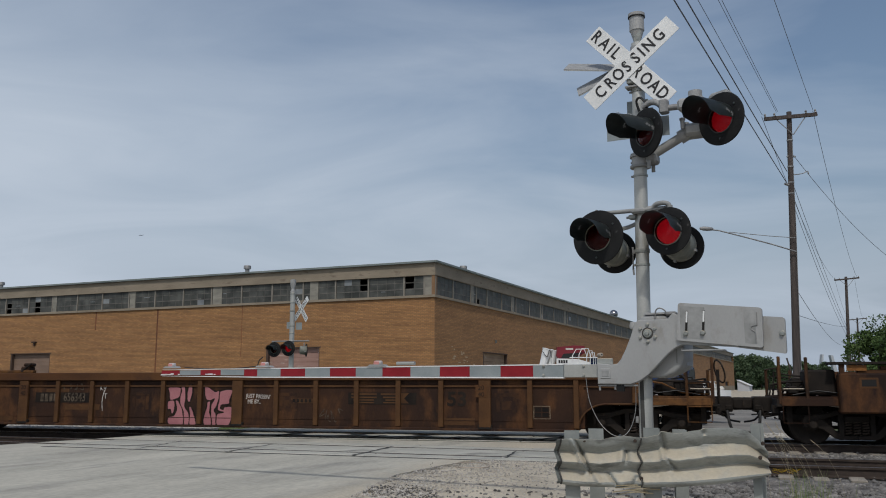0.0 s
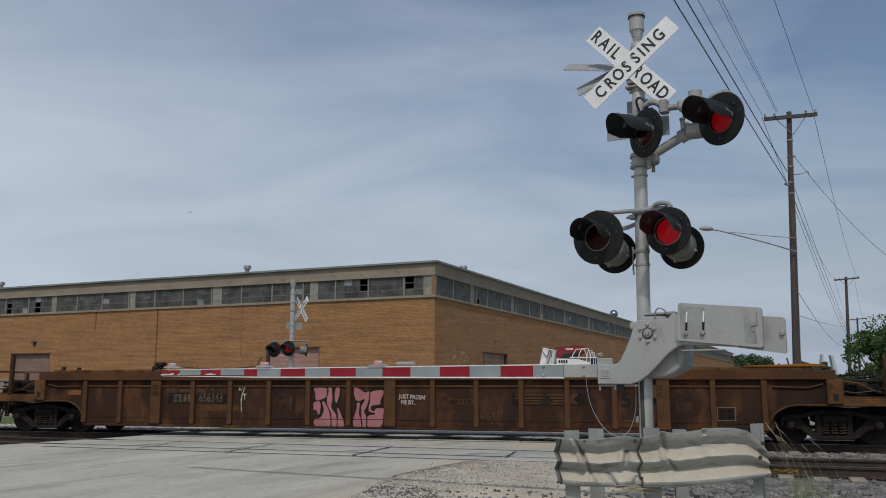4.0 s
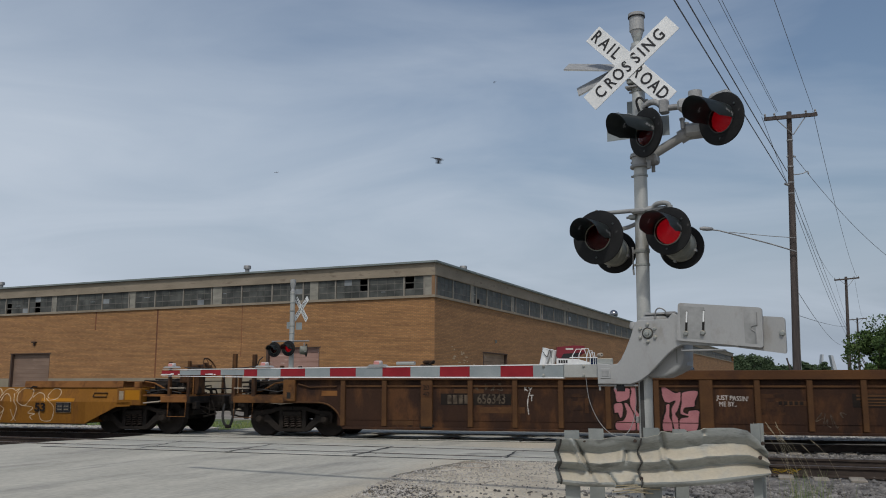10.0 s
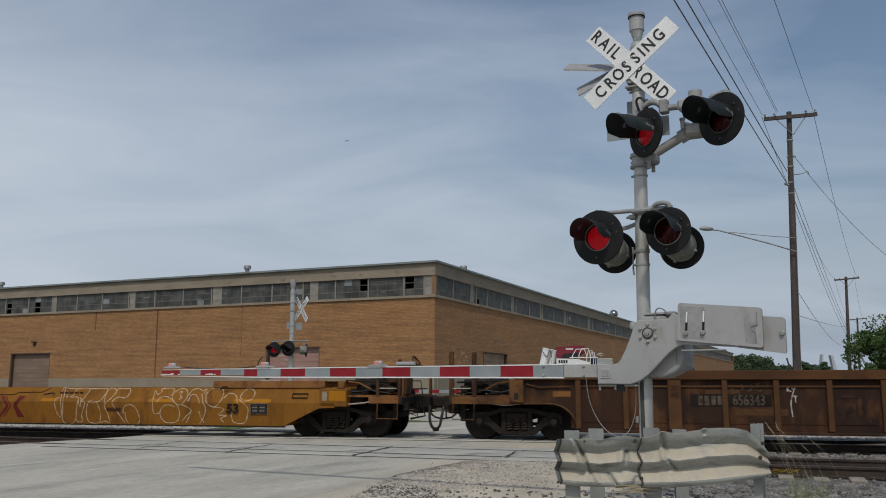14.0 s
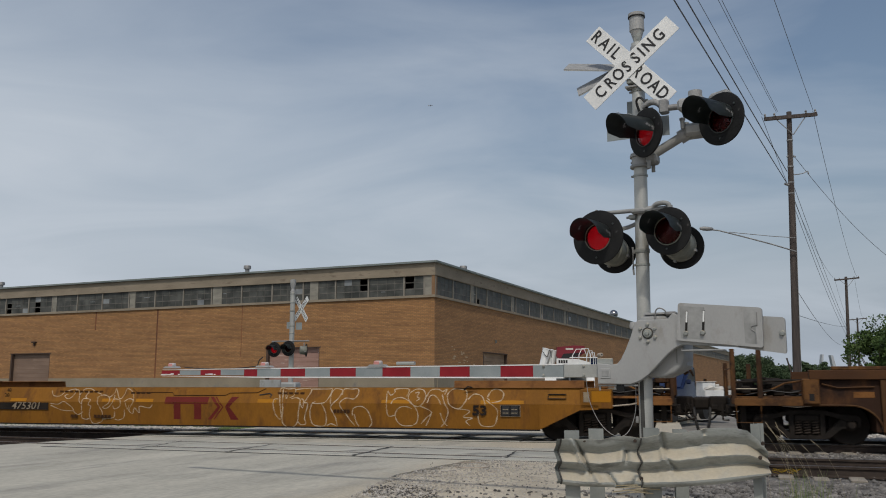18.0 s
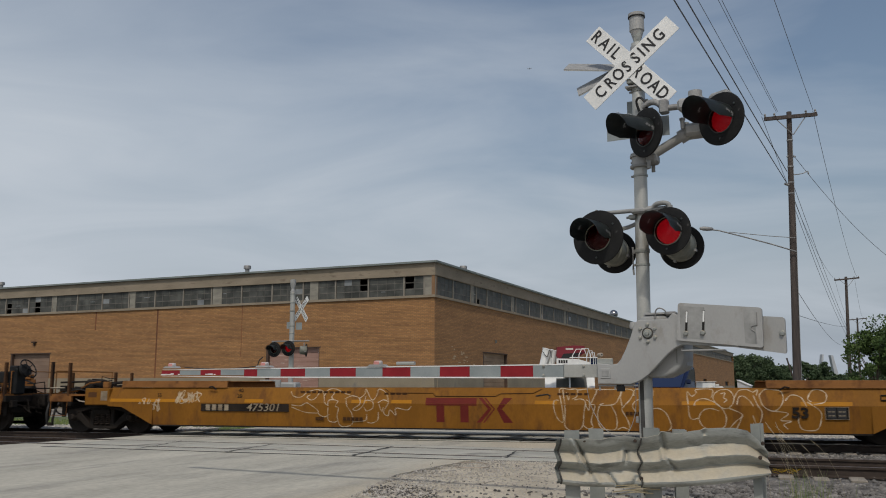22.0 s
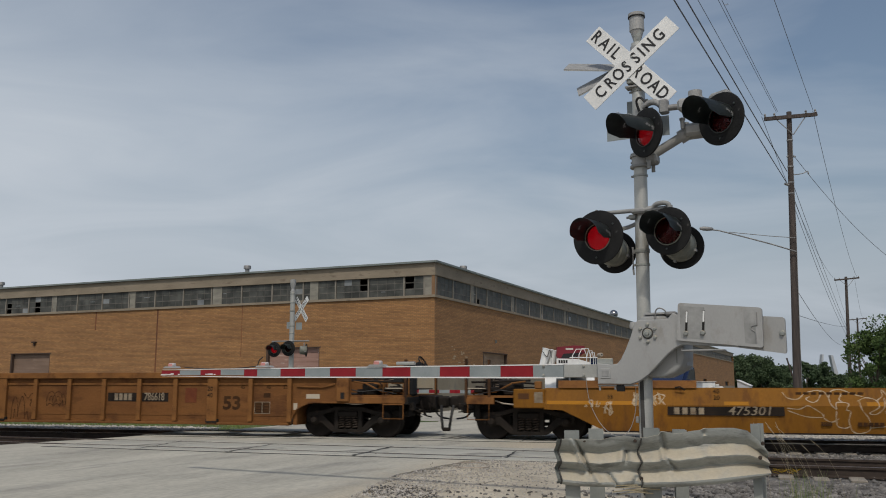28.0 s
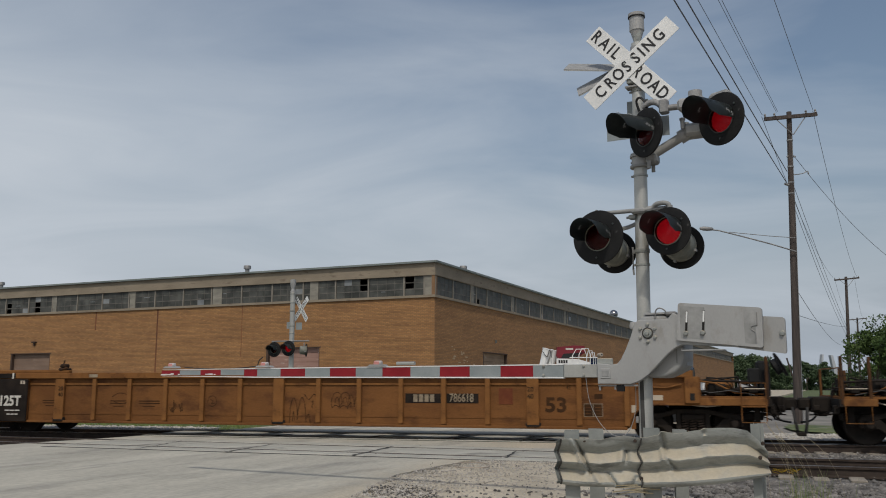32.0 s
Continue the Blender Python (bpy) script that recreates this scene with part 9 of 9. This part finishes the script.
def blue_truck():
    t = thing("pickup_truck", pose(7.93, 31.9, -0.02, 0, 0, 235), "blue pickup truck waiting beyond the crossing", "car")
    body = [(-2.6, 0.45), (2.1, 0.45), (2.2, 0.75), (2.1, 1.06), (0.3, 1.16), (-0.42, 1.86), (-0.56, 1.95), (-0.80, 1.97), (-0.98, 1.90), (-1.06, 1.70), (-1.10, 0.86), (-2.6, 0.84)]
    bm = prism(B(), body, -0.95, 0.95)
    bmesh.ops.bevel(bm, geom=bm.edges[:], offset=0.05, segments=3, profile=0.5, affect="EDGES")
    part("body", bm, M["blue"], t, "", True)
    for y0 in (0.952, -0.958):
        part("side_window", prism(B(), [(-0.10, 1.40), (-0.50, 1.82), (-0.92, 1.84), (-0.96, 1.40)], y0, y0 + 0.006), M["glass"], t)
    part("windscreen", prism(B(), [(0.28, 1.185), (-0.40, 1.845), (-0.385, 1.862), (0.30, 1.20)], -0.84, 0.84), M["screen"], t, "windscreen mirroring the sky")
    part("wiper", rod(B(), (0.26, -0.5, 1.215), (0.10, 0.1, 1.38), 0.012, 6), M["hose"], t)
    part("mirror", boxed(-0.05, 0.08, 0.98, 1.14, 1.30, 1.46, bevel=0.03), M["blue"], t)
    part("headlight", boxed(2.12, 2.2, 0.55, 0.85, 0.78, 0.95, bevel=0.02), M["paper"], t)
    part("headlight", boxed(2.12, 2.2, -0.85, -0.55, 0.78, 0.95, bevel=0.02), M["paper"], t)
    part("bumper", boxed(2.15, 2.3, -0.9, 0.9, 0.45, 0.65, bevel=0.03), M["alu"], t)
    for x in (-1.7, 1.6):
        for y in (-0.98, 0.98):
            part("wheel", lathe(B(), [(0.0, -0.12), (0.2, -0.12), (0.37, -0.1), (0.37, 0.1), (0.2, 0.12), (0.0, 0.12)], 20, Matrix.Translation((x, y, 0.38)) @ Matrix.Rotation(radians(90), 4, "X")), M["hose"], t, "", True)


blue_truck()


def trailer():
    t = thing("utility_trailer", pose(10.62, 35.2, -0.02, 0, 0, 8), "small white trailer heaped with pale boxes and sacks", "trailer")
    part("bed", boxed(-0.5, 0.55, -0.9, 0.9, 0.62, 0.74, bevel=0.02), M["white"], t)
    for x0, x1, y0, y1 in ((-0.5, 0.55, -0.92, -0.90), (-0.5, 0.55, 0.90, 0.92), (-0.52, -0.50, -0.9, 0.9), (0.55, 0.57, -0.9, 0.9)):
        part("side_board", boxed(x0, x1, y0, y1, 0.70, 1.06), M["white"], t, "white trailer side board")
    part("box", boxed(-0.42, 0.12, -0.5, 0.1, 0.742, 1.37, bevel=0.02), M["white"], t, "white square box")
    part("box", boxed(0.14, 0.34, -0.4, 0.1, 0.742, 1.30, bevel=0.02), M["paper"], t)
    part("lid", boxed(-0.45, 0.16, -0.53, 0.12, 1.372, 1.40, bevel=0.006), M["paper"], t)
    rnd = random.Random(3)
    for k in range(7):
        x, y, z = rnd.uniform(-0.3, 0.42), rnd.uniform(-0.75, 0.6), rnd.uniform(0.86, 1.16)
        part("sack", lathe(B(), [(0.0, -0.1), (0.16, -0.09), (0.22, 0.0), (0.17, 0.09), (0.0, 0.12)], 10, Matrix.Translation((x, y, z)) @ pose(0, 0, 0, rnd.uniform(-30, 30), rnd.uniform(-30, 30), 0)), M["paper"], t, "", True)
    for x in (-0.62, 0.67):
        part("wheel", lathe(B(), [(0.0, -0.08), (0.18, -0.08), (0.32, -0.06), (0.32, 0.06), (0.18, 0.08), (0.0, 0.08)], 18, Matrix.Translation((x, 0, 0.33)) @ Matrix.Rotation(radians(90), 4, "Y")), M["hose"], t, "", True)
    part("axle", rod(B(), (-0.6, 0, 0.33), (0.65, 0, 0.33), 0.035, 8), M["truck"], t)
    part("chassis", boxed(-0.35, 0.4, -0.9, 0.9, 0.38, 0.62, bevel=0.02), M["truck"], t)


trailer()


# ---- weeds by the guard ----
def weeds():
    rnd = random.Random(15)

    def tuft(name, x, y, n, hgt, mat, label, lean):
        bm = B()
        for i in range(n):
            px, py = x + rnd.gauss(0, 0.14), y + rnd.gauss(0, 0.14)
            h = hgt * rnd.uniform(0.5, 1.1)
            a = rnd.uniform(0, math.tau)
            l = lean * rnd.uniform(0.2, 1.2) * h
            pts = [(px + math.cos(a) * l * u * u, py + math.sin(a) * l * u * u, -0.15 + h * u) for u in (0, 0.3, 0.6, 0.85, 1.0)]
            w = 0.0028
            prev = None
            for k, p in enumerate(pts):
                ww = w * (1 - 0.8 * k / 4)
                cur = (bm.verts.new((p[0] - ww, p[1], p[2])), bm.verts.new((p[0] + ww, p[1], p[2])))
                if prev:
                    bm.faces.new((prev[0], prev[1], cur[1], cur[0]))
                prev = cur
        return tagged(link(name, bm, mat), label, "weeds", kind="stuff")
    tuft("weeds", 4.15, 10.3, 36, 0.45, M["blade"], "thin green weeds in the gravel by the guardrail", 0.3)
    tuft("weeds", 4.4, 10.6, 22, 0.4, M["blade"], "thin green weeds in the gravel by the guardrail", 0.4)
    # tall grass leaning over under its seed heads
    bm = B()
    for _ in range(12):
        x, y = rnd.uniform(3.85, 4.45), rnd.uniform(9.7, 10.6)
        h, out = rnd.uniform(0.62, 1.02), rnd.uniform(-0.42, -0.12)
        stem = smooth_line([(x, y, -0.15), (x + out * 0.2, y, -0.15 + h * 0.45), (x + out * 0.6, y, -0.15 + h * 0.82), (x + out, y, -0.15 + h)])
        tube(bm, stem, 0.0014, 4)
        for p, q in zip(stem[-4:], stem[-3:]):
            rod(bm, p, q, 0.0036, 5, 0.0024)
    tagged(link("dry_grass", bm, M["straw"]), "tall dry grass with seed heads behind the guardrail", "grass", kind="stuff")
    bm = B()
    for i in range(2600):
        x = rnd.uniform(-30, -6.0)
        y = 26.5 - (x + 3) * 0.262 + rnd.uniform(0.0, 4.2)
        h = rnd.uniform(0.06, 0.2)
        a = rnd.uniform(-0.05, 0.05)
        bm.faces.new((bm.verts.new((x - 0.03, y, -0.11)), bm.verts.new((x + 0.03, y, -0.11)), bm.verts.new((x + a, y, -0.11 + h * 0.7))))
    tagged(link("grass_tufts", bm, M["blade"]), "short grass blades beyond the tracks", "grass", kind="stuff")


weeds()


# ---- in the air ----
def airliner():
    a = thing("airliner", Matrix(), "small distant airliner climbing across the sky", "airplane")
    part("fuselage", lathe(B(), [(0, -19), (1.0, -18), (1.9, -14), (2.0, 10), (1.2, 16), (0.3, 19.5), (0, 19.6)], 14, Matrix.Rotation(radians(-90), 4, "Y")), M["plane"], a, "", True)
    for sg in (-1, 1):
        part("wing", prism(B(), [(3, 0), (-3, 0), (-4, 0.4), (-3, 0.5)], 0, sg * 17), M["plane"], a)
        part("tailplane", prism(B(), [(-14, 0.6), (-18, 0.6), (-18, 0.8), (-15, 0.8)], 0, sg * 6), M["plane"], a)
        part("engine", rod(B(), (2.5, sg * 5.5, -1.6), (-1.5, sg * 5.5, -1.6), 1.0, 10), M["plane"], a, "", True)
    part("fin", prism(B(), [(-13, 1.5), (-18.5, 1.5), (-19.5, 7), (-17.5, 7)], -0.25, 0.25), M["plane"], a)
    for o in a.children:
        o.data.transform(Matrix.Scale(0.72, 4))
    return a


plane = airliner()


def make_bird():
    b = thing("bird", Matrix(), "small dark bird flying past", "bird")
    part("body", lathe(B(), [(0, -0.13), (0.03, -0.08), (0.042, 0), (0.03, 0.08), (0.012, 0.12), (0, 0.13)], 10, Matrix.Rotation(radians(90), 4, "Y")), M["bird"], b, "", True)
    part("tail", prism(B(), [(-0.1, 0.0), (-0.22, 0.0), (-0.22, 0.01), (-0.1, 0.012)], -0.03, 0.03), M["bird"], b)
    wings = []
    for sg in (-1, 1):
        w = part("wing", prism(B(), [(0.06, 0.0), (-0.05, 0.0), (-0.05, 0.008), (0.06, 0.012)], 0, sg * 0.21), M["bird"], b)
        wings.append((w, sg))
    return b, wings


bird, bird_wings = make_bird()
far_bird, far_wings = make_bird()
tagged(far_bird, "distant dark bird gliding down", "bird")


# sprayed yellow mark on the web of the empty rail
def rail_mark():
    rnd = random.Random(6)
    bm = B()
    pts = []
    for i in range(40):
        u = i / 39
        pts.append(on_track(SIDE_TRACK, 7.86 + 0.40 * u + 0.05 * math.sin(i * 1.9), -0.7525 - 0.02, -0.09 + rnd.uniform(-0.05, 0.045)))
    tube(bm, pts, 0.0045, 4)
    tagged(link("sprayed_mark", bm, M["yellow_spray"]), "small yellow sprayed scribble on the rusty rail", "graffiti")


rail_mark()


# ---- what moves ----
def plan_pose(at, t):
    p = on_track(MAIN, at + travelled(t))
    return pose(p.x, p.y, 0.0, 0, 0, TURN_TRACK)


def motions():
    for car, at in CARS:
        walk(car, [(float(t), plan_pose(at, t)) for t in range(0, 33)])
    # wheels roll with the way gone, a third of a right angle or so from row to row
    step = 0.50
    rows = []
    total = travelled(32.0)
    n = int(total / step)
    for i in range(n + 2):
        want = min(i * step, total)
        lo, hi = 0.0, 32.0
        for _ in range(30):
            mid = (lo + hi) / 2
            lo, hi = (mid, hi) if travelled(mid) < want else (lo, mid)
        rows.append((hi, want))
        if want >= total:
            break
    for ws, x in WHEELSETS:
        walk(ws, [(t, Matrix.Translation((x, 0, WHEEL_R)) @ Matrix.Rotation(s / WHEEL_R, 4, "Y")) for t, s in rows])
    # lamp plates swing face-on and edge-on in turn
    beat = 1.226
    for group, shift in ((LAMPS_A, 0.51), (LAMPS_B, 0.51 + beat / 2)):
        turns = []
        k = -2
        while shift + k * beat < 34:
            turns += [(shift + k * beat, 1), (shift + k * beat + beat / 2, 0)]
            k += 1
        for plate in group:
            face = Matrix.Translation((0, 0.03, 0))
            half = Matrix.Translation((0, 0.12, 0)) @ Matrix.Rotation(radians(-88), 4, "X")
            away = Matrix.Translation((0, 0.03, 0)) @ Matrix.Rotation(radians(-176), 4, "X")
            lit = [q for q in turns if q[0] <= 0][-1][1]
            rr = [(0.0, face if lit else away)]
            for t, on in turns:
                # tipped over within two thirtieths of a second, with a short dark pause between the two lamps
                k = math.ceil(t * 30 - 0.2) - 1 if on else math.floor((t - 0.045) * 30) + 1
                was, then = (away, face) if on else (face, away)
                if 3 < k < 957:
                    rr += [((k - 2) / 30, was), ((k - 1) / 30, was), (k / 30, half), ((k + 1) / 30, then), ((k + 2) / 30, then)]
                    lit = on
            rr.append((32.0, face if lit else away))
            walk(plate, rr)
    way = Vector((522.2 + 531.2, 0, 690.6 - 259.8)).normalized()
    fly = Matrix.Rotation(-math.atan2(way.z, way.x) * 0.45, 4, "Y")
    walk(plane, [(t, Matrix.Translation((x * 3, 4500, 1.28 + (z - 1.28) * 3)) @ fly) for t, x, z in ((0, -531, 260), (6, -400, 324), (9, -323.5, 360.7), (13, -205, 416.6), (19, 19.4, 514.4), (23, 209.6, 586), (28, 522, 690.6), (32, 800, 775))])
    head = Matrix.Rotation(radians(12), 4, "Y")
    path = [(0.0, -95.0, 25.0, 60.0), (8.2, -14.9, 25.0, 15.4), (8.8, -10.61, 25.0, 12.55), (8.9, -9.27, 25.0, 11.68), (9.0, -8.04, 25.0, 11.08), (9.1, -6.99, 25.0, 10.63), (9.2, -5.96, 25.0, 10.42), (9.3, -4.87, 25.0, 10.17), (9.4, -4.05, 25.0, 9.85), (9.5, -3.29, 25.0, 9.43), (9.7, -2.0, 25.0, 8.83), (10.0, -0.13, 25.0, 7.89), (10.2, 1.16, 25.0, 8.12), (10.4, 2.42, 26.0, 8.53), (10.6, 3.81, 28.0, 9.01), (10.8, 5.47, 31.0, 9.8), (11.0, 7.66, 36.0, 11.15), (11.4, 14.31, 55.0, 16.59), (12.0, 29.9, 95.0, 29.17), (14.0, 95.0, 220.0, 70.0), (32.0, 600.0, 900.0, 240.0)]
    walk(bird, [(t, Matrix.Translation((x, y, z)) @ head) for t, x, y, z in path])
    # another, far off, gliding down beyond the warehouse
    path = [(0.0, 40.0, 130.0), (8.6, 13.46, 54.91), (9.6, 8.75, 44.88), (10.2, 5.99, 38.99), (10.6, 4.54, 35.27), (11.0, 2.74, 31.97), (11.4, 1.18, 28.62), (11.8, -0.74, 26.28), (12.6, -4.53, 20.75), (13.6, -9.31, 12.69), (32.0, -13.31, 11.69)]
    walk(far_bird, [(t, Matrix.Translation((x, 110.0, z)) @ Matrix.Rotation(radians(200), 4, "Z")) for t, x, z in path])
    for w, sg in bird_wings + far_wings:
        flap = [(0.0, 20), (8.2, 20)] + [(8.2 + 0.1 * k, 38 if k % 2 else -28) for k in range(1, 30)] + [(12.0, 10), (32.0, 10)]
        walk(w, [(t, Matrix.Rotation(radians(a * sg), 4, "X")) for t, a in flap])


motions()
